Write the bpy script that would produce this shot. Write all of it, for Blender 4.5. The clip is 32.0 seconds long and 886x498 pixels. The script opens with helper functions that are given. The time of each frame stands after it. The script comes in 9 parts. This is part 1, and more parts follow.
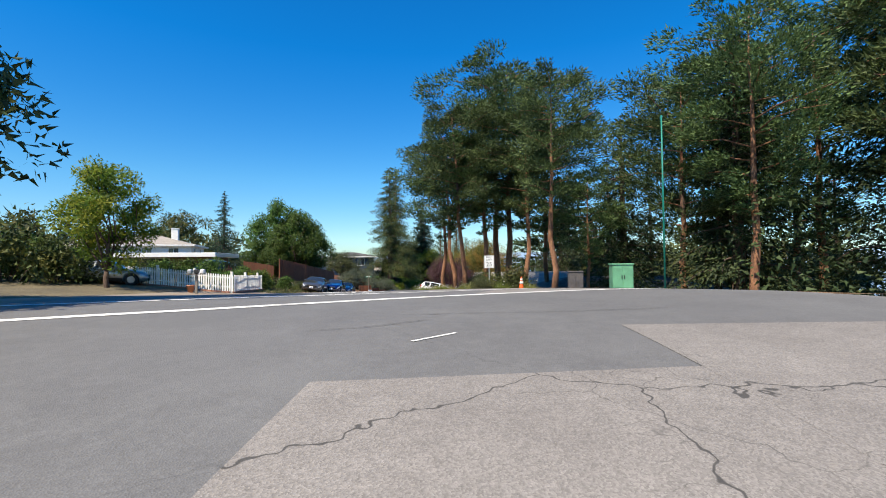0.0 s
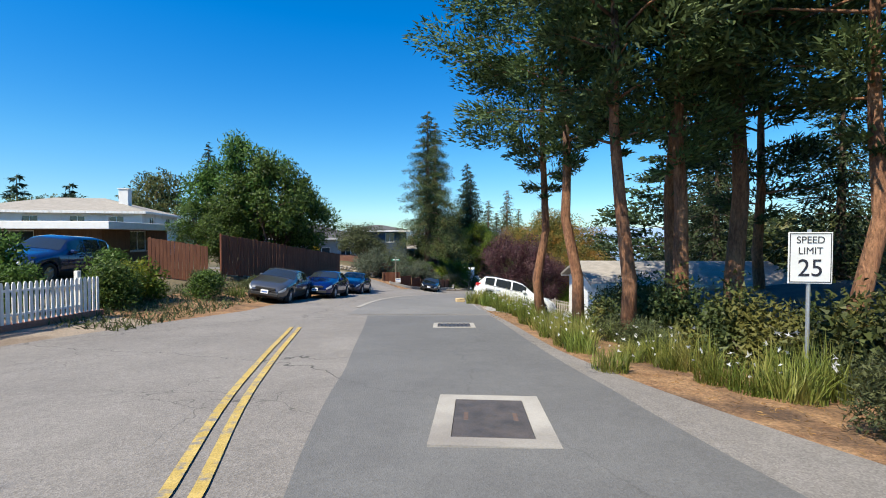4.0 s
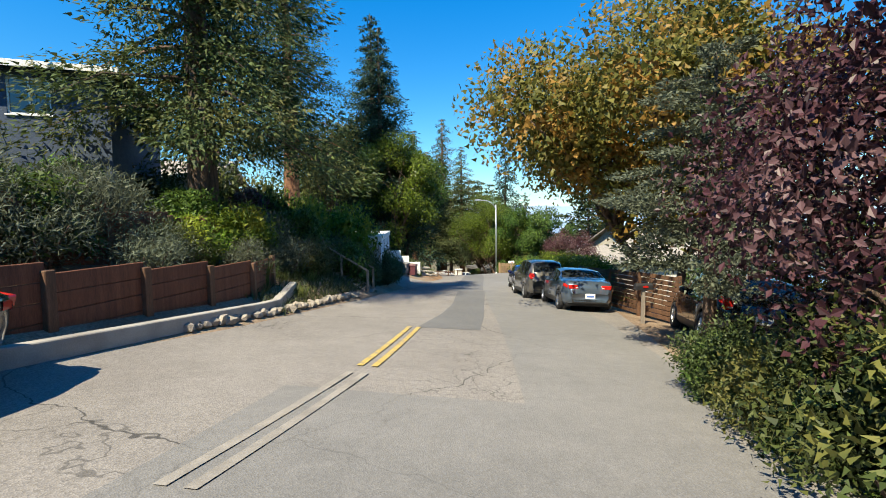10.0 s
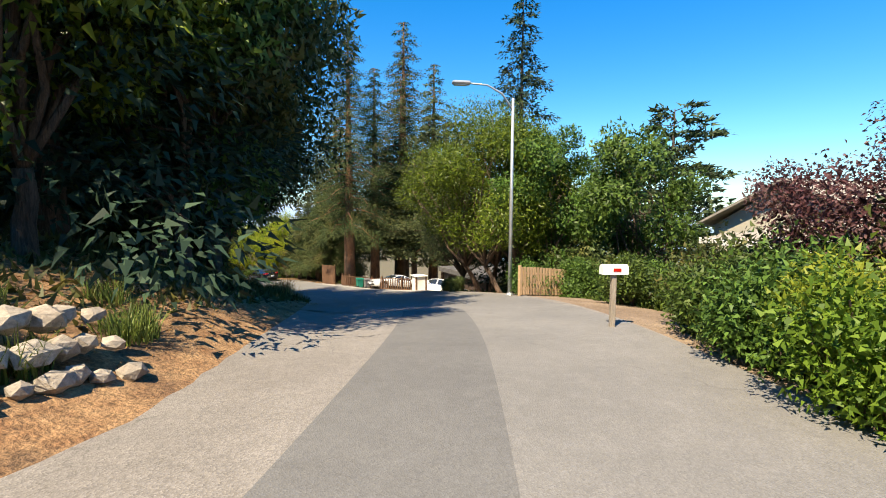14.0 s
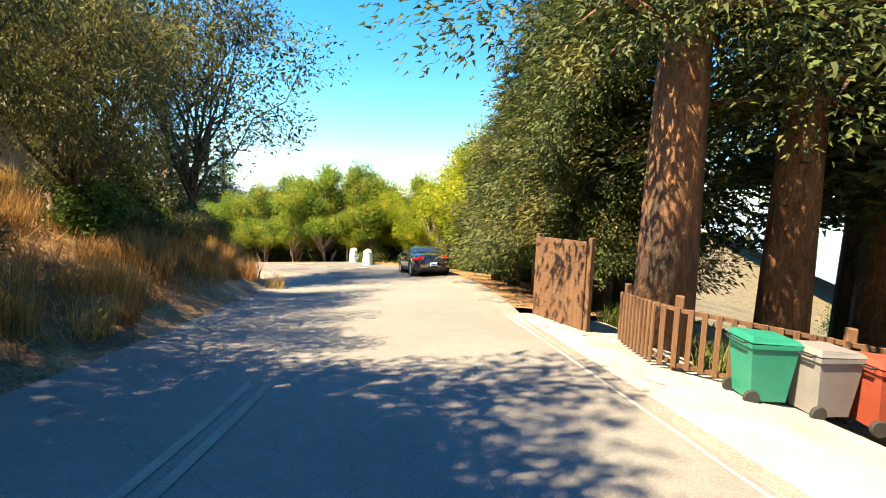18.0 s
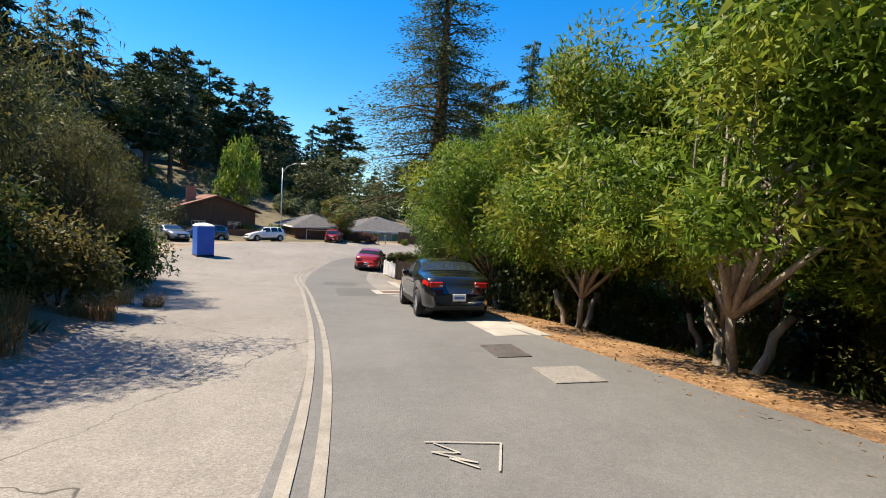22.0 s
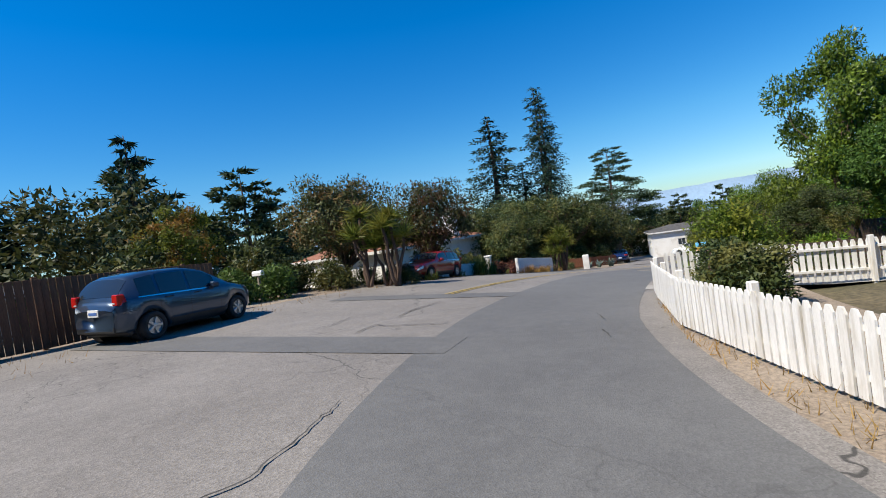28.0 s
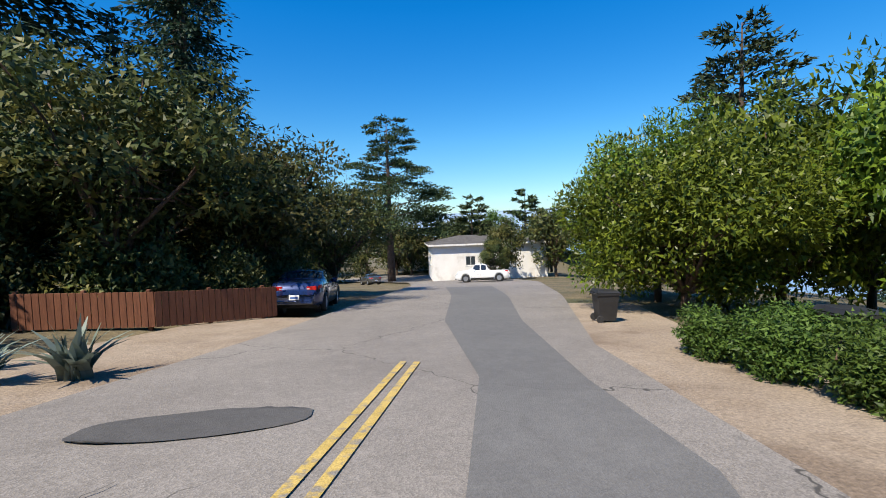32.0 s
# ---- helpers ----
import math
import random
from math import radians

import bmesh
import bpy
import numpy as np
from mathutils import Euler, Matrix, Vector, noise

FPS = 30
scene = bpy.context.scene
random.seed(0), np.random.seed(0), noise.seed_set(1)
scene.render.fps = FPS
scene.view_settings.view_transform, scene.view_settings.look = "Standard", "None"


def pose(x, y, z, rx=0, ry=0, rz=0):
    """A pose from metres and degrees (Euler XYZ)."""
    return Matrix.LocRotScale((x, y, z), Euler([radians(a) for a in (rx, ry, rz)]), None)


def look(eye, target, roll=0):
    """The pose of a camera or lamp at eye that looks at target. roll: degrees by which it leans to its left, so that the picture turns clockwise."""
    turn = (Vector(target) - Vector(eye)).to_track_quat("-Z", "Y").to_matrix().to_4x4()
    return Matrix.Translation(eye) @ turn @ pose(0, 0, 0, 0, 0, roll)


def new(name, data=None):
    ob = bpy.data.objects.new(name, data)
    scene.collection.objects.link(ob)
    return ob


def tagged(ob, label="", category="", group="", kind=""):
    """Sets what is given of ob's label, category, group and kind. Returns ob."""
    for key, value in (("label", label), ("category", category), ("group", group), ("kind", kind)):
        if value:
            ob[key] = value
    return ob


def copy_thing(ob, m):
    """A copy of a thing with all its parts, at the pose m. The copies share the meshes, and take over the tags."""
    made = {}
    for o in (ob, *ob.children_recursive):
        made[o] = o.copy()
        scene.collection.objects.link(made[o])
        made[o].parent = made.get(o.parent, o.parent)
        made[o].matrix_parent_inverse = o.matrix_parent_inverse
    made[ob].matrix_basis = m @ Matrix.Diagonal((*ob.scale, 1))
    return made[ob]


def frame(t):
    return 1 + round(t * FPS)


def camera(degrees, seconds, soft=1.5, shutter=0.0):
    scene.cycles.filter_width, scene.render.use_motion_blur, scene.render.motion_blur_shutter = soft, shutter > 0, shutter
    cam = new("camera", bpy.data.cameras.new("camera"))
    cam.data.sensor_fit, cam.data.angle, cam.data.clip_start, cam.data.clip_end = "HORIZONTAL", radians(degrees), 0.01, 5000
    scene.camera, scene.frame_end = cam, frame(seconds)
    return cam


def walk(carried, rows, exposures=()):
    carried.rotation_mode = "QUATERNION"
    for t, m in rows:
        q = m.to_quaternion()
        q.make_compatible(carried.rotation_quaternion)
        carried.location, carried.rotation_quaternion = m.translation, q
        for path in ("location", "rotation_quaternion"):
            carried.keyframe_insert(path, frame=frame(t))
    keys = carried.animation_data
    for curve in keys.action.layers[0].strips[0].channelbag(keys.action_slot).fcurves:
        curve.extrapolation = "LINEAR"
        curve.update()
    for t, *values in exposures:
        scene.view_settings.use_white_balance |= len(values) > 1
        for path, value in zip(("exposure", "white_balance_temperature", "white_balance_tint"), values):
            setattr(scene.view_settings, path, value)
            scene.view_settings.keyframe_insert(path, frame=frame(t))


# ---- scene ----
cam = camera(87.98, 32.0, 1.0)
PATH = [
    (0.0, (-0.000, 0.000, 1.870), (-0.190, 9.995, 2.148), -0.59),
    (0.5, (-0.438, 2.464, 2.105), (-0.638, 12.461, 2.244), -0.74),
    (1.0, (-0.599, 4.930, 2.278), (-0.821, 14.928, 2.333), -0.75),
    (1.5, (-0.634, 7.460, 2.392), (-0.924, 17.456, 2.401), -0.72),
    (2.0, (-0.686, 10.051, 2.452), (-1.116, 20.042, 2.401), -0.50),
    (2.5, (-0.814, 12.624, 2.453), (-1.397, 22.607, 2.344), -0.29),
    (3.0, (-1.066, 15.181, 2.400), (-1.869, 25.147, 2.237), -0.08),
    (3.5, (-1.621, 17.769, 2.284), (-2.584, 27.720, 2.059), -0.10),
    (4.0, (-2.412, 20.510, 2.155), (-3.472, 30.450, 1.884), -0.02),
    (4.5, (-3.214, 23.329, 1.940), (-4.348, 33.257, 1.556), -0.39),
    (5.0, (-3.778, 26.296, 1.710), (-5.011, 36.208, 1.228), -0.81),
    (5.5, (-4.102, 29.399, 1.488), (-5.396, 39.299, 0.923), -1.21),
    (6.0, (-4.355, 32.618, 1.277), (-5.635, 42.516, 0.656), -1.56),
    (6.5, (-4.708, 35.943, 1.057), (-5.882, 45.852, 0.391), -1.86),
    (7.0, (-5.189, 39.398, 0.787), (-6.171, 49.320, 0.014), -2.20),
    (7.5, (-5.535, 43.081, 0.452), (-6.240, 53.014, -0.458), -2.36),
    (8.0, (-5.688, 47.180, 0.019), (-6.042, 57.092, -1.263), -2.74),
    (8.5, (-5.652, 51.686, -0.493), (-5.556, 61.558, -2.085), -2.56),
    (9.0, (-5.343, 56.349, -1.056), (-4.976, 66.174, -2.878), -2.87),
    (9.5, (-4.643, 60.959, -1.584), (-4.143, 70.857, -2.912), -2.92),
    (10.0, (-3.695, 65.502, -2.135), (-3.046, 75.456, -2.837), -0.77),
    (10.5, (-2.837, 69.876, -2.660), (-2.118, 79.838, -3.164), -0.06),
    (11.0, (-2.211, 73.998, -3.070), (-1.317, 83.944, -3.605), 0.08),
    (11.5, (-1.714, 77.981, -3.422), (-0.685, 87.908, -4.058), 0.16),
    (12.0, (-1.290, 81.987, -3.791), (-0.182, 91.903, -4.453), 0.11),
    (12.5, (-0.781, 85.856, -4.184), (0.345, 95.769, -4.868), 0.04),
    (13.0, (-0.275, 89.442, -4.577), (0.881, 99.352, -5.256), 0.06),
    (13.5, (0.175, 92.881, -4.889), (1.303, 102.793, -5.576), 0.12),
    (14.0, (0.729, 96.338, -5.108), (1.763, 106.254, -5.879), 0.39),
    (14.5, (1.355, 99.937, -5.303), (2.147, 109.867, -6.180), 0.74),
    (15.0, (1.909, 103.757, -5.580), (2.219, 113.706, -6.547), 1.26),
    (15.5, (2.193, 107.837, -6.002), (1.745, 117.776, -7.014), 2.04),
    (16.0, (2.045, 112.153, -6.581), (0.634, 122.002, -7.586), 2.93),
    (16.5, (1.413, 116.603, -7.285), (-0.929, 126.274, -8.279), 3.24),
    (17.0, (0.144, 121.060, -8.014), (-2.996, 130.504, -8.991), 3.14),
    (17.5, (-1.501, 125.308, -8.666), (-5.188, 134.547, -9.687), 2.39),
    (18.0, (-3.479, 129.212, -9.227), (-7.779, 138.185, -10.227), 2.14),
    (18.5, (-5.635, 132.966, -9.676), (-10.562, 141.615, -10.635), 1.97),
    (19.0, (-7.939, 136.628, -10.007), (-13.528, 144.866, -10.959), 2.38),
    (19.5, (-10.392, 140.125, -10.338), (-16.723, 147.804, -11.314), 2.58),
    (20.0, (-13.078, 143.323, -10.753), (-20.122, 150.357, -11.709), 3.27),
    (20.5, (-16.213, 146.110, -11.237), (-23.885, 152.454, -12.181), 4.07),
    (21.0, (-19.711, 148.557, -11.701), (-27.952, 154.143, -12.639), 4.37),
    (21.5, (-23.572, 150.589, -12.153), (-32.284, 155.422, -13.011), 4.13),
    (22.0, (-27.660, 152.152, -12.629), (-36.724, 156.296, -13.445), 3.70),
    (22.5, (-31.767, 153.381, -13.066), (-41.027, 157.074, -13.857), 2.82),
    (23.0, (-35.944, 154.326, -13.487), (-45.271, 157.841, -14.294), 1.87),
    (23.5, (-40.370, 154.940, -13.919), (-49.729, 158.369, -14.723), 1.01),
    (24.0, (-44.885, 155.578, -14.379), (-54.239, 159.040, -15.107), 0.21),
    (24.5, (-49.337, 156.300, -14.796), (-58.648, 159.888, -15.452), -1.61),
    (25.0, (-53.665, 157.236, -15.176), (-62.873, 161.084, -15.809), -2.98),
    (25.5, (-57.813, 158.485, -15.411), (-66.797, 162.831, -16.047), -3.71),
    (26.0, (-61.731, 160.119, -15.525), (-70.305, 165.227, -16.152), -4.18),
    (26.5, (-65.368, 162.192, -15.564), (-73.285, 168.274, -16.142), -4.88),
    (27.0, (-68.675, 164.752, -15.840), (-75.657, 171.894, -16.330), -6.12),
    (27.5, (-71.599, 167.845, -16.121), (-77.408, 175.974, -16.537), -7.66),
    (28.0, (-73.958, 171.393, -16.337), (-78.425, 180.335, -16.646), -8.66),
    (28.5, (-75.686, 175.392, -16.463), (-78.876, 184.861, -16.846), -8.35),
    (29.0, (-76.626, 179.740, -16.624), (-78.621, 189.530, -17.057), -7.20),
    (29.5, (-76.820, 184.339, -16.879), (-77.892, 194.270, -17.351), -6.46),
    (30.0, (-76.596, 188.932, -17.208), (-77.150, 198.902, -17.753), -5.24),
    (30.5, (-76.049, 193.393, -17.649), (-76.367, 203.373, -18.195), -4.56),
    (31.0, (-75.283, 197.844, -18.210), (-75.542, 207.826, -18.748), -3.58),
    (31.5, (-74.452, 202.385, -18.772), (-74.728, 212.368, -19.299), -2.69),
    (32.0, (-73.581, 206.985, -19.240), (-73.998, 216.961, -19.793), -1.80),
]
walk(cam, [(t, look(e, g, r)) for t, e, g, r in PATH],
     exposures=[(0, 0.74, 7000, 8), (6, 0.72, 6600, 3), (8.5, 0.75, 6800, 2), (10.5, 1.2, 7500, 2), (12, 1.28, 7400, 0), (13.4, 1.25, 7700, 4), (14.5, 1.35, 8200, 8), (15.5, 1.55, 8500, 8), (16.1, 1.65, 8800, 8), (17, 2.4, 10000, 8), (18.2, 2.0, 9900, 8), (19.1, 1.65, 9900, 8), (20.0, 1.9, 11500, 10), (21, 1.3, 7000, 8), (22, 1.05, 7500, 8), (23.3, 1.3, 8000, 8), (24.2, 0.78, 7100, 5), (27, 0.58, 6500, 4), (29, 0.38, 6850, 9), (30, 0.58, 6650, 8), (32, 0.68, 6900, 8)])

# ---- ground ----
EYE = 1.585                       # eye height over the road
_way = np.array([(-7.0, -4, -46, 0.0), (-3.0, -1.5, -20, 0.8), *[(t, *e) for t, e, g, r in PATH], (34.5, -72.4, 229, -21.2), (37, -72.4, 250, -23.4),
                 (39, -75, 268, -25.2), (41, -84, 285, -26.8), (43, -97, 298, -28.2)])
ST = np.arange(-7.0, 43.01, 0.1)  # stations, named by the time at which the camera is there
SX, SY, SZ = (np.interp(ST, _way[:, 0], _way[:, k + 1]) for k in range(3))
for _ in range(6):
    SX[1:-1], SY[1:-1] = (SX[:-2] + 2 * SX[1:-1] + SX[2:]) / 4, (SY[:-2] + 2 * SY[1:-1] + SY[2:]) / 4
    SZ[1:-1] = (SZ[:-2] + 2 * SZ[1:-1] + SZ[2:]) / 4
SZ = SZ - EYE
_dx, _dy = np.gradient(SX), np.gradient(SY)
_dl = np.hypot(_dx, _dy)
TX, TY = _dx / _dl, _dy / _dl     # the way of travel
# road edges to the left and right, and the height of the land at 2, 6, 15 and 40 m beyond them
PROFILE = [
    # t, fall to the left per metre to the right, left edge, l2, l6, l15, l40, right edge, r2, r6, r15, r40
    (-7, 0, 14, 0, 0, 0, 0, 14, 0, 0, 0, 0),
    (0, 0, 12, 0, 0, .3, 1, 13, 0, 0, 0, -1),
    (2.5, 0, 11, 0, 0, 0, 1, 11, 0, -.1, -1.2, -5),
    (4, 0, 9, 0, .1, .5, 1, 4.6, 0, -.2, -2.6, -8),
    (5.5, 0, 8, .1, .6, 1.5, 2, 3, -.2, -1, -3.6, -9),
    (6.7, 0, 6.5, .4, 1.2, 2, 2.5, 2.3, -.3, -1, -3, -9),
    (7.6, -.02, 6.5, .4, 1, 2, 3, 2.5, -.4, -1.2, -3, -9),
    (8.6, -.04, 7, .3, .8, 1.0, 1.5, 2.5, -.3, -1, -3, -9),
    (9.5, -.05, 7, .3, .8, .9, 1.5, 2.5, -.1, -.8, -3, -9),
    (10, -.06, 6.3, .8, 1.8, 3, 5, 2.4, 0, -.5, -3, -9),
    (11, -.05, 5.2, .8, 2.4, 4, 5, 3.4, -.1, -.4, -3, -9),
    (12, -.04, 4.5, 1.2, 2.8, 4, 5, 4.8, -.2, -1, -3, -9),
    (13.2, -.02, 4.3, .9, 2.4, 4, 5, 4.0, -.2, -.9, -3.5, -9),
    (13.6, -.02, 4.2, .1, .3, 1.5, 4, 3.6, -.1, -.8, -4, -10),
    (14.1, -.01, 3.2, .4, 1.2, 3, 5, 3.5, -.1, -.8, -4, -10),
    (14.5, 0, 2.9, 1.2, 2.6, 4, 5, 3.3, -.1, -1, -4, -10),
    (16, .03, 4.2, .6, 2.2, 4, 6, 3.4, -.2, -1.5, -4, -10),
    (17.2, .03, 4.3, .8, 2.4, 4, 7, 3.2, -.3, -1.2, -4, -10),
    (18, .03, 4.3, .9, 2.6, 4, 7, 2.6, -.45, -1.3, -4, -10),
    (19, .03, 3.8, 1.2, 2.8, 5, 8, 2.6, -.35, -1, -4, -10),
    (20.5, .03, 3.8, 1.8, 4.2, 5.5, 9, 4.6, -.1, -.8, -3, -9),
    (21.8, .04, 3.8, 1.4, 3.2, 5, 9, 5.6, -.1, -.6, -3, -9),
    (22.8, .03, 4.3, .7, 2, 4, 8, 3.6, -.2, -1.2, -4, -9),
    (24, 0, 6, .3, 1.5, 4, 8, 3.1, -.2, -1.2, -4, -9),
    (25, -.01, 9, .2, .8, 3, 7, 3.2, -.3, -1.5, -4, -9),
    (26, -.03, 13, .1, .3, 1, 4, 2.5, 0, 0, -.5, -3),
    (27, -.045, 13, -.3, -1.2, -2, -4, 2.2, 0, 0, 0, -2),
    (28.5, -.055, 10.5, 0, -.4, -1, -4, 2.3, 0, 0, 0, -2),
    (30, -.055, 9.5, 0, 0, -.5, -3, 2.5, 0, 0, 0, -2),
    (31, -.04, 7.5, 0, 0, 0, -1, 3, 0, 0, 0, -2),
    (32, -.03, 5, 0, 0, -.5, -2, 2.6, 0, 0, -.5, -3),
    (33, -.01, 5, 0, 0, 0, 0, 2, 0, -.3, -1, -4),
    (37, 0, 6, 0, 0, 0, 0, 6, 0, -.2, -1, -4),
    (43, 0, 6, 0, 0, 0, 0, 6, 0, 0, 0, -4),
]
_pf = np.array(PROFILE, float)
PF = np.stack([np.interp(ST, _pf[:, 0], _pf[:, k]) for k in range(12)], 1)


def ground(x, y, soft=2.2):
    """Height of the land at (x, y), given as numbers or arrays."""
    x, y = np.atleast_1d(np.asarray(x, float)), np.atleast_1d(np.asarray(y, float))
    out = np.empty(len(x))
    for a in range(0, len(x), 4000):
        px, py = x[a:a + 4000, None] - SX, y[a:a + 4000, None] - SY
        d = np.hypot(px, py)
        w = np.exp(-(d - d.min(1, keepdims=True)) / soft)
        w /= w.sum(1, keepdims=True)
        along, side = px * TX + py * TY, px * TY - py * TX
        slope = np.gradient(SZ) / _dl
        base = SZ + np.clip(along, -6, 6) * slope
        left, right = np.maximum(-side - PF[:, 2], 0), np.maximum(side - PF[:, 7], 0)
        base = base + PF[:, 1] * np.clip(side, -14, 6)

        def rise(v, k):
            h = np.zeros_like(v)
            for v0, v1, c0, c1 in ((0, 2, None, k), (2, 6, k, k + 1), (6, 15, k + 1, k + 2), (15, 40, k + 2, k + 3)):
                lo = 0 if c0 is None else PF[:, c0]
                hi = PF[:, c1]
                h = np.where(v > v0, lo + (hi - lo) * np.clip((v - v0) / (v1 - v0), 0, 1), h)
            return h
        out[a:a + 4000] = (w * (base + rise(left, 3) + rise(right, 8))).sum(1)
    return out


def at(t, side):
    """The place beside station t, metres to the right (left below zero) of the camera's line, on the land."""
    k = min(max(int(round((t + 7) * 10)), 0), len(ST) - 1)
    x, y = SX[k] + side * TY[k], SY[k] - side * TX[k]
    return float(x), float(y), float(ground(x, y)[0])


def heading(t):
    """Degrees from +y to the left of the way of travel at station t."""
    k = min(max(int(round((t + 7) * 10)), 0), len(ST) - 1)
    return math.degrees(math.atan2(-TX[k], TY[k]))

# ---- ground end ----

# ---- light ----
SUN_AZ, SUN_EL = 217.0, 54.0       # the sun stands behind and to the left of the first view
world = bpy.data.worlds.new("sky")
scene.world = world
world.use_nodes = True
_n, _l = world.node_tree.nodes, world.node_tree.links
_sky = _n.new("ShaderNodeTexSky")
_sky.sky_type, _sky.sun_disc = "NISHITA", False
_sky.sun_elevation, _sky.sun_rotation = radians(SUN_EL), radians(SUN_AZ)
_sky.altitude, _sky.air_density, _sky.dust_density, _sky.ozone_density = 300, 1.0, 0.0, 4.0
_hs = _n.new("ShaderNodeHueSaturation")
_hs.inputs["Saturation"].default_value = 1.42
_l.new(_sky.outputs[0], _hs.inputs["Color"])
_tc, _sx, _cr, _mm = (_n.new("ShaderNode" + k) for k in ("TexCoord", "SeparateXYZ", "ValToRGB", "Mix"))
_l.new(_tc.outputs["Generated"], _sx.inputs[0])        # thin haze low over the bay, deep blue above
_l.new(_sx.outputs["Z"], _cr.inputs[0])
for _p, _c in ((.05, (.62, .76, .90, 1)), (.17, (.88, .96, .99, 1)), (.40, (1.06, 1.06, 1.18, 1))):
    _e = _cr.color_ramp.elements.new(_p)
    _e.color = _c
_cr.color_ramp.elements[0].color, _cr.color_ramp.elements[-1].color = (.46, .62, .80, 1), (1.05, .98, 1.2, 1)
_mm.data_type, _mm.blend_type = "RGBA", "MULTIPLY"
_mm.inputs[0].default_value = 1
_l.new(_hs.outputs[0], _mm.inputs[6])
_l.new(_cr.outputs[0], _mm.inputs[7])
_l.new(_mm.outputs[2], _n["Background"].inputs[0])
_n["Background"].inputs[1].default_value = 0.108
sun = new("sun", bpy.data.lights.new("sun", "SUN"))
sun.data.energy, sun.data.angle, sun.data.color = 5.0, radians(0.53), (1.0, 0.92, 0.80)
_sd = Vector((math.sin(radians(SUN_AZ)) * math.cos(radians(SUN_EL)), math.cos(radians(SUN_AZ)) * math.cos(radians(SUN_EL)), math.sin(radians(SUN_EL))))
sun.matrix_world = look((0, 100, 80), Vector((0, 100, 80)) - _sd)


# ---- materials ----
def shader(name):
    m = bpy.data.materials.new(name)
    m.use_nodes = True
    return m, m.node_tree.nodes, m.node_tree.links, m.node_tree.nodes["Principled BSDF"]


def mixc(n, l, f, a, b, mode="MIX"):
    x = n.new("ShaderNodeMix")
    x.data_type, x.blend_type = "RGBA", mode
    for s, v in ((x.inputs[0], f), (x.inputs[6], a), (x.inputs[7], b)):
        if hasattr(v, "is_output"):
            l.new(v, s)
        elif isinstance(v, (int, float)):
            s.default_value = v
        else:
            s.default_value = (*v, 1)
    return x.outputs[2]


def tex(n, l, scale, detail=4, rough=0.6, stretch=None, kind="noise"):
    g = n.new("ShaderNodeNewGeometry")
    v = g.outputs["Position"]
    if stretch:
        mp = n.new("ShaderNodeMapping")
        mp.inputs["Scale"].default_value = stretch
        l.new(v, mp.inputs[0])
        v = mp.outputs[0]
    if kind == "noise":
        t = n.new("ShaderNodeTexNoise")
        t.inputs["Detail"].default_value, t.inputs["Roughness"].default_value = detail, rough
    else:
        t = n.new("ShaderNodeTexVoronoi")
    t.inputs["Scale"].default_value = scale
    l.new(v, t.inputs["Vector"])
    return t


def ramp(n, l, v, lo, hi, a=0.0, b=1.0):
    r = n.new("ShaderNodeMapRange")
    for k, x in enumerate((lo, hi, a, b)):
        r.inputs[k + 1].default_value = x
    l.new(v, r.inputs[0])
    return r.outputs[0]


def surface(name, c1, c2, scale=2.0, fine=30.0, rough=0.85, bump=0.3, fine_amount=0.35, stretch=None, metal=0.0, c3=None, c3_scale=0.3, dist=0.01):
    """A matt surface: two colours mixed by a broad noise, a fine grain, and a bump."""
    m, n, l, p = shader(name)
    big, small = tex(n, l, scale, 5, 0.65, stretch), tex(n, l, fine, 3, 0.7, stretch)
    col = mixc(n, l, ramp(n, l, big.outputs[0], 0.35, 0.65), c1, c2)
    if c3:
        far = tex(n, l, c3_scale, 3, 0.6, stretch)
        col = mixc(n, l, ramp(n, l, far.outputs[0], 0.52, 0.66), col, c3)
    v = ramp(n, l, small.outputs[0], 0.3, 0.7, 1 - fine_amount, 1 + fine_amount)
    mul = n.new("ShaderNodeVectorMath")
    mul.operation = "SCALE"
    l.new(col, mul.inputs[0])
    l.new(v, mul.inputs["Scale"])
    l.new(mul.outputs[0], p.inputs["Base Color"])
    p.inputs["Roughness"].default_value, p.inputs["Metallic"].default_value = rough, metal
    if bump:
        b = n.new("ShaderNodeBump")
        b.inputs["Strength"].default_value, b.inputs["Distance"].default_value = bump, dist
        l.new(small.outputs[0], b.inputs["Height"])
        l.new(b.outputs[0], p.inputs["Normal"])
    return m


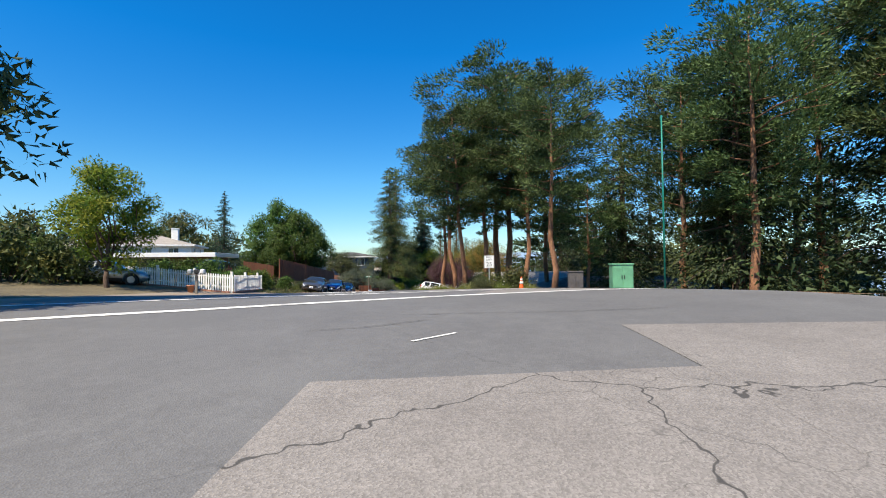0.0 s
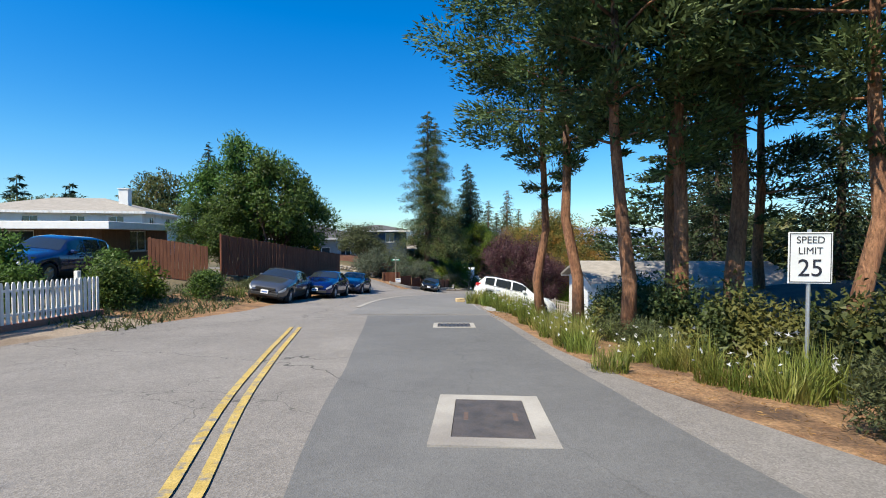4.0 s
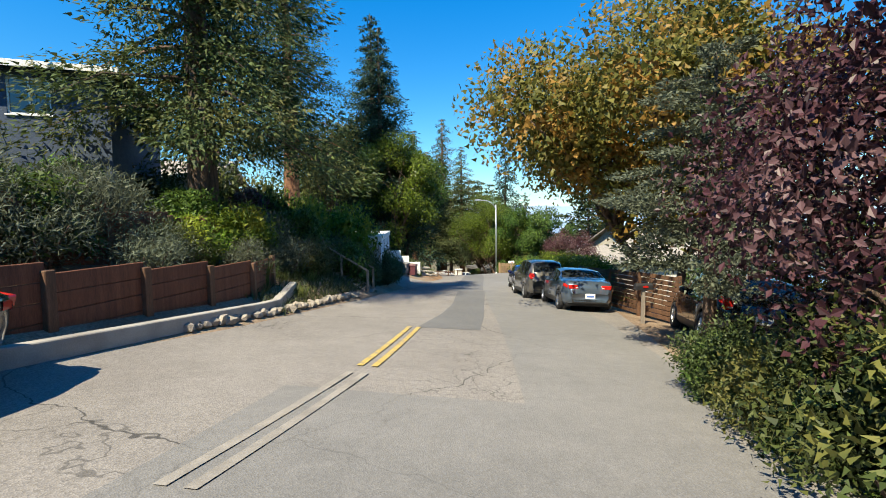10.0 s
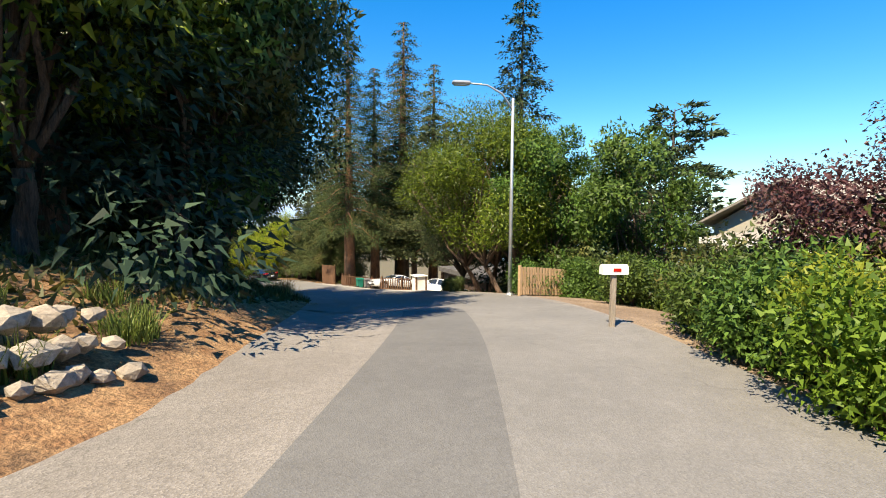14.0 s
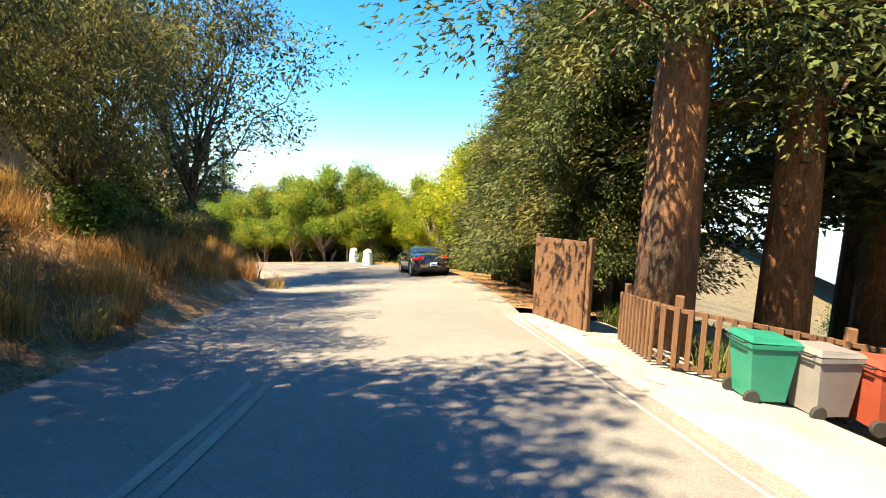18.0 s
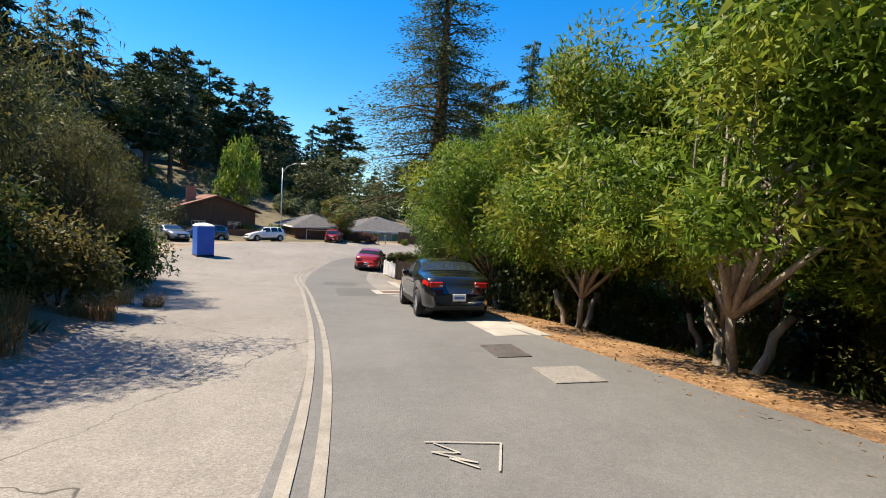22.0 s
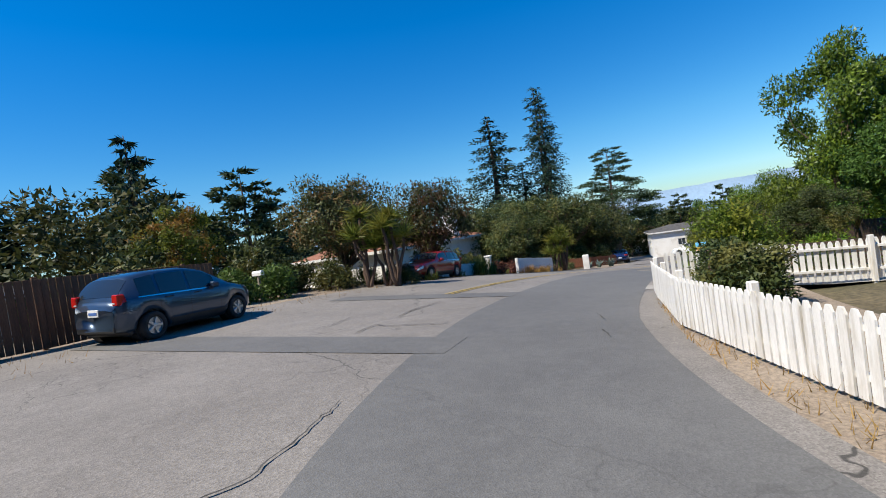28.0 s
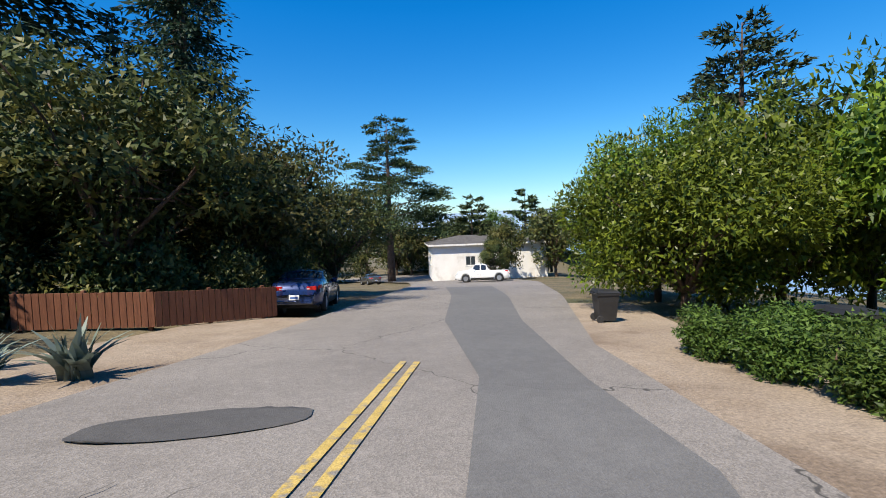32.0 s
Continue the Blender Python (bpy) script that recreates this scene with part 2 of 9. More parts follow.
def asphalt(name, c1, c2, stone, cracks=0.0, stone_scale=70.0):
    """Old or new road surface: aggregate grain, broad stains, streaks and, where old, a net of cracks."""
    m, n, l, p = shader(name)
    big, mid, far = tex(n, l, 0.55, 5, 0.65), tex(n, l, 4.0, 4, 0.7), tex(n, l, 0.12, 2, 0.5)
    grain = tex(n, l, stone_scale, kind="voronoi")
    col = mixc(n, l, ramp(n, l, big.outputs[0], 0.35, 0.65), c1, c2)
    col = mixc(n, l, ramp(n, l, far.outputs[0], 0.4, 0.65, 0, 0.45), col, tuple(v * 0.8 for v in c1))
    col = mixc(n, l, ramp(n, l, mid.outputs[0], 0.45, 0.75, 0, 0.3), col, tuple(v * 1.3 for v in c2))
    v = ramp(n, l, grain.outputs["Color"], 0.1, 0.9, 1 - stone, 1 + stone)
    mul = n.new("ShaderNodeVectorMath")
    mul.operation = "SCALE"
    l.new(col, mul.inputs[0])
    l.new(v, mul.inputs["Scale"])
    col = mul.outputs[0]
    if cracks:
        warp = tex(n, l, 1.3, 3, 0.6)
        g = n.new("ShaderNodeNewGeometry")
        add = n.new("ShaderNodeVectorMath")
        add.operation = "MULTIPLY_ADD"
        l.new(warp.outputs["Color"], add.inputs[0])
        add.inputs[1].default_value = (0.75, 0.75, 0.75)
        l.new(g.outputs["Position"], add.inputs[2])
        wear = tex(n, l, 0.22, 3, 0.6)
        for sc, wide, amount, lo, hi in ((0.13, 0.0020, 0.85 * cracks, 0.30, 0.42), (0.42, 0.0040, 0.55 * cracks, 0.47, 0.56), (2.6, 0.020, 0.6 * cracks, 0.57, 0.63)):
            cr = n.new("ShaderNodeTexVoronoi")
            cr.feature = "DISTANCE_TO_EDGE"
            cr.inputs["Scale"].default_value = sc
            l.new(add.outputs[0], cr.inputs["Vector"])
            gate = ramp(n, l, wear.outputs[0], lo, hi)
            f = n.new("ShaderNodeMath")
            f.operation = "MULTIPLY"
            l.new(ramp(n, l, cr.outputs[0], wide * 0.4, wide, amount, 0), f.inputs[0])
            l.new(gate, f.inputs[1])
            col = mixc(n, l, f.outputs[0], col, (0.035, 0.033, 0.03))
    l.new(col, p.inputs["Base Color"])
    p.inputs["Roughness"].default_value = 0.82
    b = n.new("ShaderNodeBump")
    b.inputs["Strength"].default_value, b.inputs["Distance"].default_value = 0.5, 0.006
    l.new(grain.outputs["Distance"], b.inputs["Height"])
    l.new(b.outputs[0], p.inputs["Normal"])
    return m


def leaf(name, dark, light, tip=None, rough=0.55, through_light=0.35):
    """Foliage: each leaf a shade between two colours, each plant a little different, some light through it."""
    m, n, l, p = shader(name)
    g, o = n.new("ShaderNodeNewGeometry"), n.new("ShaderNodeObjectInfo")
    col = mixc(n, l, g.outputs["Random Per Island"], dark, light)
    if tip:
        t = tex(n, l, 0.9, 2, 0.5)
        col = mixc(n, l, ramp(n, l, t.outputs[0], 0.5, 0.62), col, tip)
    h = n.new("ShaderNodeHueSaturation")
    l.new(ramp(n, l, o.outputs["Random"], 0, 1, 0.485, 0.515), h.inputs["Hue"])
    l.new(ramp(n, l, o.outputs["Random"], 0, 1, 0.8, 1.2), h.inputs["Value"])
    l.new(col, h.inputs["Color"])
    col = h.outputs[0]
    l.new(col, p.inputs["Base Color"])
    p.inputs["Roughness"].default_value, p.inputs["Specular IOR Level"].default_value = rough, 0.22
    tr = n.new("ShaderNodeBsdfTranslucent")
    l.new(col, tr.inputs[0])
    mx = n.new("ShaderNodeMixShader")
    mx.inputs[0].default_value = through_light
    l.new(p.outputs[0], mx.inputs[1])
    l.new(tr.outputs[0], mx.inputs[2])
    l.new(mx.outputs[0], n["Material Output"].inputs[0])
    return m


def paint(name, c, rough=0.25, metal=0.0, coat=1.0, flake=0.0):
    """Car paint or gloss."""
    m, n, l, p = shader(name)
    t = tex(n, l, 1.7, 4, 0.6)
    l.new(mixc(n, l, ramp(n, l, t.outputs[0], 0.4, 0.7, 0, 0.25), c, tuple(v * 0.8 + 0.02 for v in c)), p.inputs["Base Color"])
    p.inputs["Roughness"].default_value, p.inputs["Metallic"].default_value = rough, metal
    p.inputs["Coat Weight"].default_value, p.inputs["Coat Roughness"].default_value = coat, 0.04
    return m


def plain(name, c, rough=0.5, metal=0.0, vary=0.12, scale=3.0):
    return surface(name, tuple(v * (1 - vary) for v in c), tuple(min(1, v * (1 + vary)) for v in c), scale, scale * 12, rough, 0.12, vary * 0.6, None, metal)


def glass(name, tint=(0.02, 0.025, 0.03), rough=0.03):
    m, n, l, p = shader(name)
    p.inputs["Base Color"].default_value = (*tint, 1)
    p.inputs["Roughness"].default_value, p.inputs["Specular IOR Level"].default_value = rough, 0.9
    return m


M = {
    "old": asphalt("worn_asphalt", (0.176, 0.160, 0.146), (0.225, 0.206, 0.188), 0.28, 1.0),
    "new": asphalt("grey_asphalt", (0.112, 0.110, 0.109), (0.139, 0.137, 0.134), 0.16, 0.25),
    "mid": asphalt("smooth_asphalt", (0.154, 0.149, 0.143), (0.188, 0.180, 0.171), 0.16, 0.3),
    "dark": asphalt("dark_asphalt", (0.064, 0.062, 0.061), (0.086, 0.084, 0.083), 0.2, 0.2),
    "seal": asphalt("sealed_asphalt", (0.088, 0.086, 0.085), (0.105, 0.103, 0.101), 0.16, 0.3),
    "concrete": surface("concrete", (0.30, 0.28, 0.25), (0.38, 0.355, 0.32), 1.2, 60, 0.85, 0.3, 0.14, None, 0, (0.23, 0.21, 0.19), 0.5),
    "dirt": surface("dirt", (0.168, 0.116, 0.076), (0.256, 0.188, 0.132), 0.9, 18, 0.95, 0.9, 0.45, None, 0, (0.160, 0.104, 0.068), 0.25, 0.03),
    "litter": surface("leaf_litter", (0.176, 0.088, 0.040), (0.320, 0.192, 0.096), 3.0, 22, 0.95, 1.0, 0.6, None, 0, (0.096, 0.056, 0.032), 0.6, 0.03),
    "land": surface("land", (0.088, 0.072, 0.040), (0.160, 0.128, 0.072), 0.4, 9, 0.95, 1.0, 0.5, None, 0, (0.056, 0.060, 0.028), 0.12, 0.06),
    "lawn": surface("lawn", (0.096, 0.160, 0.024), (0.176, 0.240, 0.048), 1.2, 40, 0.9, 0.9, 0.5, None, 0, (0.264, 0.224, 0.080), 0.5, 0.03),
    "white_line": surface("white_road_paint", (0.62, 0.61, 0.58), (0.78, 0.77, 0.74), 3, 60, 0.7, 0.3, 0.2, None, 0, (0.42, 0.41, 0.39), 1.6),
    "crack": surface("open_crack", (0.040, 0.038, 0.036), (0.085, 0.081, 0.076), 6, 60, 0.95, 0.4, 0.3),
    "yellow_line": surface("yellow_road_paint", (0.38, 0.27, 0.07), (0.48, 0.35, 0.11), 3, 60, 0.7, 0.3, 0.35, None, 0, (0.21, 0.19, 0.16), 7.0),
    "ghost_line": surface("worn_road_paint", (0.192, 0.176, 0.156), (0.280, 0.256, 0.224), 3, 60, 0.8, 0.3, 0.2),
    "faded_line": surface("faded_road_paint", (0.288, 0.264, 0.232), (0.344, 0.320, 0.280), 3, 60, 0.8, 0.3, 0.2),
    "iron": surface("cast_iron", (0.055, 0.05, 0.05), (0.10, 0.085, 0.08), 4, 80, 0.6, 0.5, 0.3),
    "rust": surface("rusty_grate", (0.09, 0.06, 0.05), (0.15, 0.10, 0.08), 4, 80, 0.75, 0.5, 0.3),
    "white_wood": surface("white_painted_wood", (0.70, 0.69, 0.67), (0.82, 0.81, 0.79), 2.0, 30, 0.6, 0.25, 0.08, (4, 4, 0.6), 0, (0.58, 0.55, 0.50), 1.5),
    "grey_wood": surface("weathered_wood", (0.192, 0.160, 0.128), (0.288, 0.248, 0.208), 2.5, 25, 0.85, 0.6, 0.3, (4.800, 4.800, 0.400)),
    "brown_wood": surface("brown_stained_wood", (0.088, 0.044, 0.024), (0.152, 0.076, 0.040), 2.0, 25, 0.8, 0.6, 0.35, (4.800, 4.800, 0.400)),
    "red_wood": surface("redwood_boards", (0.105, 0.034, 0.016), (0.180, 0.066, 0.032), 2.0, 25, 0.8, 0.6, 0.35, (4.800, 4.800, 0.400)),
    "dark_wood": surface("dark_boards", (0.040, 0.026, 0.020), (0.076, 0.048, 0.036), 2.0, 25, 0.8, 0.6, 0.35, (4.800, 4.800, 0.400)),
    "tan_wood": surface("tan_boards", (0.336, 0.216, 0.120), (0.440, 0.296, 0.176), 2.0, 25, 0.8, 0.6, 0.3, (4.800, 4.800, 0.400)),
    "bark": surface("bark", (0.068, 0.044, 0.032), (0.136, 0.088, 0.064), 3.0, 14, 0.95, 1.0, 0.5, (2.400, 2.400, 0.400), 0, None, 1, 0.05),
    "red_bark": surface("orange_bark", (0.160, 0.068, 0.036), (0.304, 0.152, 0.080), 2.2, 12, 0.95, 1.0, 0.5, (2.000, 2.000, 0.560), 0, (0.080, 0.052, 0.040), 0.5, 0.05),
    "pale_bark": surface("pale_bark", (0.240, 0.200, 0.160), (0.360, 0.312, 0.256), 2.0, 14, 0.9, 0.8, 0.35, (2.400, 2.400, 0.400), 0, None, 1, 0.03),
    "stucco": surface("white_stucco", (0.72, 0.70, 0.67), (0.80, 0.78, 0.75), 0.8, 45, 0.9, 0.4, 0.06, None, 0, (0.62, 0.59, 0.55), 0.7),
    "blue_stucco": surface("pale_blue_stucco", (0.50, 0.55, 0.62), (0.57, 0.62, 0.69), 0.8, 45, 0.9, 0.4, 0.06),
    "grey_stucco": surface("grey_stucco", (0.30, 0.33, 0.36), (0.37, 0.40, 0.43), 0.8, 45, 0.9, 0.4, 0.06),
    "beige": surface("beige_siding", (0.42, 0.39, 0.32), (0.50, 0.46, 0.38), 0.8, 45, 0.85, 0.3, 0.06),
    "shingle": surface("asphalt_shingle", (0.060, 0.058, 0.060), (0.104, 0.100, 0.100), 2.2, 35, 0.9, 0.7, 0.4),
    "shingle_tan": surface("tan_shingle", (0.240, 0.216, 0.184), (0.320, 0.288, 0.248), 2.2, 35, 0.9, 0.7, 0.3),
    "shingle_red": surface("red_brown_shingle", (0.160, 0.068, 0.048), (0.240, 0.112, 0.080), 2.2, 35, 0.9, 0.7, 0.35),
    "tile": surface("clay_tile", (0.200, 0.078, 0.044), (0.320, 0.150, 0.090), 3.0, 25, 0.85, 0.4, 0.3),
    "brick": surface("brick", (0.272, 0.120, 0.080), (0.368, 0.184, 0.128), 5.0, 40, 0.9, 0.5, 0.25),
    "mortar": plain("mortar", (0.336, 0.304, 0.264), 0.95),
    "stone": surface("field_stone", (0.240, 0.200, 0.160), (0.360, 0.312, 0.256), 3.0, 25, 0.9, 0.8, 0.3, None, 0, (0.176, 0.152, 0.128), 1.2, 0.02),
    "white_stone": surface("painted_stone", (0.68, 0.68, 0.66), (0.8, 0.8, 0.78), 2.5, 20, 0.85, 0.8, 0.1, None, 0, None, 1, 0.02),
    "steel": plain("galvanised_steel", (0.48, 0.50, 0.52), 0.45, 0.7),
    "white_metal": plain("white_painted_metal", (0.78, 0.78, 0.77), 0.4, 0.0, 0.05),
    "black": plain("black_plastic", (0.02, 0.02, 0.021), 0.5, 0.0, 0.2),
    "tyre": plain("tyre_rubber", (0.022, 0.022, 0.023), 0.85, 0.0, 0.25, 8),
    "rim": plain("alloy", (0.50, 0.51, 0.53), 0.3, 0.85, 0.08),
    "chrome": plain("chrome", (0.75, 0.76, 0.78), 0.12, 1.0, 0.04),
    "glass": glass("dark_car_glass"),
    "pane": glass("window_pane", (0.035, 0.045, 0.055)),
    "lamp_red": plain("red_lens", (0.42, 0.015, 0.012), 0.2, 0.0, 0.2),
    "lamp_amber": plain("amber_lens", (0.6, 0.2, 0.02), 0.25, 0.0, 0.2),
    "lamp_clear": plain("clear_lens", (0.55, 0.57, 0.58), 0.12, 0.2, 0.1),
    "plate": plain("plate_white", (0.75, 0.75, 0.74), 0.5, 0.0, 0.05),
    "ink": plain("dark_ink", (0.02, 0.02, 0.03), 0.6, 0.0, 0.1),
    "sign_white": plain("sign_white", (0.72, 0.72, 0.70), 0.45, 0.0, 0.06),
    "sign_green": plain("sign_green", (0.01, 0.20, 0.11), 0.4, 0.0, 0.1),
    "sign_yellow": plain("sign_yellow", (0.75, 0.45, 0.02), 0.45, 0.0, 0.08),
    "sign_blue": plain("sign_blue", (0.08, 0.16, 0.42), 0.45, 0.0, 0.08),
    "orange": plain("cone_orange", (0.72, 0.11, 0.015), 0.55, 0.0, 0.12),
    "green_box": plain("utility_green", (0.10, 0.27, 0.15), 0.5, 0.0, 0.1),
    "bin_green": plain("bin_green", (0.0, 0.17, 0.12), 0.5, 0.0, 0.12),
    "bin_grey": plain("bin_grey", (0.17, 0.165, 0.17), 0.55, 0.0, 0.12),
    "bin_maroon": plain("bin_maroon", (0.11, 0.035, 0.045), 0.5, 0.0, 0.12),
    "bin_red": plain("bin_red", (0.26, 0.05, 0.03), 0.55, 0.0, 0.15),
    "potty": plain("portable_blue", (0.004, 0.10, 0.50), 0.45, 0.0, 0.1),
    "navy_wood": surface("navy_shingle_siding", (0.035, 0.055, 0.09), (0.055, 0.08, 0.13), 1.5, 25, 0.8, 0.5, 0.2, (2, 2, 6)),
    "sand": surface("sandy_verge", (0.232, 0.180, 0.132), (0.304, 0.248, 0.192), 1.0, 25, 0.95, 0.8, 0.35, None, 0, (0.176, 0.132, 0.096), 0.5, 0.02),
    "water": surface("bay_water", (0.16, 0.24, 0.32), (0.22, 0.31, 0.40), 0.002, 0.05, 0.35, 0.0, 0.05),
    # the ridge's blue is distance haze put into the base colour
    "hazed_ridge": surface("hazed_ridge", (0.20, 0.30, 0.42), (0.25, 0.36, 0.48), 0.004, 0.05, 0.95, 0.0, 0.1),
    "pink": plain("pink_paint", (0.75, 0.20, 0.38), 0.5, 0.0, 0.06),
    "sky_paint": plain("sky_blue_paint", (0.12, 0.45, 0.75), 0.5, 0.0, 0.06),
    "terracotta": plain("terracotta", (0.42, 0.17, 0.09), 0.8, 0.0, 0.12),
    "carton": surface("printed_carton", (0.46, 0.33, 0.17), (0.60, 0.46, 0.27), 6, 40, 0.8, 0.2, 0.15, None, 0, (0.12, 0.09, 0.05), 4),
}
LEAF = {
    "willow": leaf("willow_leaves", (0.045, 0.053, 0.018), (0.165, 0.172, 0.066), (0.160, 0.135, 0.042), 0.55, 0.5),
    "pine": leaf("pine_needles", (0.024, 0.046, 0.018), (0.128, 0.185, 0.064), None, 0.6, 0.2),
    "fir": leaf("fir_needles", (0.010, 0.026, 0.018), (0.052, 0.097, 0.058), None, 0.6, 0.2),
    "redwood": leaf("redwood_needles", (0.015, 0.030, 0.012), (0.096, 0.134, 0.042), (0.125, 0.125, 0.040), 0.6, 0.25),
    "cypress": leaf("cypress_needles", (0.014, 0.028, 0.012), (0.065, 0.090, 0.033), None, 0.6, 0.15),
    "green": leaf("green_leaves", (0.021, 0.046, 0.010), (0.122, 0.198, 0.039), None, 0.5, 0.35),
    "bright": leaf("bright_leaves", (0.040, 0.085, 0.010), (0.185, 0.270, 0.035), (0.250, 0.270, 0.035), 0.5, 0.45),
    "yellow": leaf("yellow_green_leaves", (0.085, 0.125, 0.010), (0.285, 0.340, 0.030), (0.345, 0.345, 0.035), 0.5, 0.45),
    "olive": leaf("olive_leaves", (0.035, 0.048, 0.019), (0.148, 0.171, 0.074), None, 0.55, 0.3),
    "oak": leaf("oak_leaves", (0.019, 0.031, 0.011), (0.091, 0.116, 0.036), (0.134, 0.128, 0.036), 0.5, 0.25),
    "plum": leaf("purple_leaves", (0.020, 0.008, 0.011), (0.105, 0.042, 0.050), (0.135, 0.075, 0.080), 0.42, 0.25),
    "maple": leaf("turning_leaves", (0.050, 0.085, 0.012), (0.20, 0.235, 0.035), (0.29, 0.165, 0.035), 0.5, 0.4),
    "lemon": leaf("citrus_leaves", (0.024, 0.053, 0.008), (0.181, 0.245, 0.027), None, 0.35, 0.3),
    "silver": leaf("grey_green_leaves", (0.049, 0.061, 0.038), (0.167, 0.190, 0.129), None, 0.6, 0.3),
    "red": leaf("russet_leaves", (0.057, 0.024, 0.016), (0.213, 0.080, 0.053), None, 0.5, 0.3),
    "strap": leaf("strap_leaves_light", (0.060, 0.090, 0.014), (0.235, 0.270, 0.060), (0.300, 0.280, 0.080), 0.45, 0.35),
    "rust": leaf("rusting_maple_leaves", (0.052, 0.060, 0.014), (0.205, 0.175, 0.045), (0.300, 0.150, 0.040), 0.5, 0.4),
    "bronze": leaf("bronze_green_leaves", (0.022, 0.027, 0.011), (0.098, 0.108, 0.036), (0.150, 0.085, 0.036), 0.5, 0.25),
    "blade": leaf("strap_leaves", (0.034, 0.057, 0.011), (0.168, 0.207, 0.049), None, 0.45, 0.3),
    "dry": leaf("dry_grass", (0.20, 0.115, 0.040), (0.46, 0.30, 0.12), (0.30, 0.165, 0.055), 0.7, 0.3),
    "agave": leaf("agave_leaves", (0.093, 0.128, 0.110), (0.205, 0.251, 0.213), None, 0.5, 0.15),
    "yucca": leaf("yucca_leaves", (0.045, 0.070, 0.010), (0.201, 0.234, 0.042), (0.251, 0.226, 0.042), 0.45, 0.25),
    "flower": leaf("white_petals", (0.600, 0.600, 0.600), (0.750, 0.750, 0.750), None, 0.6, 0.3),
    "magenta": leaf("magenta_petals", (0.350, 0.030, 0.220), (0.550, 0.080, 0.380), None, 0.6, 0.3),
    "lavender": leaf("lavender_spikes", (0.200, 0.130, 0.300), (0.340, 0.250, 0.440), None, 0.6, 0.3),
    "fruit": leaf("yellow_fruit", (0.600, 0.330, 0.020), (0.700, 0.450, 0.040), None, 0.4, 0.05),
}


# ---- building blocks ----
class Mesh:
    """Collects vertices and faces; every piece is added in place."""

    def __init__(self):
        self.v, self.f = [], []

    def add(self, verts, faces, m=None):
        k = len(self.v)
        self.v += [tuple(m @ Vector(p)) for p in verts] if m else [tuple(p) for p in verts]
        self.f += [tuple(i + k for i in f) for f in faces]
        return self

    def box(self, x0, x1, y0, y1, z0, z1, bev=0.01, m=None):
        """A box with chamfered edges."""
        b = min(bev, (x1 - x0) * .45, (y1 - y0) * .45, (z1 - z0) * .45)
        vs, idx = [], {}
        for i, (x, sx) in enumerate(((x0, 1), (x1, -1))):
            for j, (y, sy) in enumerate(((y0, 1), (y1, -1))):
                for k, (z, sz) in enumerate(((z0, 1), (z1, -1))):
                    for a in range(3):
                        idx[i, j, k, a] = len(vs)
                        vs.append((x + sx * b * (a != 0), y + sy * b * (a != 1), z + sz * b * (a != 2)))
        q = lambda *c: tuple(idx[e] for e in c)
        fs = []
        for s in (0, 1):
            o = 1 if s else -1
            fs.append(q((s, 0, 0, 0), (s, 1, 0, 0), (s, 1, 1, 0), (s, 0, 1, 0))[::o])
            fs.append(q((0, s, 0, 1), (0, s, 1, 1), (1, s, 1, 1), (1, s, 0, 1))[::o])
            fs.append(q((0, 0, s, 2), (1, 0, s, 2), (1, 1, s, 2), (0, 1, s, 2))[::o])
        for i in (0, 1):
            for j in (0, 1):
                o = 1 if i == j else -1
                fs.append(q((i, j, 0, 0), (i, j, 0, 1), (i, j, 1, 1), (i, j, 1, 0))[::-o])
                fs.append(q((i, 0, j, 0), (i, 0, j, 2), (i, 1, j, 2), (i, 1, j, 0))[::o])
                fs.append(q((0, i, j, 1), (0, i, j, 2), (1, i, j, 2), (1, i, j, 1))[::-o])
                for k in (0, 1):
                    o2 = 1 if (i + j + k) % 2 else -1
                    fs.append(q((i, j, k, 0), (i, j, k, 1), (i, j, k, 2))[::o2])
        return self.add(vs, fs, m)

    def tube(self, pts, radii, n=8, cap=True):
        """A tapered tube along points."""
        pts = [Vector(p) for p in pts]
        vs, fs = [], []
        for k, p in enumerate(pts):
            d = (pts[min(k + 1, len(pts) - 1)] - pts[max(k - 1, 0)]).normalized()
            a = d.orthogonal().normalized() if k == 0 else (a - d * a.dot(d)).normalized()
            b = d.cross(a)
            for i in range(n):
                t = 2 * math.pi * i / n
                vs.append(p + (a * math.cos(t) + b * math.sin(t)) * radii[k])
        for k in range(len(pts) - 1):
            for i in range(n):
                j = (i + 1) % n
                fs.append((k * n + i, k * n + j, (k + 1) * n + j, (k + 1) * n + i))
        if cap:
            fs += [tuple(range(n))[::-1], tuple((len(pts) - 1) * n + i for i in range(n))]
        return self.add(vs, fs)

    def lathe(self, prof, n=16, m=None):
        """A turned body from (radius, height) pairs about z."""
        vs = [(r * math.cos(2 * math.pi * i / n), r * math.sin(2 * math.pi * i / n), z) for r, z in prof for i in range(n)]
        fs = [(k * n + i, k * n + (i + 1) % n, (k + 1) * n + (i + 1) % n, (k + 1) * n + i) for k in range(len(prof) - 1) for i in range(n)]
        fs += [tuple(range(n))[::-1], tuple((len(prof) - 1) * n + i for i in range(n))]
        return self.add(vs, fs, m)

    def prism(self, outline, z0, z1, m=None):
        """An upright prism over an outline of (x, y)."""
        n = len(outline)
        vs = [(x, y, z0) for x, y in outline] + [(x, y, z1) for x, y in outline]
        fs = [(i, (i + 1) % n, n + (i + 1) % n, n + i) for i in range(n)] + [tuple(range(n))[::-1], tuple(range(n, 2 * n))]
        return self.add(vs, fs, m)

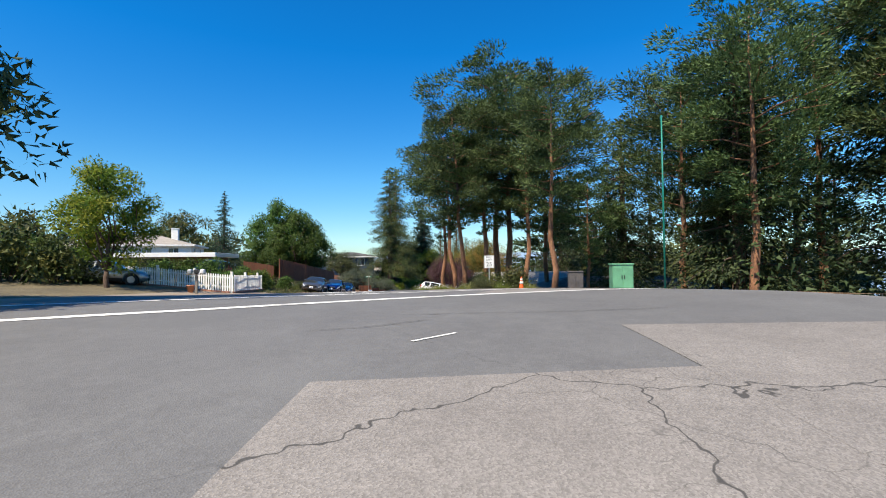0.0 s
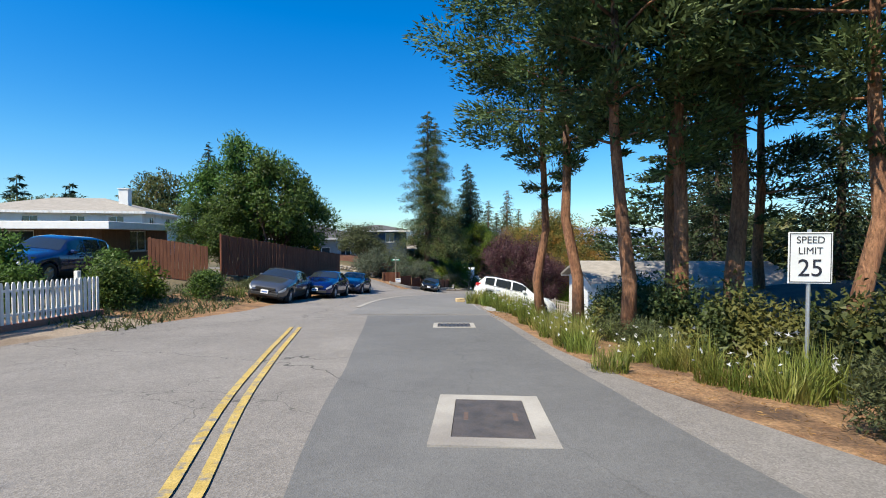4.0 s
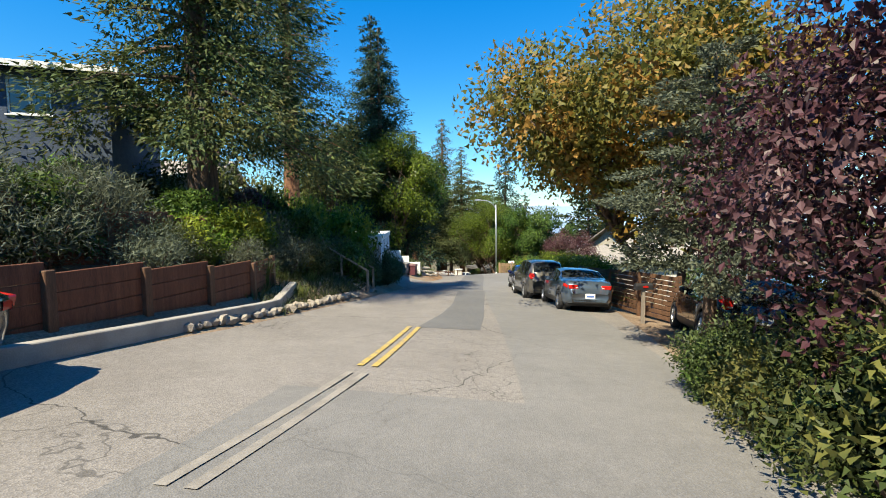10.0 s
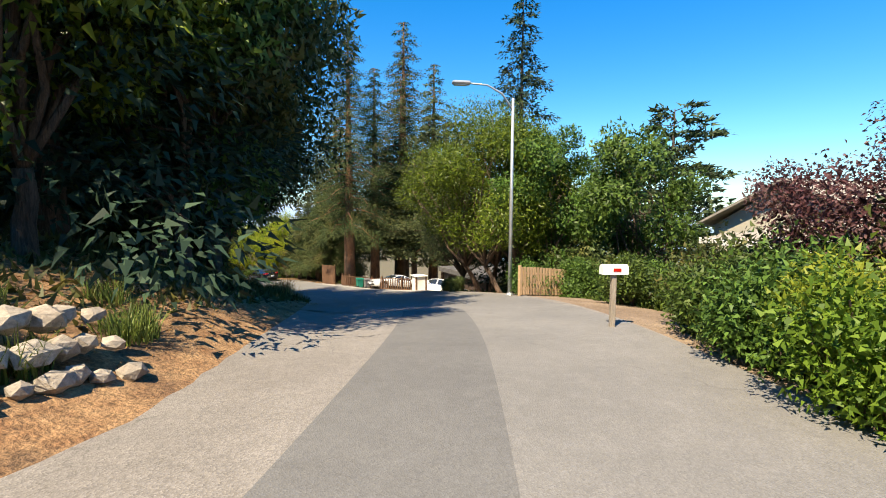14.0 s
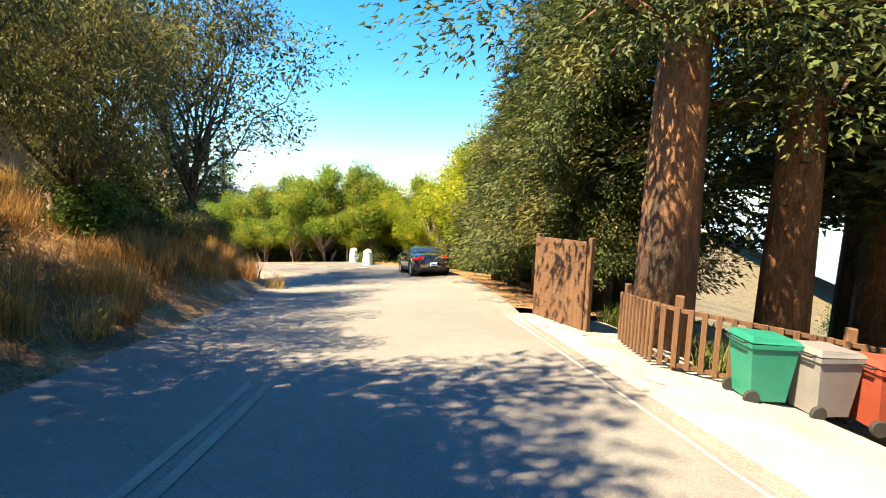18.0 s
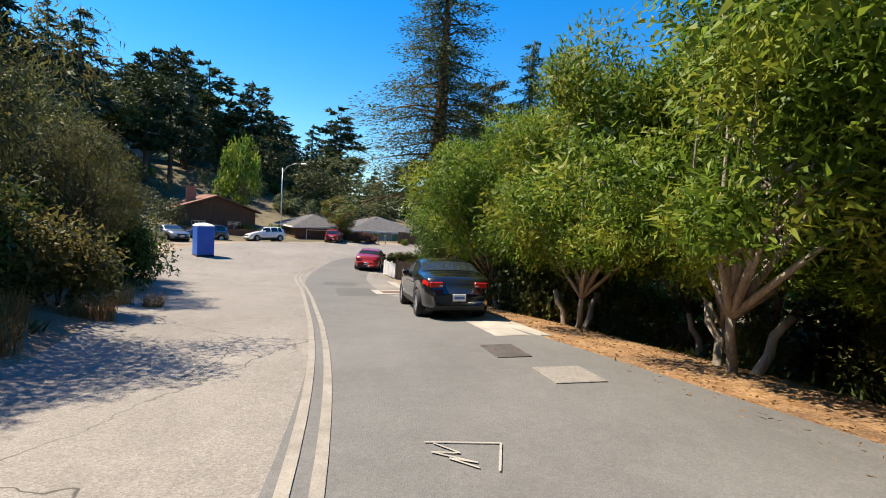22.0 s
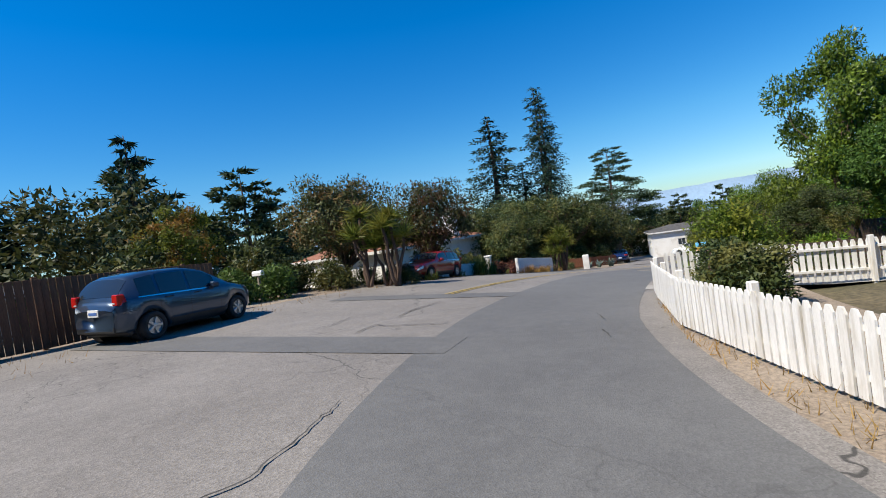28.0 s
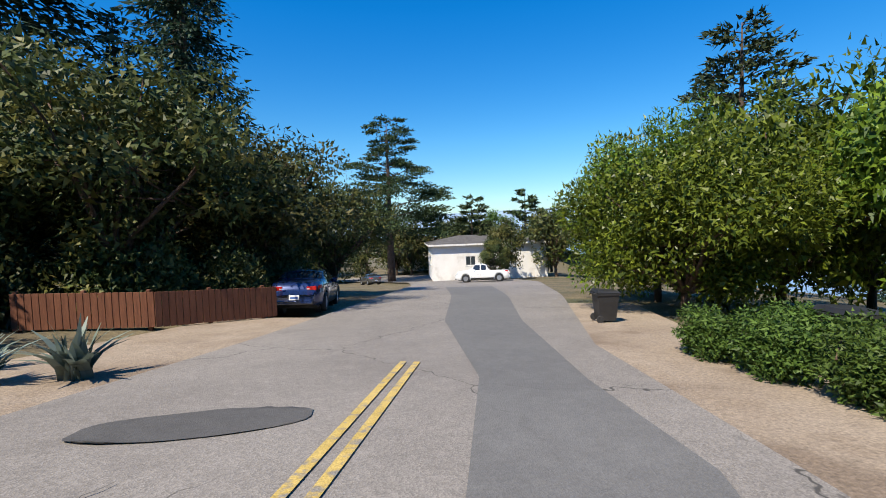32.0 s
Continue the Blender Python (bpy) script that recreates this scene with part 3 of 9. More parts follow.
    def data(self, name, material, smooth=False):
        me = bpy.data.meshes.new(name)
        me.from_pydata(self.v, [], self.f)
        me.materials.append(material)
        if smooth:
            me.polygons.foreach_set("use_smooth", [True] * len(me.polygons))
        me.update()
        return me


def part(name, mesh, material, parent=None, label="", smooth=False):
    ob = new(name, mesh.data(name, material, smooth) if isinstance(mesh, Mesh) else mesh)
    if parent:
        ob.parent = parent
    return tagged(ob, label) if label else ob


def thing(name, label, category, m=None, group="", kind=""):
    ob = new(name)
    ob.empty_display_size = 0.1
    if m is not None:
        ob.matrix_basis = m
    return tagged(ob, label, category, group, kind)


def solid(name, mesh, material, label, category, m=None, smooth=False, group="", kind=""):
    ob = part(name, mesh, material, None, "", smooth)
    if m is not None:
        ob.matrix_basis = m
    return tagged(ob, label, category, group, kind)


def arrays(name, verts, faces, material, smooth=False):
    """A mesh from numpy arrays; faces all with the same number of corners."""
    me = bpy.data.meshes.new(name)
    n, k = faces.shape
    me.vertices.add(len(verts))
    me.vertices.foreach_set("co", np.ascontiguousarray(verts, dtype=np.float32).ravel())
    me.loops.add(n * k)
    me.loops.foreach_set("vertex_index", np.ascontiguousarray(faces, dtype=np.int32).ravel())
    me.polygons.add(n)
    me.polygons.foreach_set("loop_start", np.arange(n, dtype=np.int32) * k)
    me.polygons.foreach_set("use_smooth", np.full(n, smooth))
    me.materials.append(material)
    me.update(calc_edges=True)
    return me


def here(t, side, turn=0.0, up=0.0):
    x, y, z = at(t, side)
    return pose(x, y, z + up, 0, 0, heading(t) + turn)


def spot(x, y, turn=0.0, up=0.0):
    return pose(x, y, float(ground(x, y)[0]) + up, 0, 0, turn)


def rest(x, y, turn=0.0, up=0.0, half=1.3):
    """Where a vehicle stands on sloping land."""
    a = radians(turn)
    f, s = Vector((-math.sin(a), math.cos(a))), Vector((math.cos(a), math.sin(a)))
    g = lambda u, v: float(ground(x + f.x * u + s.x * v, y + f.y * u + s.y * v)[0])
    ahead, behind, rgt, lft = g(half, 0), g(-half, 0), g(0, .75), g(0, -.75)
    return pose(x, y, (ahead + behind + rgt + lft) / 4 + .03 + up, 0, 0, turn) @ pose(0, 0, 0, math.degrees(math.atan2(ahead - behind, 2 * half)), -math.degrees(math.atan2(rgt - lft, 1.5)), 0)


# ---- land and road ----
def far_land(x, y, z):
    """Beyond the street the land falls towards the bay, and rises in a wooded hill to the west."""
    near = np.min(np.hypot(x[:, None] - SX[::8], y[:, None] - SY[::8]), axis=1)
    fall = np.clip((near - 45) / 400, 0, 1)
    z = z - 120 * fall ** 1.3 - np.clip(near - 500, 0, 4000) * 0.01
    hill = np.exp(-(((x + 205) / 85) ** 2 + ((y - 105) / 75) ** 2))
    return z + 46 * hill * np.clip((near - 14) / 40, 0, 1)


def axis(lo, hi, step, far):
    inner = np.arange(lo, hi + step, step)
    out, d = [], step
    v = 0
    while v < far:
        d *= 1.25
        v += d
        out.append(v)
    return np.r_[(lo - np.array(out))[::-1], inner, hi + np.array(out)]


def build_land():
    gx, gy = axis(-125, 45, 1.2, 4200), axis(-30, 290, 1.2, 4200)
    X, Y = (a.ravel() for a in np.meshgrid(gx, gy))
    Z = ground(np.clip(X, -260, 180), np.clip(Y, -120, 420))
    d = np.hypot(X[:, None] - SX[::2], Y[:, None] - SY[::2])
    k = d.argmin(1) * 2
    side = (X - SX[k]) * TY[k] - (Y - SY[k]) * TX[k]
    over = np.minimum(side + PF[k, 2], PF[k, 7] - side)       # metres inside the road
    rough = np.array([noise.noise((x * .35, y * .35, 0)) for x, y in zip(X, Y)])
    Z = far_land(X, Y, Z)
    Z = np.where(d.min(1) < 30, Z - np.clip((over + 4) / 1.5, 0, 1) * 0.16 + np.clip(-over - 4, 0, 3) / 3 * 0.12 * rough, Z)
    nx, ny = len(gx), len(gy)
    q = (np.arange(ny - 1)[:, None] * nx + np.arange(nx - 1)).ravel()
    me = arrays("ground", np.stack([X, Y, Z], 1), np.stack([q, q + 1, q + nx + 1, q + nx], 1), M["land"], True)
    return tagged(new("ground", me), "dry brown hillside soil with sparse weeds", "ground", kind="structure")


def ribbon(name, t0, t1, left, right, material, lift, step=0.1, across=None):
    """A strip of surface along the road between two offsets (numbers, or rows of (t, offset))."""
    ts = np.arange(t0, t1 + step * .5, step)
    L = np.full(len(ts), left) if isinstance(left, (int, float)) else np.interp(ts, *np.array(left, float).T)
    R = np.full(len(ts), right) if isinstance(right, (int, float)) else np.interp(ts, *np.array(right, float).T)
    n = across or max(2, int(np.ceil(np.max(R - L) / 0.8)) + 1)
    k = np.clip((ts + 7) * 10, 0, len(ST) - 1)
    ip = lambda A: np.interp(k, np.arange(len(ST)), A)
    sx, sy, tx, ty = ip(SX), ip(SY), ip(TX), ip(TY)
    f = np.linspace(0, 1, n)
    S = L[:, None] * (1 - f) + R[:, None] * f
    X, Y = (sx[:, None] + S * ty[:, None]).ravel(), (sy[:, None] - S * tx[:, None]).ravel()
    Z = ground(X, Y) + lift
    q = (np.arange(len(ts) - 1)[:, None] * n + np.arange(n - 1)).ravel()
    return arrays(name, np.stack([X, Y, Z], 1), np.stack([q, q + 1, q + n + 1, q + n], 1), material, True)


def patch(name, corners, material, lift, fine=0.5):
    """A flat piece of road surface between four places (x, y), laid on the land."""
    a, b, c, d = (np.array(p, float) for p in corners)
    nu = max(2, int(max(np.linalg.norm(b - a), np.linalg.norm(c - d)) / fine) + 1)
    nv = max(2, int(max(np.linalg.norm(d - a), np.linalg.norm(c - b)) / fine) + 1)
    u, v = np.meshgrid(np.linspace(0, 1, nu), np.linspace(0, 1, nv))
    P = (a * ((1 - u) * (1 - v))[..., None] + b * (u * (1 - v))[..., None] + c * (u * v)[..., None] + d * ((1 - u) * v)[..., None]).reshape(-1, 2)
    Z = ground(P[:, 0], P[:, 1]) + lift
    q = (np.arange(nv - 1)[:, None] * nu + np.arange(nu - 1)).ravel()
    return arrays(name, np.c_[P, Z], np.stack([q, q + 1, q + nu + 1, q + nu], 1), material, True)


# ---- plants ----
def leaf_cloud(name, pts, dirs, size, aspect, material, rng, bend=0.0, face=None, broad=False):
    """Many rhombic leaves, one at each point, along the given ways; face: where their upper sides look."""
    n = len(pts)
    d = dirs / np.maximum(np.linalg.norm(dirs, axis=1, keepdims=True), 1e-6)
    r = rng.normal(size=(n, 3))
    if face is not None:
        r = r * .45 + face
    s = np.cross(d, r)
    s /= np.maximum(np.linalg.norm(s, axis=1, keepdims=True), 1e-6)
    ln = (size * rng.uniform(.65, 1.35, n))[:, None]
    w = ln * aspect * .5
    tip = pts + d * ln
    up = np.cross(s, d) * ln * bend
    if broad:
        mid = pts + d * ln * .45 + up
        V = np.stack([pts, mid + s * w, tip, mid - s * w], 1)
    else:
        V = np.stack([pts + s * w, tip + up, pts - s * w], 1)
    m = V.shape[1]
    return arrays(name, V.reshape(-1, 3), np.arange(m * n).reshape(n, m), material)


def clumps(rng, n, centre, radius, flat=1.0, hollow=0.55):
    """Points in the outer part of clumps, and ways out of them."""
    c = rng.normal(size=(n, 3))
    c /= np.linalg.norm(c, axis=1, keepdims=True)
    r = (hollow + (1 - hollow) * rng.random(n))[:, None]
    r[:n // 9] *= .55                                    # the dense inside of each clump
    k = rng.integers(0, len(centre), n)
    off = c * r * radius[k][:, None] * np.array([1, 1, flat])
    return centre[k] + off, c * .35 + np.array([0, 0, -.1]) + rng.normal(size=(n, 3)) * .6, c + np.array([0, 0, .55])


def limb(mesh, a, b, r0, r1, rng, sag=0.0, segs=4, n=6):
    a, b = np.array(a, float), np.array(b, float)
    pts = []
    for k in range(segs + 1):
        f = k / segs
        p = a + (b - a) * f + np.array([0, 0, -sag * math.sin(math.pi * f)])
        if 0 < k < segs:
            p = p + rng.normal(size=3) * np.linalg.norm(b - a) * .035
        pts.append(p)
    mesh.tube(pts, [r0 + (r1 - r0) * k / segs for k in range(segs + 1)], n)
    return pts


def broadleaf(name, label, h, r, low, leaves, size, leafmat, bark="bark", seed=0, aspect=.55, flat=.85, n_clump=34, trunk=.16, lean=0.0, stems=1, droop=0.0, broad=False):
    """A round-headed tree or large shrub: stems, limbs to every clump, leaves round the clumps. low: where the crown begins, of the height."""
    rng = np.random.default_rng(seed)
    root = thing(name, label, "tree")
    z0 = h * low
    cz, rz = (h + z0) / 2, (h - z0) / 2
    C, Rd = [], []
    while len(C) < n_clump:
        p = rng.uniform(-1, 1, 3)
        q = np.linalg.norm(p)
        if .35 < q < 1:
            g = 1 + .22 * math.sin(3.1 * math.atan2(p[1], p[0]) + seed) + .12 * rng.normal()
            wide = 1.0 if p[2] < .2 else 1.0 - .35 * (p[2] - .2)
            C.append((p[0] * r * .86 * g * wide + lean * (p[2] + 1), p[1] * r * .86 * g * wide, cz + p[2] * rz * .88))
            Rd.append(r * rng.uniform(.2, .36))
    C, Rd = np.array(C), np.array(Rd)
    wood = Mesh()
    fork = max(z0 * .9, h * .12)
    tops = []
    for s in range(stems):
        a = 2 * math.pi * s / stems + seed
        b0 = (math.cos(a) * .18 * (stems > 1), math.sin(a) * .18 * (stems > 1), -.25)
        top = (math.cos(a) * r * .2 * (stems > 1) + lean * .6, math.sin(a) * r * .2 * (stems > 1), fork)
        limb(wood, b0, top, trunk / stems ** .4, trunk * .72 / stems ** .4, rng, 0, 4, 8)
        tops.append(np.array(top))
    for k in range(len(C)):
        t = tops[k % len(tops)]
        if k % 3 == 0:
            limb(wood, t, C[k], trunk * .42, trunk * .08, rng, -.08 * h * .3, 4, 5)
        else:
            near = C[(k // 3) * 3]
            limb(wood, t * .4 + near * .6, C[k], trunk * .2, trunk * .05, rng, 0, 3, 4)
    part("trunk", wood, M[bark], root, "", True)
    if not broad:
        leaves, size = int(leaves * 1.9), size * .74
    P, D, N = clumps(rng, leaves, C, Rd, flat)
    size = np.full(leaves, size)
    size[:leaves // 9] *= 1.5
    N = N * .6 + (P - np.array([lean * .6, 0, cz])) / np.array([r, r, rz]) * .7
    D[:, 2] -= droop
    part("crown", leaf_cloud("crown", P, D, size, aspect, LEAF[leafmat], rng, .12, N, broad), None, root)
    return root


def conifer(name, label, h, r, low, leaves, leafmat, bark="bark", seed=0, style="fir", trunk=.3, size=.34, top=.05, tiers=None):
    """A conifer. fir: tapering with drooping sprays; pine: bare stem with tufted irregular limbs; cedar: flat shelves."""
    rng = np.random.default_rng(seed)
    root = thing(name, label, "tree")
    wood = Mesh()
    pts = [(rng.normal() * .006 * h * (k > 0) * (style == "pine"), rng.normal() * .006 * h * (k > 0) * (style == "pine"), -.3 + (h * .985 + .3) * k / 7) for k in range(8)]
    wood.tube(pts, [trunk * (1 - .93 * k / 7) for k in range(8)], 9)
    stem = lambda z: np.array([np.interp(z, [p[2] for p in pts], [p[i] for p in pts]) for i in (0, 1)] + [z])
    n = tiers or {"fir": int(h * 3.6), "pine": int(h * 2.4), "cedar": int(h * 2.3)}[style]
    Cs, Rs, Ds = [], [], []
    for k in range(n):
        f = (k + rng.random()) / n
        z = h * (low + (1 - low) * f * .985)
        a = k * 2.39996 + rng.normal() * .3
        if style == "fir":
            ln = r * ((1 - f) ** .8 + top) * rng.uniform(.72, 1.1)
            drop, nc = -.22 * ln - .02 * h * (1 - f), 4
        elif style == "pine":
            ln = r * (math.sin(math.pi * min(1, .22 + .8 * (1 - f))) ** .7) * rng.uniform(.5, 1.1) * (1 if f < .8 else .75)
            drop, nc = ln * rng.uniform(.0, .35), 3
        else:
            ln = r * (1 - .72 * f) * rng.uniform(.6, 1.1)
            drop, nc = ln * rng.uniform(.02, .12), 4
        way = np.array([math.cos(a), math.sin(a), 0])
        b0 = stem(z)
        b1 = b0 + way * ln + np.array([0, 0, drop])
        limb(wood, b0, b1, trunk * .2 * (1 - .7 * f) + .012, .01, rng, -.05 * ln if style != "fir" else -.08 * ln, 3, 4)
        for j in range(nc):
            g = (j + 1.0) / nc if style == "fir" else .45 + .55 * (j + .6) / nc
            c = b0 + (b1 - b0) * g + rng.normal(size=3) * ln * (.05 if style == "fir" else .12)
            Cs.append(c)
            Rs.append(ln * {"fir": .33, "pine": .27, "cedar": .34}[style] * rng.uniform(.75, 1.2) + .12)
            Ds.append(way)
    C, Rd, D0 = np.array(Cs), np.array(Rs), np.array(Ds)
    part("trunk", wood, M[bark], root, "", True)
    leaves, size = int(leaves * 1.9), size * .74
    w = Rd ** 1.6
    k = rng.choice(len(C), leaves, p=w / w.sum())
    off = rng.normal(size=(leaves, 3))
    off /= np.linalg.norm(off, axis=1, keepdims=True)
    fl = {"fir": .5, "pine": .5, "cedar": .2}[style]
    off *= (Rd[k] * rng.random(leaves) ** .45)[:, None] * np.array([1, 1, fl])
    dirs = D0[k] * .8 + off / Rd[k][:, None] * .9 + rng.normal(size=(leaves, 3)) * .45
    dirs[:, 2] += {"fir": -.45, "pine": .35, "cedar": .1}[style]
    part("crown", leaf_cloud("crown", C[k] + off, dirs, size, {"fir": .42, "pine": .34, "cedar": .52}[style], LEAF[leafmat], rng, 0.0, off / Rd[k][:, None] * .6 + D0[k] * .5 + np.array([0, 0, .6])), None, root)
    return root


def bush(name, label, w, d, h, leaves, size, leafmat, seed=0, aspect=.55, category="bush", boxy=.0, spiky=0.0, n_clump=22):
    """A shrub or clipped hedge: stems and a full crown down to the ground."""
    rng = np.random.default_rng(seed)
    root = thing(name, label, category)
    C, Rd = [], []
    for k in range(n_clump):
        a, q = rng.uniform(0, 2 * math.pi), math.sqrt(rng.random())
        x, y = math.cos(a) * q, math.sin(a) * q
        if boxy:
            x, y = rng.uniform(-.82, .82), rng.uniform(-.75, .75)
        top = 1 if boxy else math.sqrt(max(0, 1 - .8 * q * q))
        z = h * (.15 + .68 * rng.random() * top)
        C.append((x * w / 2 * .78, y * d / 2 * .78, z))
        Rd.append(min(w, d, h) * rng.uniform(.24, .38))
    C, Rd = np.array(C), np.array(Rd)
    wood = Mesh()
    for k in range(0, n_clump, 2):
        limb(wood, (C[k][0] * .25, C[k][1] * .25, -.15), C[k], .035, .01, rng, 0, 3, 4)
    part("branching_stem", wood, M["bark"], root)
    leaves, size = int(leaves * 1.8), size * .76
    P, D, N = clumps(rng, leaves, C, Rd, 1.0, .5)
    size = np.full(leaves, size)
    size[:leaves // 9] *= 1.45
    if boxy:
        P[:, 0], P[:, 1], P[:, 2] = np.clip(P[:, 0], -w / 2, w / 2), np.clip(P[:, 1], -d / 2, d / 2), np.clip(P[:, 2], 0, h)
    P[:, 2] = np.maximum(P[:, 2], .02)
    D[:, 2] += spiky
    part("foliage", leaf_cloud("foliage", P, D, size, aspect, LEAF[leafmat], rng, .1, N), None, root)
    return root


def blades(name, label, n, spread, length, width, leafmat, seed=0, category="plant", upright=.9, flowers=0, flowermat="flower"):
    """A clump of strap leaves, each bowing over."""
    rng = np.random.default_rng(seed)
    root = thing(name, label, category)
    a, q = rng.uniform(0, 2 * math.pi, n), np.sqrt(rng.random(n)) * spread
    base = np.stack([np.cos(a) * q, np.sin(a) * q, np.full(n, -.03)], 1)
    out = rng.uniform(0, 2 * math.pi, n) * .5 + a * .5
    way = np.stack([np.cos(out), np.sin(out), np.zeros(n)], 1)
    ln = length * rng.uniform(.55, 1.15, n)
    tilt = rng.uniform(.08, 1.0 - upright * .45, n)
    side = np.stack([-way[:, 1], way[:, 0], np.zeros(n)], 1) * width * .5
    V, seg = [], 4
    for k in range(seg + 1):
        f = k / seg
        p = base + way * (ln * tilt * f ** 1.7)[:, None] + np.array([0, 0, 1]) * (ln * f * (1 - tilt * .55 * f))[:, None]
        wd = 1 - f ** 2 * .93
        V += [p - side * wd, p + side * wd]
    V = np.stack(V, 1).reshape(-1, 3)
    m = 2 * (seg + 1)
    F = np.concatenate([np.arange(n)[:, None] * m + np.array([2 * k, 2 * k + 1, 2 * k + 3, 2 * k + 2]) for k in range(seg)])
    part("leaf_tuft", arrays("leaf_tuft", V, F, LEAF[leafmat]), None, root)
    if flowers:
        fa, fq = rng.uniform(0, 2 * math.pi, flowers), np.sqrt(rng.random(flowers)) * spread * 1.3
        c = np.stack([np.cos(fa) * fq, np.sin(fa) * fq, length * rng.uniform(.6, 1.0, flowers)], 1)
        pts = np.repeat(c, 6, 0)
        d = rng.normal(size=pts.shape)
        part("flower_head", leaf_cloud("flower_head", pts, d, .06, .6, LEAF[flowermat], rng), None, root)
    return root


def strew(name, label, t0, t1, s0, s1, n, size, aspect, leafmat, seed=0, upright=.6, lift=0.0, patchy=0.0):
    """Grass, weeds or fallen leaves over a stretch beside the road: one object."""
    rng = np.random.default_rng(seed)
    ts = rng.uniform(t0, t1, n)
    f = rng.random(n)
    s = s0 + (s1 - s0) * f
    k = np.clip((ts + 7) * 10, 0, len(ST) - 1)
    ip = lambda A: np.interp(k, np.arange(len(ST)), A)
    x, y = ip(SX) + s * ip(TY), ip(SY) - s * ip(TX)
    if patchy:
        keep = np.array([noise.noise((a * .5, b * .5, 3.0)) for a, b in zip(x, y)]) > -patchy * .3
        x, y = x[keep], y[keep]
    P = np.stack([x, y, ground(x, y) + lift], 1)
    D = rng.normal(size=P.shape) * (1 - upright) + np.array([0, 0, upright])
    if upright < .2:
        D[:, 2] = np.abs(D[:, 2]) * .12 + .02
    return tagged(new(name, leaf_cloud(name, P, D, size, aspect, LEAF[leafmat], rng, .1)), label, name.replace("_", " "), kind="stuff")


# ---- vehicles ----
CAR = {
    # length, width, top line, shoulder line, nose and tail plan, wheels (rear, front, radius), side windows, windscreen, rear window
    "sedan": (4.6, 1.80, [(0, .62), (.02, .98), (.10, 1.06), (.19, 1.10), (.31, 1.38), (.42, 1.45), (.54, 1.43), (.70, 1.05), (.90, .86), (.975, .70), (1, .52)],
              [(0, .62), (.03, .94), (.4, .95), (.72, .92), (.93, .74), (1, .52)], (.20, .81, .325), [(.27, .43), (.45, .61)], (.56, .69), (.205, .30)),
    "coupe": (4.45, 1.77, [(0, .60), (.02, .92), (.09, .97), (.18, 1.02), (.31, 1.28), (.42, 1.35), (.52, 1.32), (.68, .98), (.90, .80), (.975, .66), (1, .5)],
              [(0, .60), (.03, .88), (.4, .90), (.72, .86), (.93, .70), (1, .5)], (.20, .81, .33), [(.26, .38), (.40, .60)], (.54, .67), (.19, .30)),
    "suv": (4.66, 1.87, [(0, .85), (.015, 1.12), (.04, 1.30), (.085, 1.58), (.2, 1.66), (.45, 1.68), (.56, 1.60), (.70, 1.16), (.90, 1.02), (.975, .84), (1, .6)],
            [(0, .85), (.03, 1.08), (.4, 1.05), (.72, 1.04), (.93, .86), (1, .6)], (.19, .80, .365), [(.10, .21), (.23, .41), (.43, .60)], (.57, .69), (.022, .08)),
    "hatch": (4.15, 1.76, [(0, .80), (.015, 1.05), (.04, 1.22), (.10, 1.50), (.22, 1.58), (.45, 1.59), (.58, 1.50), (.76, 1.06), (.92, .92), (.98, .76), (1, .55)],
              [(0, .80), (.03, 1.0), (.4, .98), (.76, .97), (.94, .80), (1, .55)], (.18, .81, .32), [(.12, .22), (.24, .42), (.44, .64)], (.59, .75), (.022, .09)),
    "wagon": (4.75, 1.77, [(0, .72), (.015, .98), (.04, 1.12), (.10, 1.42), (.2, 1.49), (.45, 1.5), (.56, 1.45), (.70, 1.02), (.90, .86), (.975, .72), (1, .52)],
              [(0, .72), (.03, .95), (.4, .95), (.72, .92), (.93, .76), (1, .52)], (.20, .80, .33), [(.09, .22), (.24, .41), (.43, .60)], (.57, .69), (.022, .09)),
    "van": (4.95, 1.86, [(0, .80), (.012, 1.12), (.03, 1.35), (.07, 1.64), (.18, 1.73), (.45, 1.76), (.62, 1.66), (.80, 1.08), (.93, .90), (.98, .74), (1, .52)],
            [(0, .80), (.03, 1.05), (.4, 1.04), (.80, 1.0), (.95, .78), (1, .52)], (.18, .82, .335), [(.09, .27), (.29, .47), (.49, .66)], (.64, .79), (.022, .068)),
    "pickup": (5.6, 1.98, [(0, .95), (.01, 1.15), (.02, 1.18), (.36, 1.18), (.375, 1.2), (.42, 1.78), (.5, 1.88), (.62, 1.86), (.745, 1.26), (.93, 1.16), (.985, .98), (1, .7)],
               [(0, .95), (.02, 1.14), (.36, 1.14), (.4, 1.14), (.75, 1.14), (.95, 1.06), (1, .7)], (.19, .80, .39), [(.425, .52), (.535, .66)], (.64, .735), (.382, .41)),
}


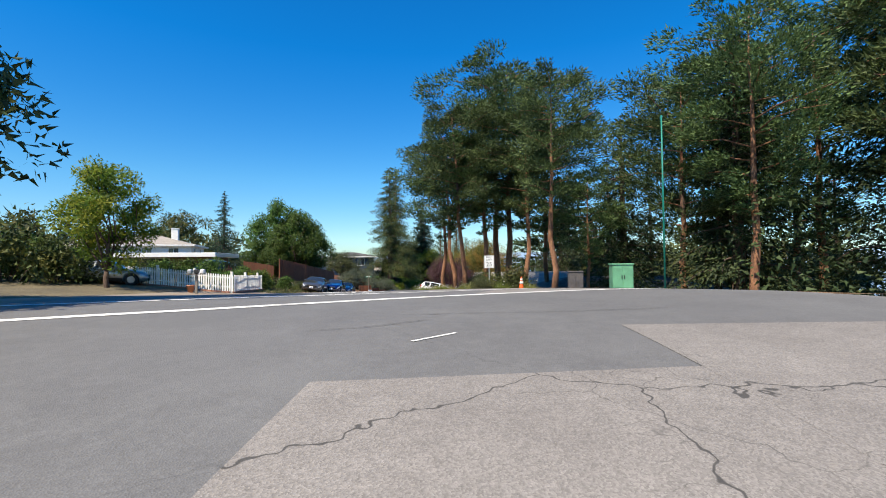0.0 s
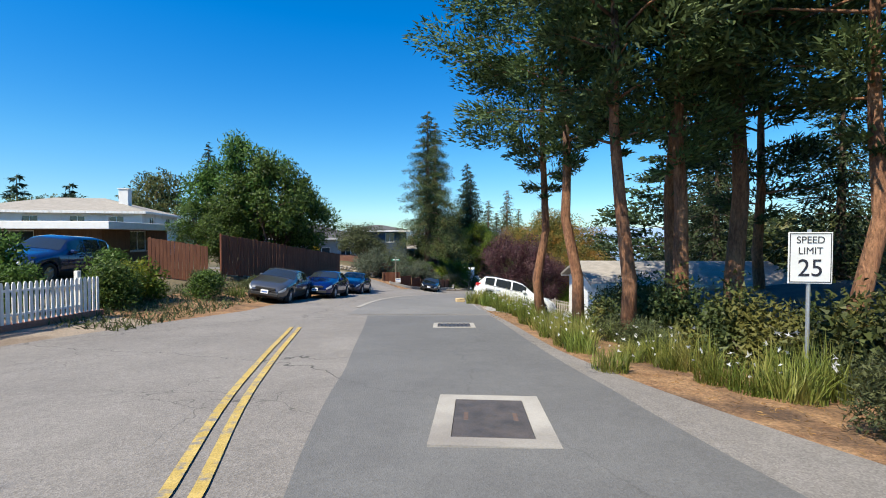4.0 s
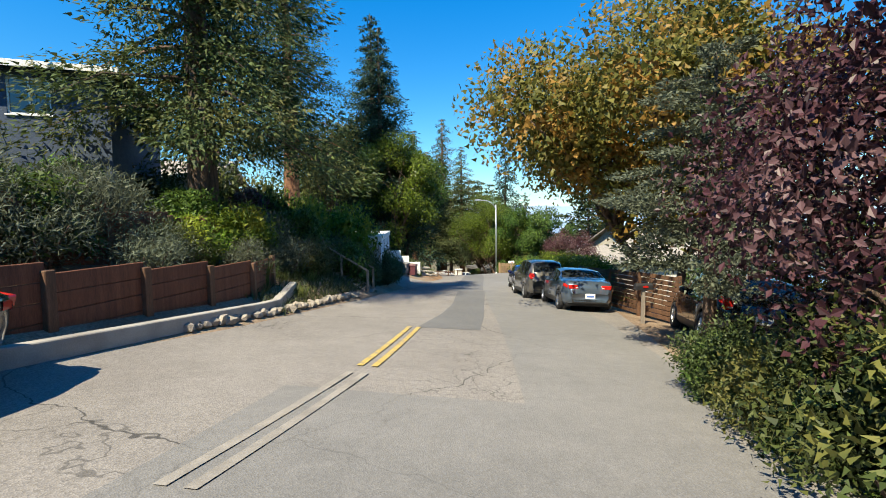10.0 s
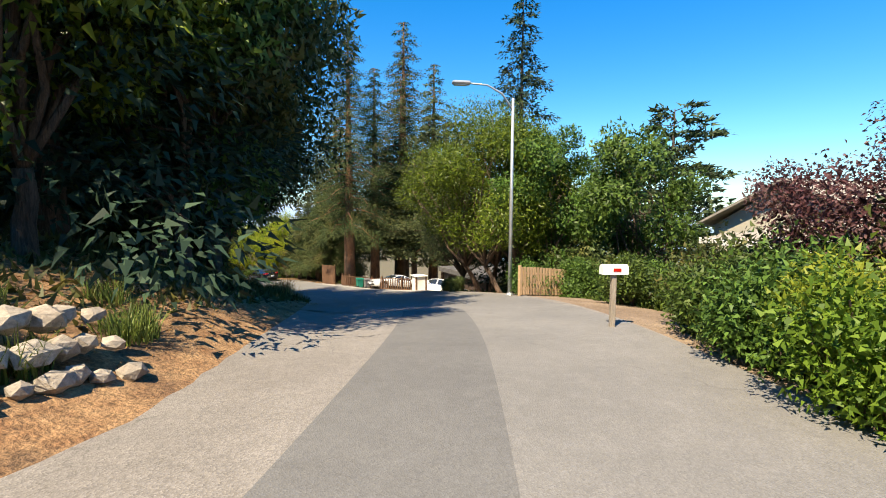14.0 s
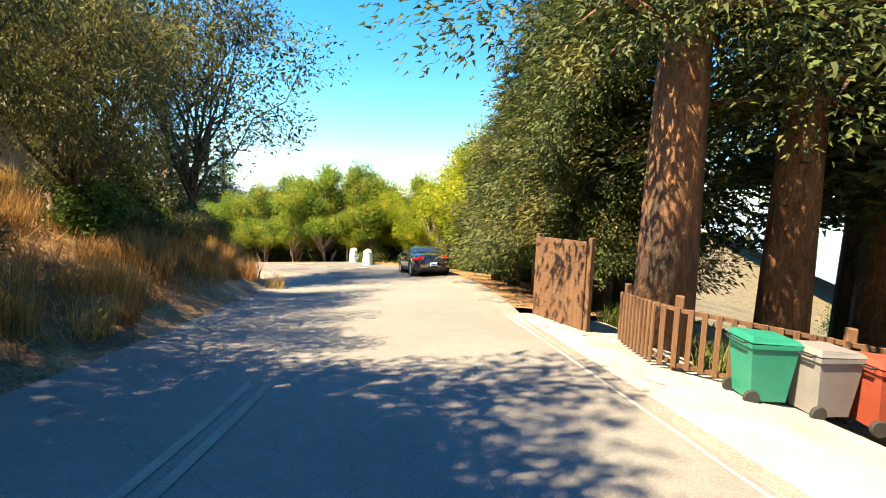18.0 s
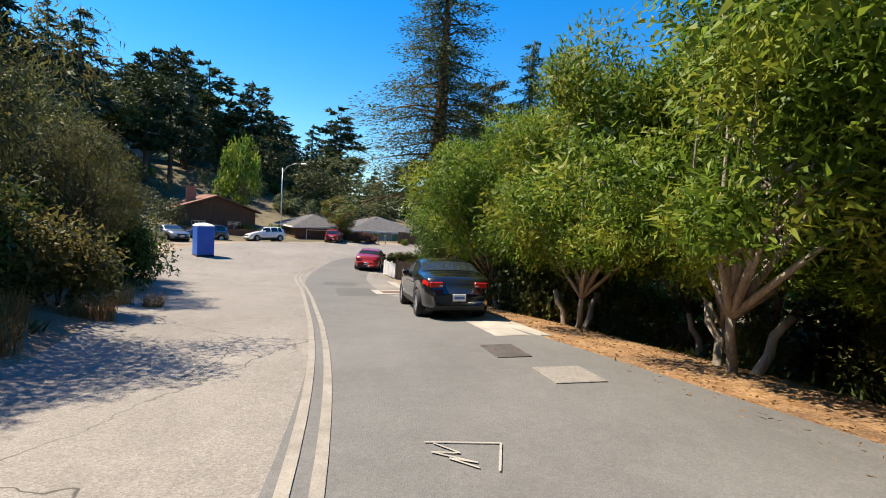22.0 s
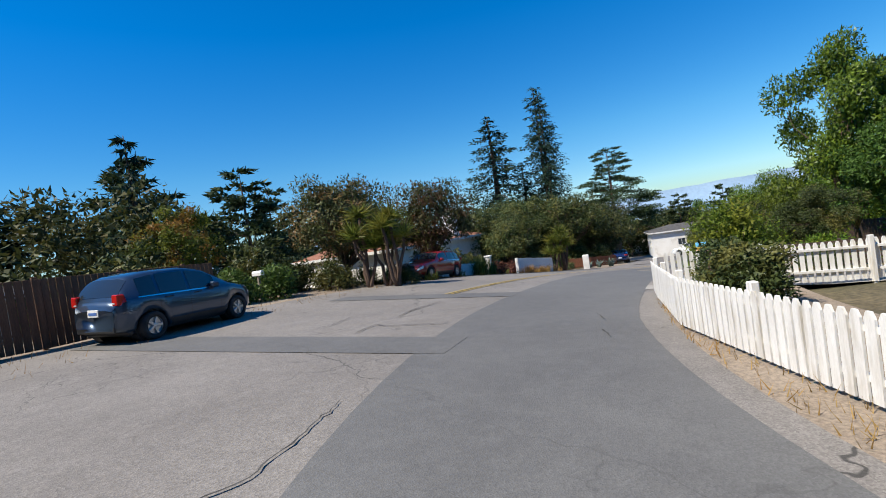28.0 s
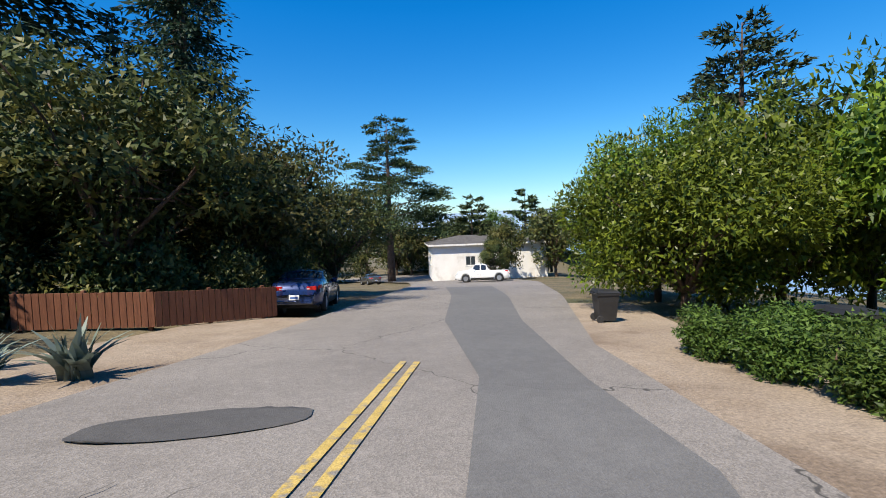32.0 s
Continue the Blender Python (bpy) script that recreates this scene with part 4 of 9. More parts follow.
def car(name, kind, label, color, m, rim="rim", plate=True, roof=None, spokes=5, lamp_at=(.055, .93)):
    L, W, top, belt, (wr, wf, R), sides, screen, rear = CAR[kind]
    root = thing(name, label, "car" if kind != "pickup" else "pickup truck", m)
    n = 72
    ys = np.linspace(0, 1, n)
    smooth = lambda a: np.convolve(np.r_[a[0], a[0], a, a[-1], a[-1]], [.1, .2, .4, .2, .1], "valid")
    zt = smooth(np.interp(ys, *np.array(top).T))
    zb = np.minimum(smooth(np.interp(ys, *np.array(belt).T)), zt - .012)
    zt[0], zt[-1] = top[0][1], top[-1][1]
    zb[0], zb[-1] = zt[0] - .012, zt[-1] - .012
    w = smooth(np.interp(ys, [0, .012, .04, .12, .3, .75, .9, .965, .99, 1], np.array([.62, .76, .86, .95, 1, 1, .94, .83, .70, .55]) * W / 2))
    low = np.interp(ys, [0, .05, .12, .88, .95, 1], [.34, .27, .21, .20, .24, .34])
    rows = []
    for k in range(n):
        y = ys[k] * L - L / 2
        arch = 0.0
        for c in (wr, wf):
            dy = y - (c * L - L / 2)
            ra = R + .065
            if abs(dy) < ra:
                arch = max(arch, R + math.sqrt(ra * ra - dy * dy))
        z0 = low[k]
        cab = min(1.0, max(0.0, (zt[k] - zb[k] - .06) / .4))
        wt = w[k] * (.93 - .20 * cab)
        zm = z0 + (zb[k] - z0) * .52
        p = [(0, z0), (w[k] * .86, z0), (w[k] * .965, z0 + .09), (w[k], zm), (w[k] * .985, zb[k] - .05), (w[k] * .95, zb[k]), (wt, zt[k] - .035 - .02 * cab), (wt * .62, zt[k] - .006), (0, zt[k])]
        p = [(x, max(z, min(arch, zb[k] - .06))) if i in (1, 2, 3) and arch else (x, z) for i, (x, z) in enumerate(p)]
        rows.append([(x, y, z) for x, z in p])
    A = np.array(rows)                                   # station, point, xyz
    full = np.concatenate([A, A[:, 7:0:-1] * np.array([-1, 1, 1])], 1)
    c = full.shape[1]
    body = Mesh()
    body.add(full.reshape(-1, 3), [(k * c + i, k * c + (i + 1) % c, (k + 1) * c + (i + 1) % c, (k + 1) * c + i) for k in range(n - 1) for i in range(c)]
             + [tuple(range(c)), tuple((n - 1) * c + i for i in range(c))[::-1]])
    part("body", body, color, root, "", True)

    def skin(nm, y0, y1, i0, i1, f0, f1, mat, mirror, lift=.007, par=root):
        """A panel that lies on the body between two stations and two lines of its section."""
        k0, k1 = y0 * (n - 1), y1 * (n - 1)
        ks = np.linspace(k0, k1, max(3, int(k1 - k0) + 2))
        pts = []
        for q in ks:
            a = A[int(q)] + (A[min(int(q) + 1, n - 1)] - A[int(q)]) * (q - int(q))
            line = []
            for g in np.linspace(i0 + f0, i1 + f1, max(2, int((i1 + f1 - i0 - f0) * 2) + 2)):
                j = min(int(g), 7)
                line.append(a[j] + (a[j + 1] - a[j]) * (g - j))
            pts.append(line)
        B = np.array(pts)
        du, dv = np.gradient(B, axis=0), np.gradient(B, axis=1)
        nn = np.cross(dv, du)
        nn /= np.maximum(np.linalg.norm(nn, axis=2, keepdims=True), 1e-6)
        mid = B.reshape(-1, 3).mean(0) - np.array([0, B[..., 1].mean() * .85, .6])
        if (nn.reshape(-1, 3).mean(0) @ mid) < 0:
            nn = -nn
        B = B + nn * lift
        u, v = B.shape[:2]
        fs = [(a * v + b, a * v + b + 1, (a + 1) * v + b + 1, (a + 1) * v + b) for a in range(u - 1) for b in range(v - 1)]
        for s in ((1, -1) if mirror else (1,)):
            part(nm, Mesh().add((B * np.array([s, 1, 1])).reshape(-1, 3), fs), mat, par, "", True)
        return B

    for y0, y1 in sides:
        skin("side_window", y0, y1, 5, 6, .08, -.08, M["glass"], True)
    for nm, (y0, y1) in (("windscreen", screen), ("rear_window", rear)):
        k0, k1 = y0 * (n - 1), y1 * (n - 1)
        ks = np.linspace(k0, k1, 7)
        P = []
        for q in ks:
            a = A[int(q)] + (A[min(int(q) + 1, n - 1)] - A[int(q)]) * (q - int(q))
            half = [a[6] * .93 + a[7] * .07, a[7], a[8]]
            P.append(half + [h * np.array([-1, 1, 1]) for h in half[1::-1]])
        P = np.array(P) + np.array([0, .006 * (1 if nm == "windscreen" else -1), .008])
        part(nm, Mesh().add(P.reshape(-1, 3), [(a * 5 + b, a * 5 + b + 1, (a + 1) * 5 + b + 1, (a + 1) * 5 + b) for a in range(6) for b in range(4)]), M["glass"], root, "", True)
    # lamps, seams, handles
    tall = kind in ("suv", "hatch", "van", "wagon")
    za, zb_ = (.75, .885) if not tall else (.88, 1.12)
    xa, xb = (.21, .385) if not tall else (.30, .40)
    for s in (1, -1):
        q = part("tail_lamp", Mesh().box(min(s * xa * W, s * xb * W), max(s * xa * W, s * xb * W), -L / 2 + (.045 if not tall else .03), -L / 2 + .2, za, zb_, .018), M["lamp_red"], root)
        part("lens", Mesh().box(min(s * xa * W, s * (xa + .06) * W) + .01, max(s * xa * W, s * (xa + .06) * W) - .01, -L / 2 + (.04 if not tall else .025), -L / 2 + .08, za + .03, za + .07, .008), M["lamp_clear"], q)
    skin("side_lamp", .03, .085 if not tall else .05, 3 if not tall else 4, 3 if not tall else 4, .75 if not tall else .1, 1.6 if not tall else 1.4, M["lamp_red"], True, .012)
    if tall or kind == "sedan":
        skin("window_trim", sides[0][0] - .01, sides[-1][1] + .01, 5, 5, -.02, .05, M["chrome"], True, .010)
    skin("headlamp", lamp_at[1], .993, 3, 5, .55, -.1, M["lamp_clear"], True, .009)
    for y0 in [s[0] - .012 for s in sides[1:]] + [sides[-1][1] + .02]:
        skin("door_seam", y0, y0 + .0022, 2, 5, 0, -.02, M["ink"], True, .003)
    skin("sill", wr + R / L + .02, wf - R / L - .02, 1, 2, .1, .35, M["black"], True, .006)
    for y0 in [s[0] + .02 for s in sides[-2:]]:
        y = y0 * L - L / 2
        for s in (1, -1):
            x = W / 2 * s
            part("door_handle", Mesh().box(min(x, x + .03 * s) - .012, max(x, x + .03 * s) - .012 * (s < 0), y, y + .2, .80 if not tall else .92, .835 if not tall else .955, .012), color, root)
    ym = sides[-1][1] * L - L / 2 - .12
    for s in (1, -1):
        mm = Mesh().box(-.02, .17, -.10, .10, -.07, .09, .04, Matrix.Translation((s * W / 2 * .93, ym, float(np.interp(sides[-1][1], ys, zb)) + .07)) @ Matrix.Diagonal((s, 1, 1, 1)))
        part("wing_mirror", mm, color, root)
    # wheels
    tyre, hub = Mesh(), Mesh()
    tyre.lathe([(R * .62, -.10), (R * .93, -.11), (R, -.07), (R, .07), (R * .93, .11), (R * .62, .10), (R * .62, .02)], 26)
    hub.lathe([(R * .66, .02), (R * .66, .088), (R * .6, .092), (R * .57, .05)], 26)
    hub.lathe([(R * .16, .05), (R * .16, .095), (R * .1, .10)], 12)
    for k in range(spokes):
        hub.box(-.035, .035, R * .1, R * .62, .055, .092, .01, Matrix.Rotation(2 * math.pi * k / spokes, 4, "Z"))
    td, hd = tyre.data("wheel", M["tyre"], True), hub.data("rim", M[rim])
    well = Mesh().lathe([(R + .06, -.2), (R + .06, .02)], 22).data("wheel_well", M["black"])
    for yc in (wr, wf):
        for s in (1, -1):
            wh = part("wheel", td, None, root)
            wh.matrix_basis = pose(s * (W / 2 - .115), yc * L - L / 2, R, 0, 90 * s, 0)
            part("rim", hd, None, wh)
            wl = part("wheel_well", well, None, root)
            wl.matrix_basis = pose(s * (W / 2 - .2), yc * L - L / 2, R, 0, 90 * s, 0)
    # ends
    for e, z in ((-1, .53 if not tall else .74), (1, .46)):
        yy = e * L / 2
        if plate:
            p = part("number_plate", Mesh().box(-.16, .16, -.012, .012, -.08, .08, .006, Matrix.Translation((0, yy + e * (.004 if e < 0 else .01), z))), M["plate"], root)
            part("plate_marking", Mesh().box(-.12, .12, -.004, .004, -.03, .03, .002, Matrix.Translation((0, yy + e * .02, z - .005))), M["sign_blue"], p)
        part("bumper_grille", Mesh().box(-W * .33, W * .33, -.02, .03, -.07, .07, .02, Matrix.Translation((0, yy - e * .02, .36))), M["black"], root)
    part("grille", Mesh().box(-W * .24, W * .24, -.03, .02, -.055, .055, .02, Matrix.Translation((0, L / 2 - .022, .60 if not tall else .68))), M["black"], root)
    part("underside", Mesh().box(-W * .40, W * .40, -L * .44, L * .44, .17, .34, .05), M["black"], root)
    if roof == "rails":
        for s in (1, -1):
            pts = [(s * W * .33, L * f, float(np.interp(f + .5, ys, zt)) + .05) for f in (-.36, -.2, 0, .06)]
            part("roof_rail", Mesh().tube(pts, [.018] * 4, 6), M["black"], root)
    return root


# ---- fences, walls and small street furniture ----
def line_points(pts, step):
    """Places at even steps along a line of (x, y), with its direction in degrees."""
    P = np.array(pts, float)
    L = np.r_[0, np.cumsum(np.linalg.norm(np.diff(P, axis=0), axis=1))]
    s = np.arange(0, L[-1] + 1e-6, step)
    x, y = np.interp(s, L, P[:, 0]), np.interp(s, L, P[:, 1])
    k = np.clip(np.searchsorted(L, s, "right") - 1, 0, len(P) - 2)
    d = np.diff(P, axis=0)[k]
    return x, y, np.degrees(np.arctan2(d[:, 1], d[:, 0]))


def board_mesh(w, h, t, point=0.0):
    """An upright board; point: height of its pointed head."""
    if not point:
        return Mesh().box(-w / 2, w / 2, -t / 2, t / 2, 0, h, .006)
    o = [(-w / 2, 0), (w / 2, 0), (w / 2, h - point), (w * .22, h), (-w * .22, h), (-w / 2, h - point)]
    m = Mesh()
    n = len(o)
    m.add([(x, -t / 2, z) for x, z in o] + [(x, t / 2, z) for x, z in o],
          [tuple(range(n)), tuple(range(2 * n - 1, n - 1, -1))] + [((i + 1) % n, i, n + i, n + (i + 1) % n) for i in range(n)])
    return m


def upright_fence(name, label, pts, h, w, gap, mat, point=0.0, post=2.2, post_h=None, base=0.05, rails=(.25, .8), uneven=.0, post_w=.1, thick=.022, lift=0.0, group=""):
    """A fence of upright boards or pickets on rails between posts, following the land."""
    root = thing(name, label, "fence", None, group)
    rg = random.Random(len(pts) * 31 + int(pts[0][0] * 7))
    x, y, a = line_points(pts, w + gap)
    z = ground(x, y) + base + lift
    piece = board_mesh(w, h, thick, point).data("picket" if point else "board", M[mat])
    for k in range(len(x)):
        ob = part("picket" if point else "board", piece, None, root)
        ob.matrix_basis = pose(x[k], y[k], z[k] + rg.uniform(-1, 1) * uneven, 0, rg.uniform(-1, 1) * 40 * uneven, a[k]) @ Matrix.Diagonal((1, 1, 1 + rg.uniform(-1, 1) * uneven, 1))
    px, py, pa = line_points(pts, post)
    pz = ground(px, py) + lift
    ph = post_h or h + base + .05
    pm = Mesh().box(-post_w / 2, post_w / 2, -post_w / 2, post_w / 2, -.35, ph, .012).data("post", M[mat])
    for k in range(len(px)):
        n = math.radians(pa[k]) + math.pi / 2
        ob = part("post", pm, None, root)
        ob.matrix_basis = pose(px[k] + math.cos(n) * (thick / 2 + post_w / 2 + .035), py[k] + math.sin(n) * (thick / 2 + post_w / 2 + .035), pz[k], 0, 0, pa[k])
        if k + 1 < len(px):
            for f in rails:
                n2 = thick / 2 + .018
                p0 = (px[k] + math.cos(n) * n2, py[k] + math.sin(n) * n2, pz[k] + base + h * f)
                p1 = (px[k + 1] + math.cos(n) * n2, py[k + 1] + math.sin(n) * n2, pz[k + 1] + base + h * f)
                part("rail", Mesh().tube([p0, p1], [.038, .038], 4), M[mat], root)
    return root


def slat_fence(name, label, pts, h, mat, n=8, post=1.9, slat=.13, thick=.025, post_h=0, lift=0.05, cap=False, top_only=False):
    """Horizontal boards between posts."""
    root = thing(name, label, "fence")
    px, py, pa = line_points(pts, post)
    pz = ground(px, py)
    pm = Mesh().box(-.05, .05, -.05, .05, -.4, h + lift + .06 + post_h, .01).data("post", M[mat])
    for k in range(len(px)):
        ob = part("post", pm, None, root)
        ob.matrix_basis = pose(px[k], py[k], pz[k], 0, 0, pa[k])
        if k + 1 < len(px):
            d = Vector((px[k + 1] - px[k], py[k + 1] - py[k], pz[k + 1] - pz[k]))
            mm = Matrix.Translation((px[k], py[k], pz[k])) @ Matrix(((d.x / d.length, -math.sin(math.radians(pa[k])), 0, 0), (d.y / d.length, math.cos(math.radians(pa[k])), 0, 0), (d.z / d.length, 0, 1, 0), (0, 0, 0, 1)))
            piece = Mesh().box(.04, d.length - .04, -.065 - thick, -.055, -slat / 2, slat / 2, .006).data("slat", M[mat])
            for i in range(n):
                ob = part("slat", piece, None, root)
                ob.matrix_basis = mm @ Matrix.Translation((0, 0, lift + slat / 2 + (h - slat) * (i / max(1, n - 1))))
            if cap:
                part("cap_rail", Mesh().box(-.05, d.length + .05, -.09, .07, h + lift + .04, h + lift + .09, .01, mm), M[mat], root)
    return root


def wall(name, label, pts, h, mat, thick=.25, top=None, base=-.4, category="wall", step=.8, h1=None):
    """A garden or retaining wall whose top follows the land or stays at a height; h1: height at its end."""
    x, y, a = line_points(pts, step)
    if np.hypot(x[-1] - pts[-1][0], y[-1] - pts[-1][1]) > .05:
        x, y, a = np.r_[x, pts[-1][0]], np.r_[y, pts[-1][1]], np.r_[a, a[-1]]
    z = ground(x, y)
    n = len(x)
    hh = np.linspace(h, h1 if h1 is not None else h, n)
    dx, dy = np.gradient(x), np.gradient(y)
    l = np.hypot(dx, dy)
    nx, ny = -dy / l * thick / 2, dx / l * thick / 2
    zt = (z + hh) if top is None else np.full(n, top)
    b = .015
    V = np.stack([np.stack([x + nx, y + ny, z + base], 1), np.stack([x + nx, y + ny, zt - b], 1), np.stack([x + nx * .88, y + ny * .88, zt], 1),
                  np.stack([x - nx * .88, y - ny * .88, zt], 1), np.stack([x - nx, y - ny, zt - b], 1), np.stack([x - nx, y - ny, z + base], 1)], 1).reshape(-1, 3)
    m = Mesh()
    m.add(V, [(k * 6 + i, (k + 1) * 6 + i, (k + 1) * 6 + i + 1, k * 6 + i + 1) for k in range(n - 1) for i in range(5)] + [tuple(range(6)), tuple((n - 1) * 6 + i for i in range(6))[::-1]])
    return solid(name, m, M[mat], label, category)


def stones(name, label, pts, rows, size, mat, seed=0, back=.25, h=None):
    """A low dry wall of rounded stones, each a piece of its own."""
    rg = random.Random(seed)
    root = thing(name, label, "stone wall")
    shapes = []
    for k in range(5):
        bm = bmesh.new()
        bmesh.ops.create_icosphere(bm, subdivisions=1, radius=.5)
        for v in bm.verts:
            v.co *= 1 + rg.uniform(-.22, .18)
            v.co.z *= .75
        me = bpy.data.meshes.new("stone")
        bm.to_mesh(me)
        bm.free()
        me.materials.append(M[mat])
        shapes.append(me)
    x, y, a = line_points(pts, size * .85)
    for r in range(rows):
        for k in range(len(x)):
            n = math.radians(a[k]) + math.pi / 2
            s = size * rg.uniform(.75, 1.35)
            ob = part("stone", rg.choice(shapes), None, root)
            px, py = x[k] + math.cos(n) * back * r + rg.uniform(-.06, .06), y[k] + math.sin(n) * back * r + rg.uniform(-.06, .06)
            ob.matrix_basis = pose(px, py, float(ground(px, py)[0]) + size * (.25 + .62 * r) - (0 if h is None else h), rg.uniform(-20, 20), rg.uniform(-20, 20), rg.uniform(0, 360)) @ Matrix.Diagonal((s * 1.15, s, s, 1))
    return root


def bin_cart(label, mat, m, handle=True):
    root = thing("wheeled_bin", label, "bin", m)
    body = Mesh()
    w0, w1, d0, d1, h = .46, .58, .50, .68, .93
    body.add([(-w0 / 2, -d0 / 2, .06), (w0 / 2, -d0 / 2, .06), (w0 / 2, d0 / 2, .06), (-w0 / 2, d0 / 2, .06), (-w1 / 2, -d1 / 2, h), (w1 / 2, -d1 / 2, h), (w1 / 2, d1 / 2, h), (-w1 / 2, d1 / 2, h)],
             [(3, 2, 1, 0), (0, 1, 5, 4), (1, 2, 6, 5), (2, 3, 7, 6), (3, 0, 4, 7), (4, 5, 6, 7)])
    part("body", body, M[mat], root)
    part("rim", pierced(-w1 / 2 - .022, w1 / 2 + .022, -d1 / 2 - .022, d1 / 2 + .022, .005 - h, .065 - h, [(-w1 / 2 - .003, w1 / 2 + .003, -d1 / 2 - .003, d1 / 2 + .003)], pose(0, 0, 0, -90, 0, 0)), M[mat], root)
    part("front_rib", Mesh().box(-.17, .17, -.335, -.29, .28, .62, .02), M[mat], root)
    lid = Mesh()
    lid.add([(-.31, -.38, h), (.31, -.38, h), (.31, .36, h + .02), (-.31, .36, h + .02), (-.27, -.32, h + .06), (.27, -.32, h + .06), (.27, .32, h + .11), (-.27, .32, h + .11)],
            [(3, 2, 1, 0), (0, 1, 5, 4), (1, 2, 6, 5), (2, 3, 7, 6), (3, 0, 4, 7), (4, 5, 6, 7)])
    part("lid", lid, M[mat], root)
    part("handle", Mesh().tube([(-.22, .34, h + .02), (-.22, .43, h), (.22, .43, h), (.22, .34, h + .02)], [.016] * 4, 6), M["black"], root)
    for s in (-1, 1):
        part("wheel", Mesh().lathe([(.02, -.03), (.11, -.03), (.12, -.01), (.12, .01), (.11, .03), (.02, .03)], 14, pose(s * .27, .27, .12, 0, 90, 0)), M["tyre"], root)
    return root


def street_lamp(label, m, h, arm, mat="steel", r=.075):
    root = thing("street_lamp", label, "street lamp", m)
    part("pole", Mesh().tube([(0, 0, -.3), (0, 0, h * .5), (0, 0, h)], [r, r * .85, r * .65], 12), M[mat], root, "", True)
    part("base_flange", Mesh().lathe([(r * 1.9, -.02), (r * 1.9, .05), (r * 1.2, .12)], 12), M[mat], root)
    if arm:
        pts = [(0, 0, h * .94), (-arm * .25, 0, h * 1.02), (-arm * .6, 0, h * 1.06), (-arm, 0, h * 1.065)]
        part("arm", Mesh().tube(pts, [r * .55, r * .5, r * .42, r * .4], 8), M[mat], root, "", True)
        head = Mesh().box(-arm - .62, -arm + .05, -.14, .14, h * 1.065 - .06, h * 1.065 + .07, .05)
        part("lamp_head", head, M["steel"], root)
        part("lens", Mesh().box(-arm - .55, -arm - .08, -.10, .10, h * 1.065 - .085, h * 1.065 - .055, .02), M["lamp_clear"], root)
    return root


def sign_board(name, label, m, w, h, z, mat, post_h, lines=(), post_mat="steel", border=None, post=True, category="sign"):
    """A sign on a post; lines of lettering (text, size, height, material), or plain bars where the text is None."""
    root = thing(name, label, category, m)
    if post:
        part("post", Mesh().tube([(0, .03, -.3), (0, .03, post_h)], [.028, .028], 8), M[post_mat], root)
    b = part("board", Mesh().box(-w / 2, w / 2, -.006, .006, z, z + h, .004), M[mat], root)
    if border:
        f = pierced(-w / 2 + .018, w / 2 - .018, z + .018, z + h - .018, -.0095, -.007, [(-w / 2 + .03, w / 2 - .03, z + .03, z + h - .03)], None)
        part("border", f, M[border], b)
    for text, size, zz, mt in lines:
        if text is None:
            part("marking", Mesh().box(-w * .36, w * .36, -.010, -.007, z + zz - size / 2, z + zz + size / 2, .001), M[mt], b)
            continue
        c = bpy.data.curves.new("lettering", "FONT")
        c.body, c.size, c.extrude, c.align_x, c.align_y = text, size, .0015, "CENTER", "CENTER"
        c.materials.append(M[mt])
        ob = new("lettering", c)
        ob.parent = b
        ob.matrix_basis = pose(0, -.0095, z + zz, 90, 0, 0)
    return root


def pierced(lo, hi, z0, z1, y0, y1, holes, m):
    """An upright panel with openings (a, b, bottom, top) through it, in one piece."""
    xs = sorted({lo, hi, *[h[0] for h in holes], *[h[1] for h in holes]})
    zs = sorted({z0, z1, *[h[2] for h in holes], *[h[3] for h in holes]})
    full = lambda i, k: 0 <= i < len(xs) - 1 and 0 <= k < len(zs) - 1 and not any(a < (xs[i] + xs[i + 1]) / 2 < b and c < (zs[k] + zs[k + 1]) / 2 < e for a, b, c, e in holes)
    ids, vs, fs = {}, [], []

    def v(i, k, s):
        if (i, k, s) not in ids:
            ids[i, k, s] = len(vs)
            vs.append((xs[i], y1 if s else y0, zs[k]))
        return ids[i, k, s]
    for i in range(len(xs) - 1):
        for k in range(len(zs) - 1):
            if not full(i, k):
                continue
            fs.append((v(i, k, 0), v(i + 1, k, 0), v(i + 1, k + 1, 0), v(i, k + 1, 0)))
            fs.append((v(i, k + 1, 1), v(i + 1, k + 1, 1), v(i + 1, k, 1), v(i, k, 1)))
            for di, dk, p, q in ((-1, 0, (i, k), (i, k + 1)), (1, 0, (i + 1, k + 1), (i + 1, k)), (0, -1, (i + 1, k), (i, k)), (0, 1, (i, k + 1), (i + 1, k + 1))):
                if not full(i + di, k + dk):
                    fs.append((v(*p, 0), v(*q, 0), v(*q, 1), v(*p, 1)))
    return Mesh().add(vs, fs, m)


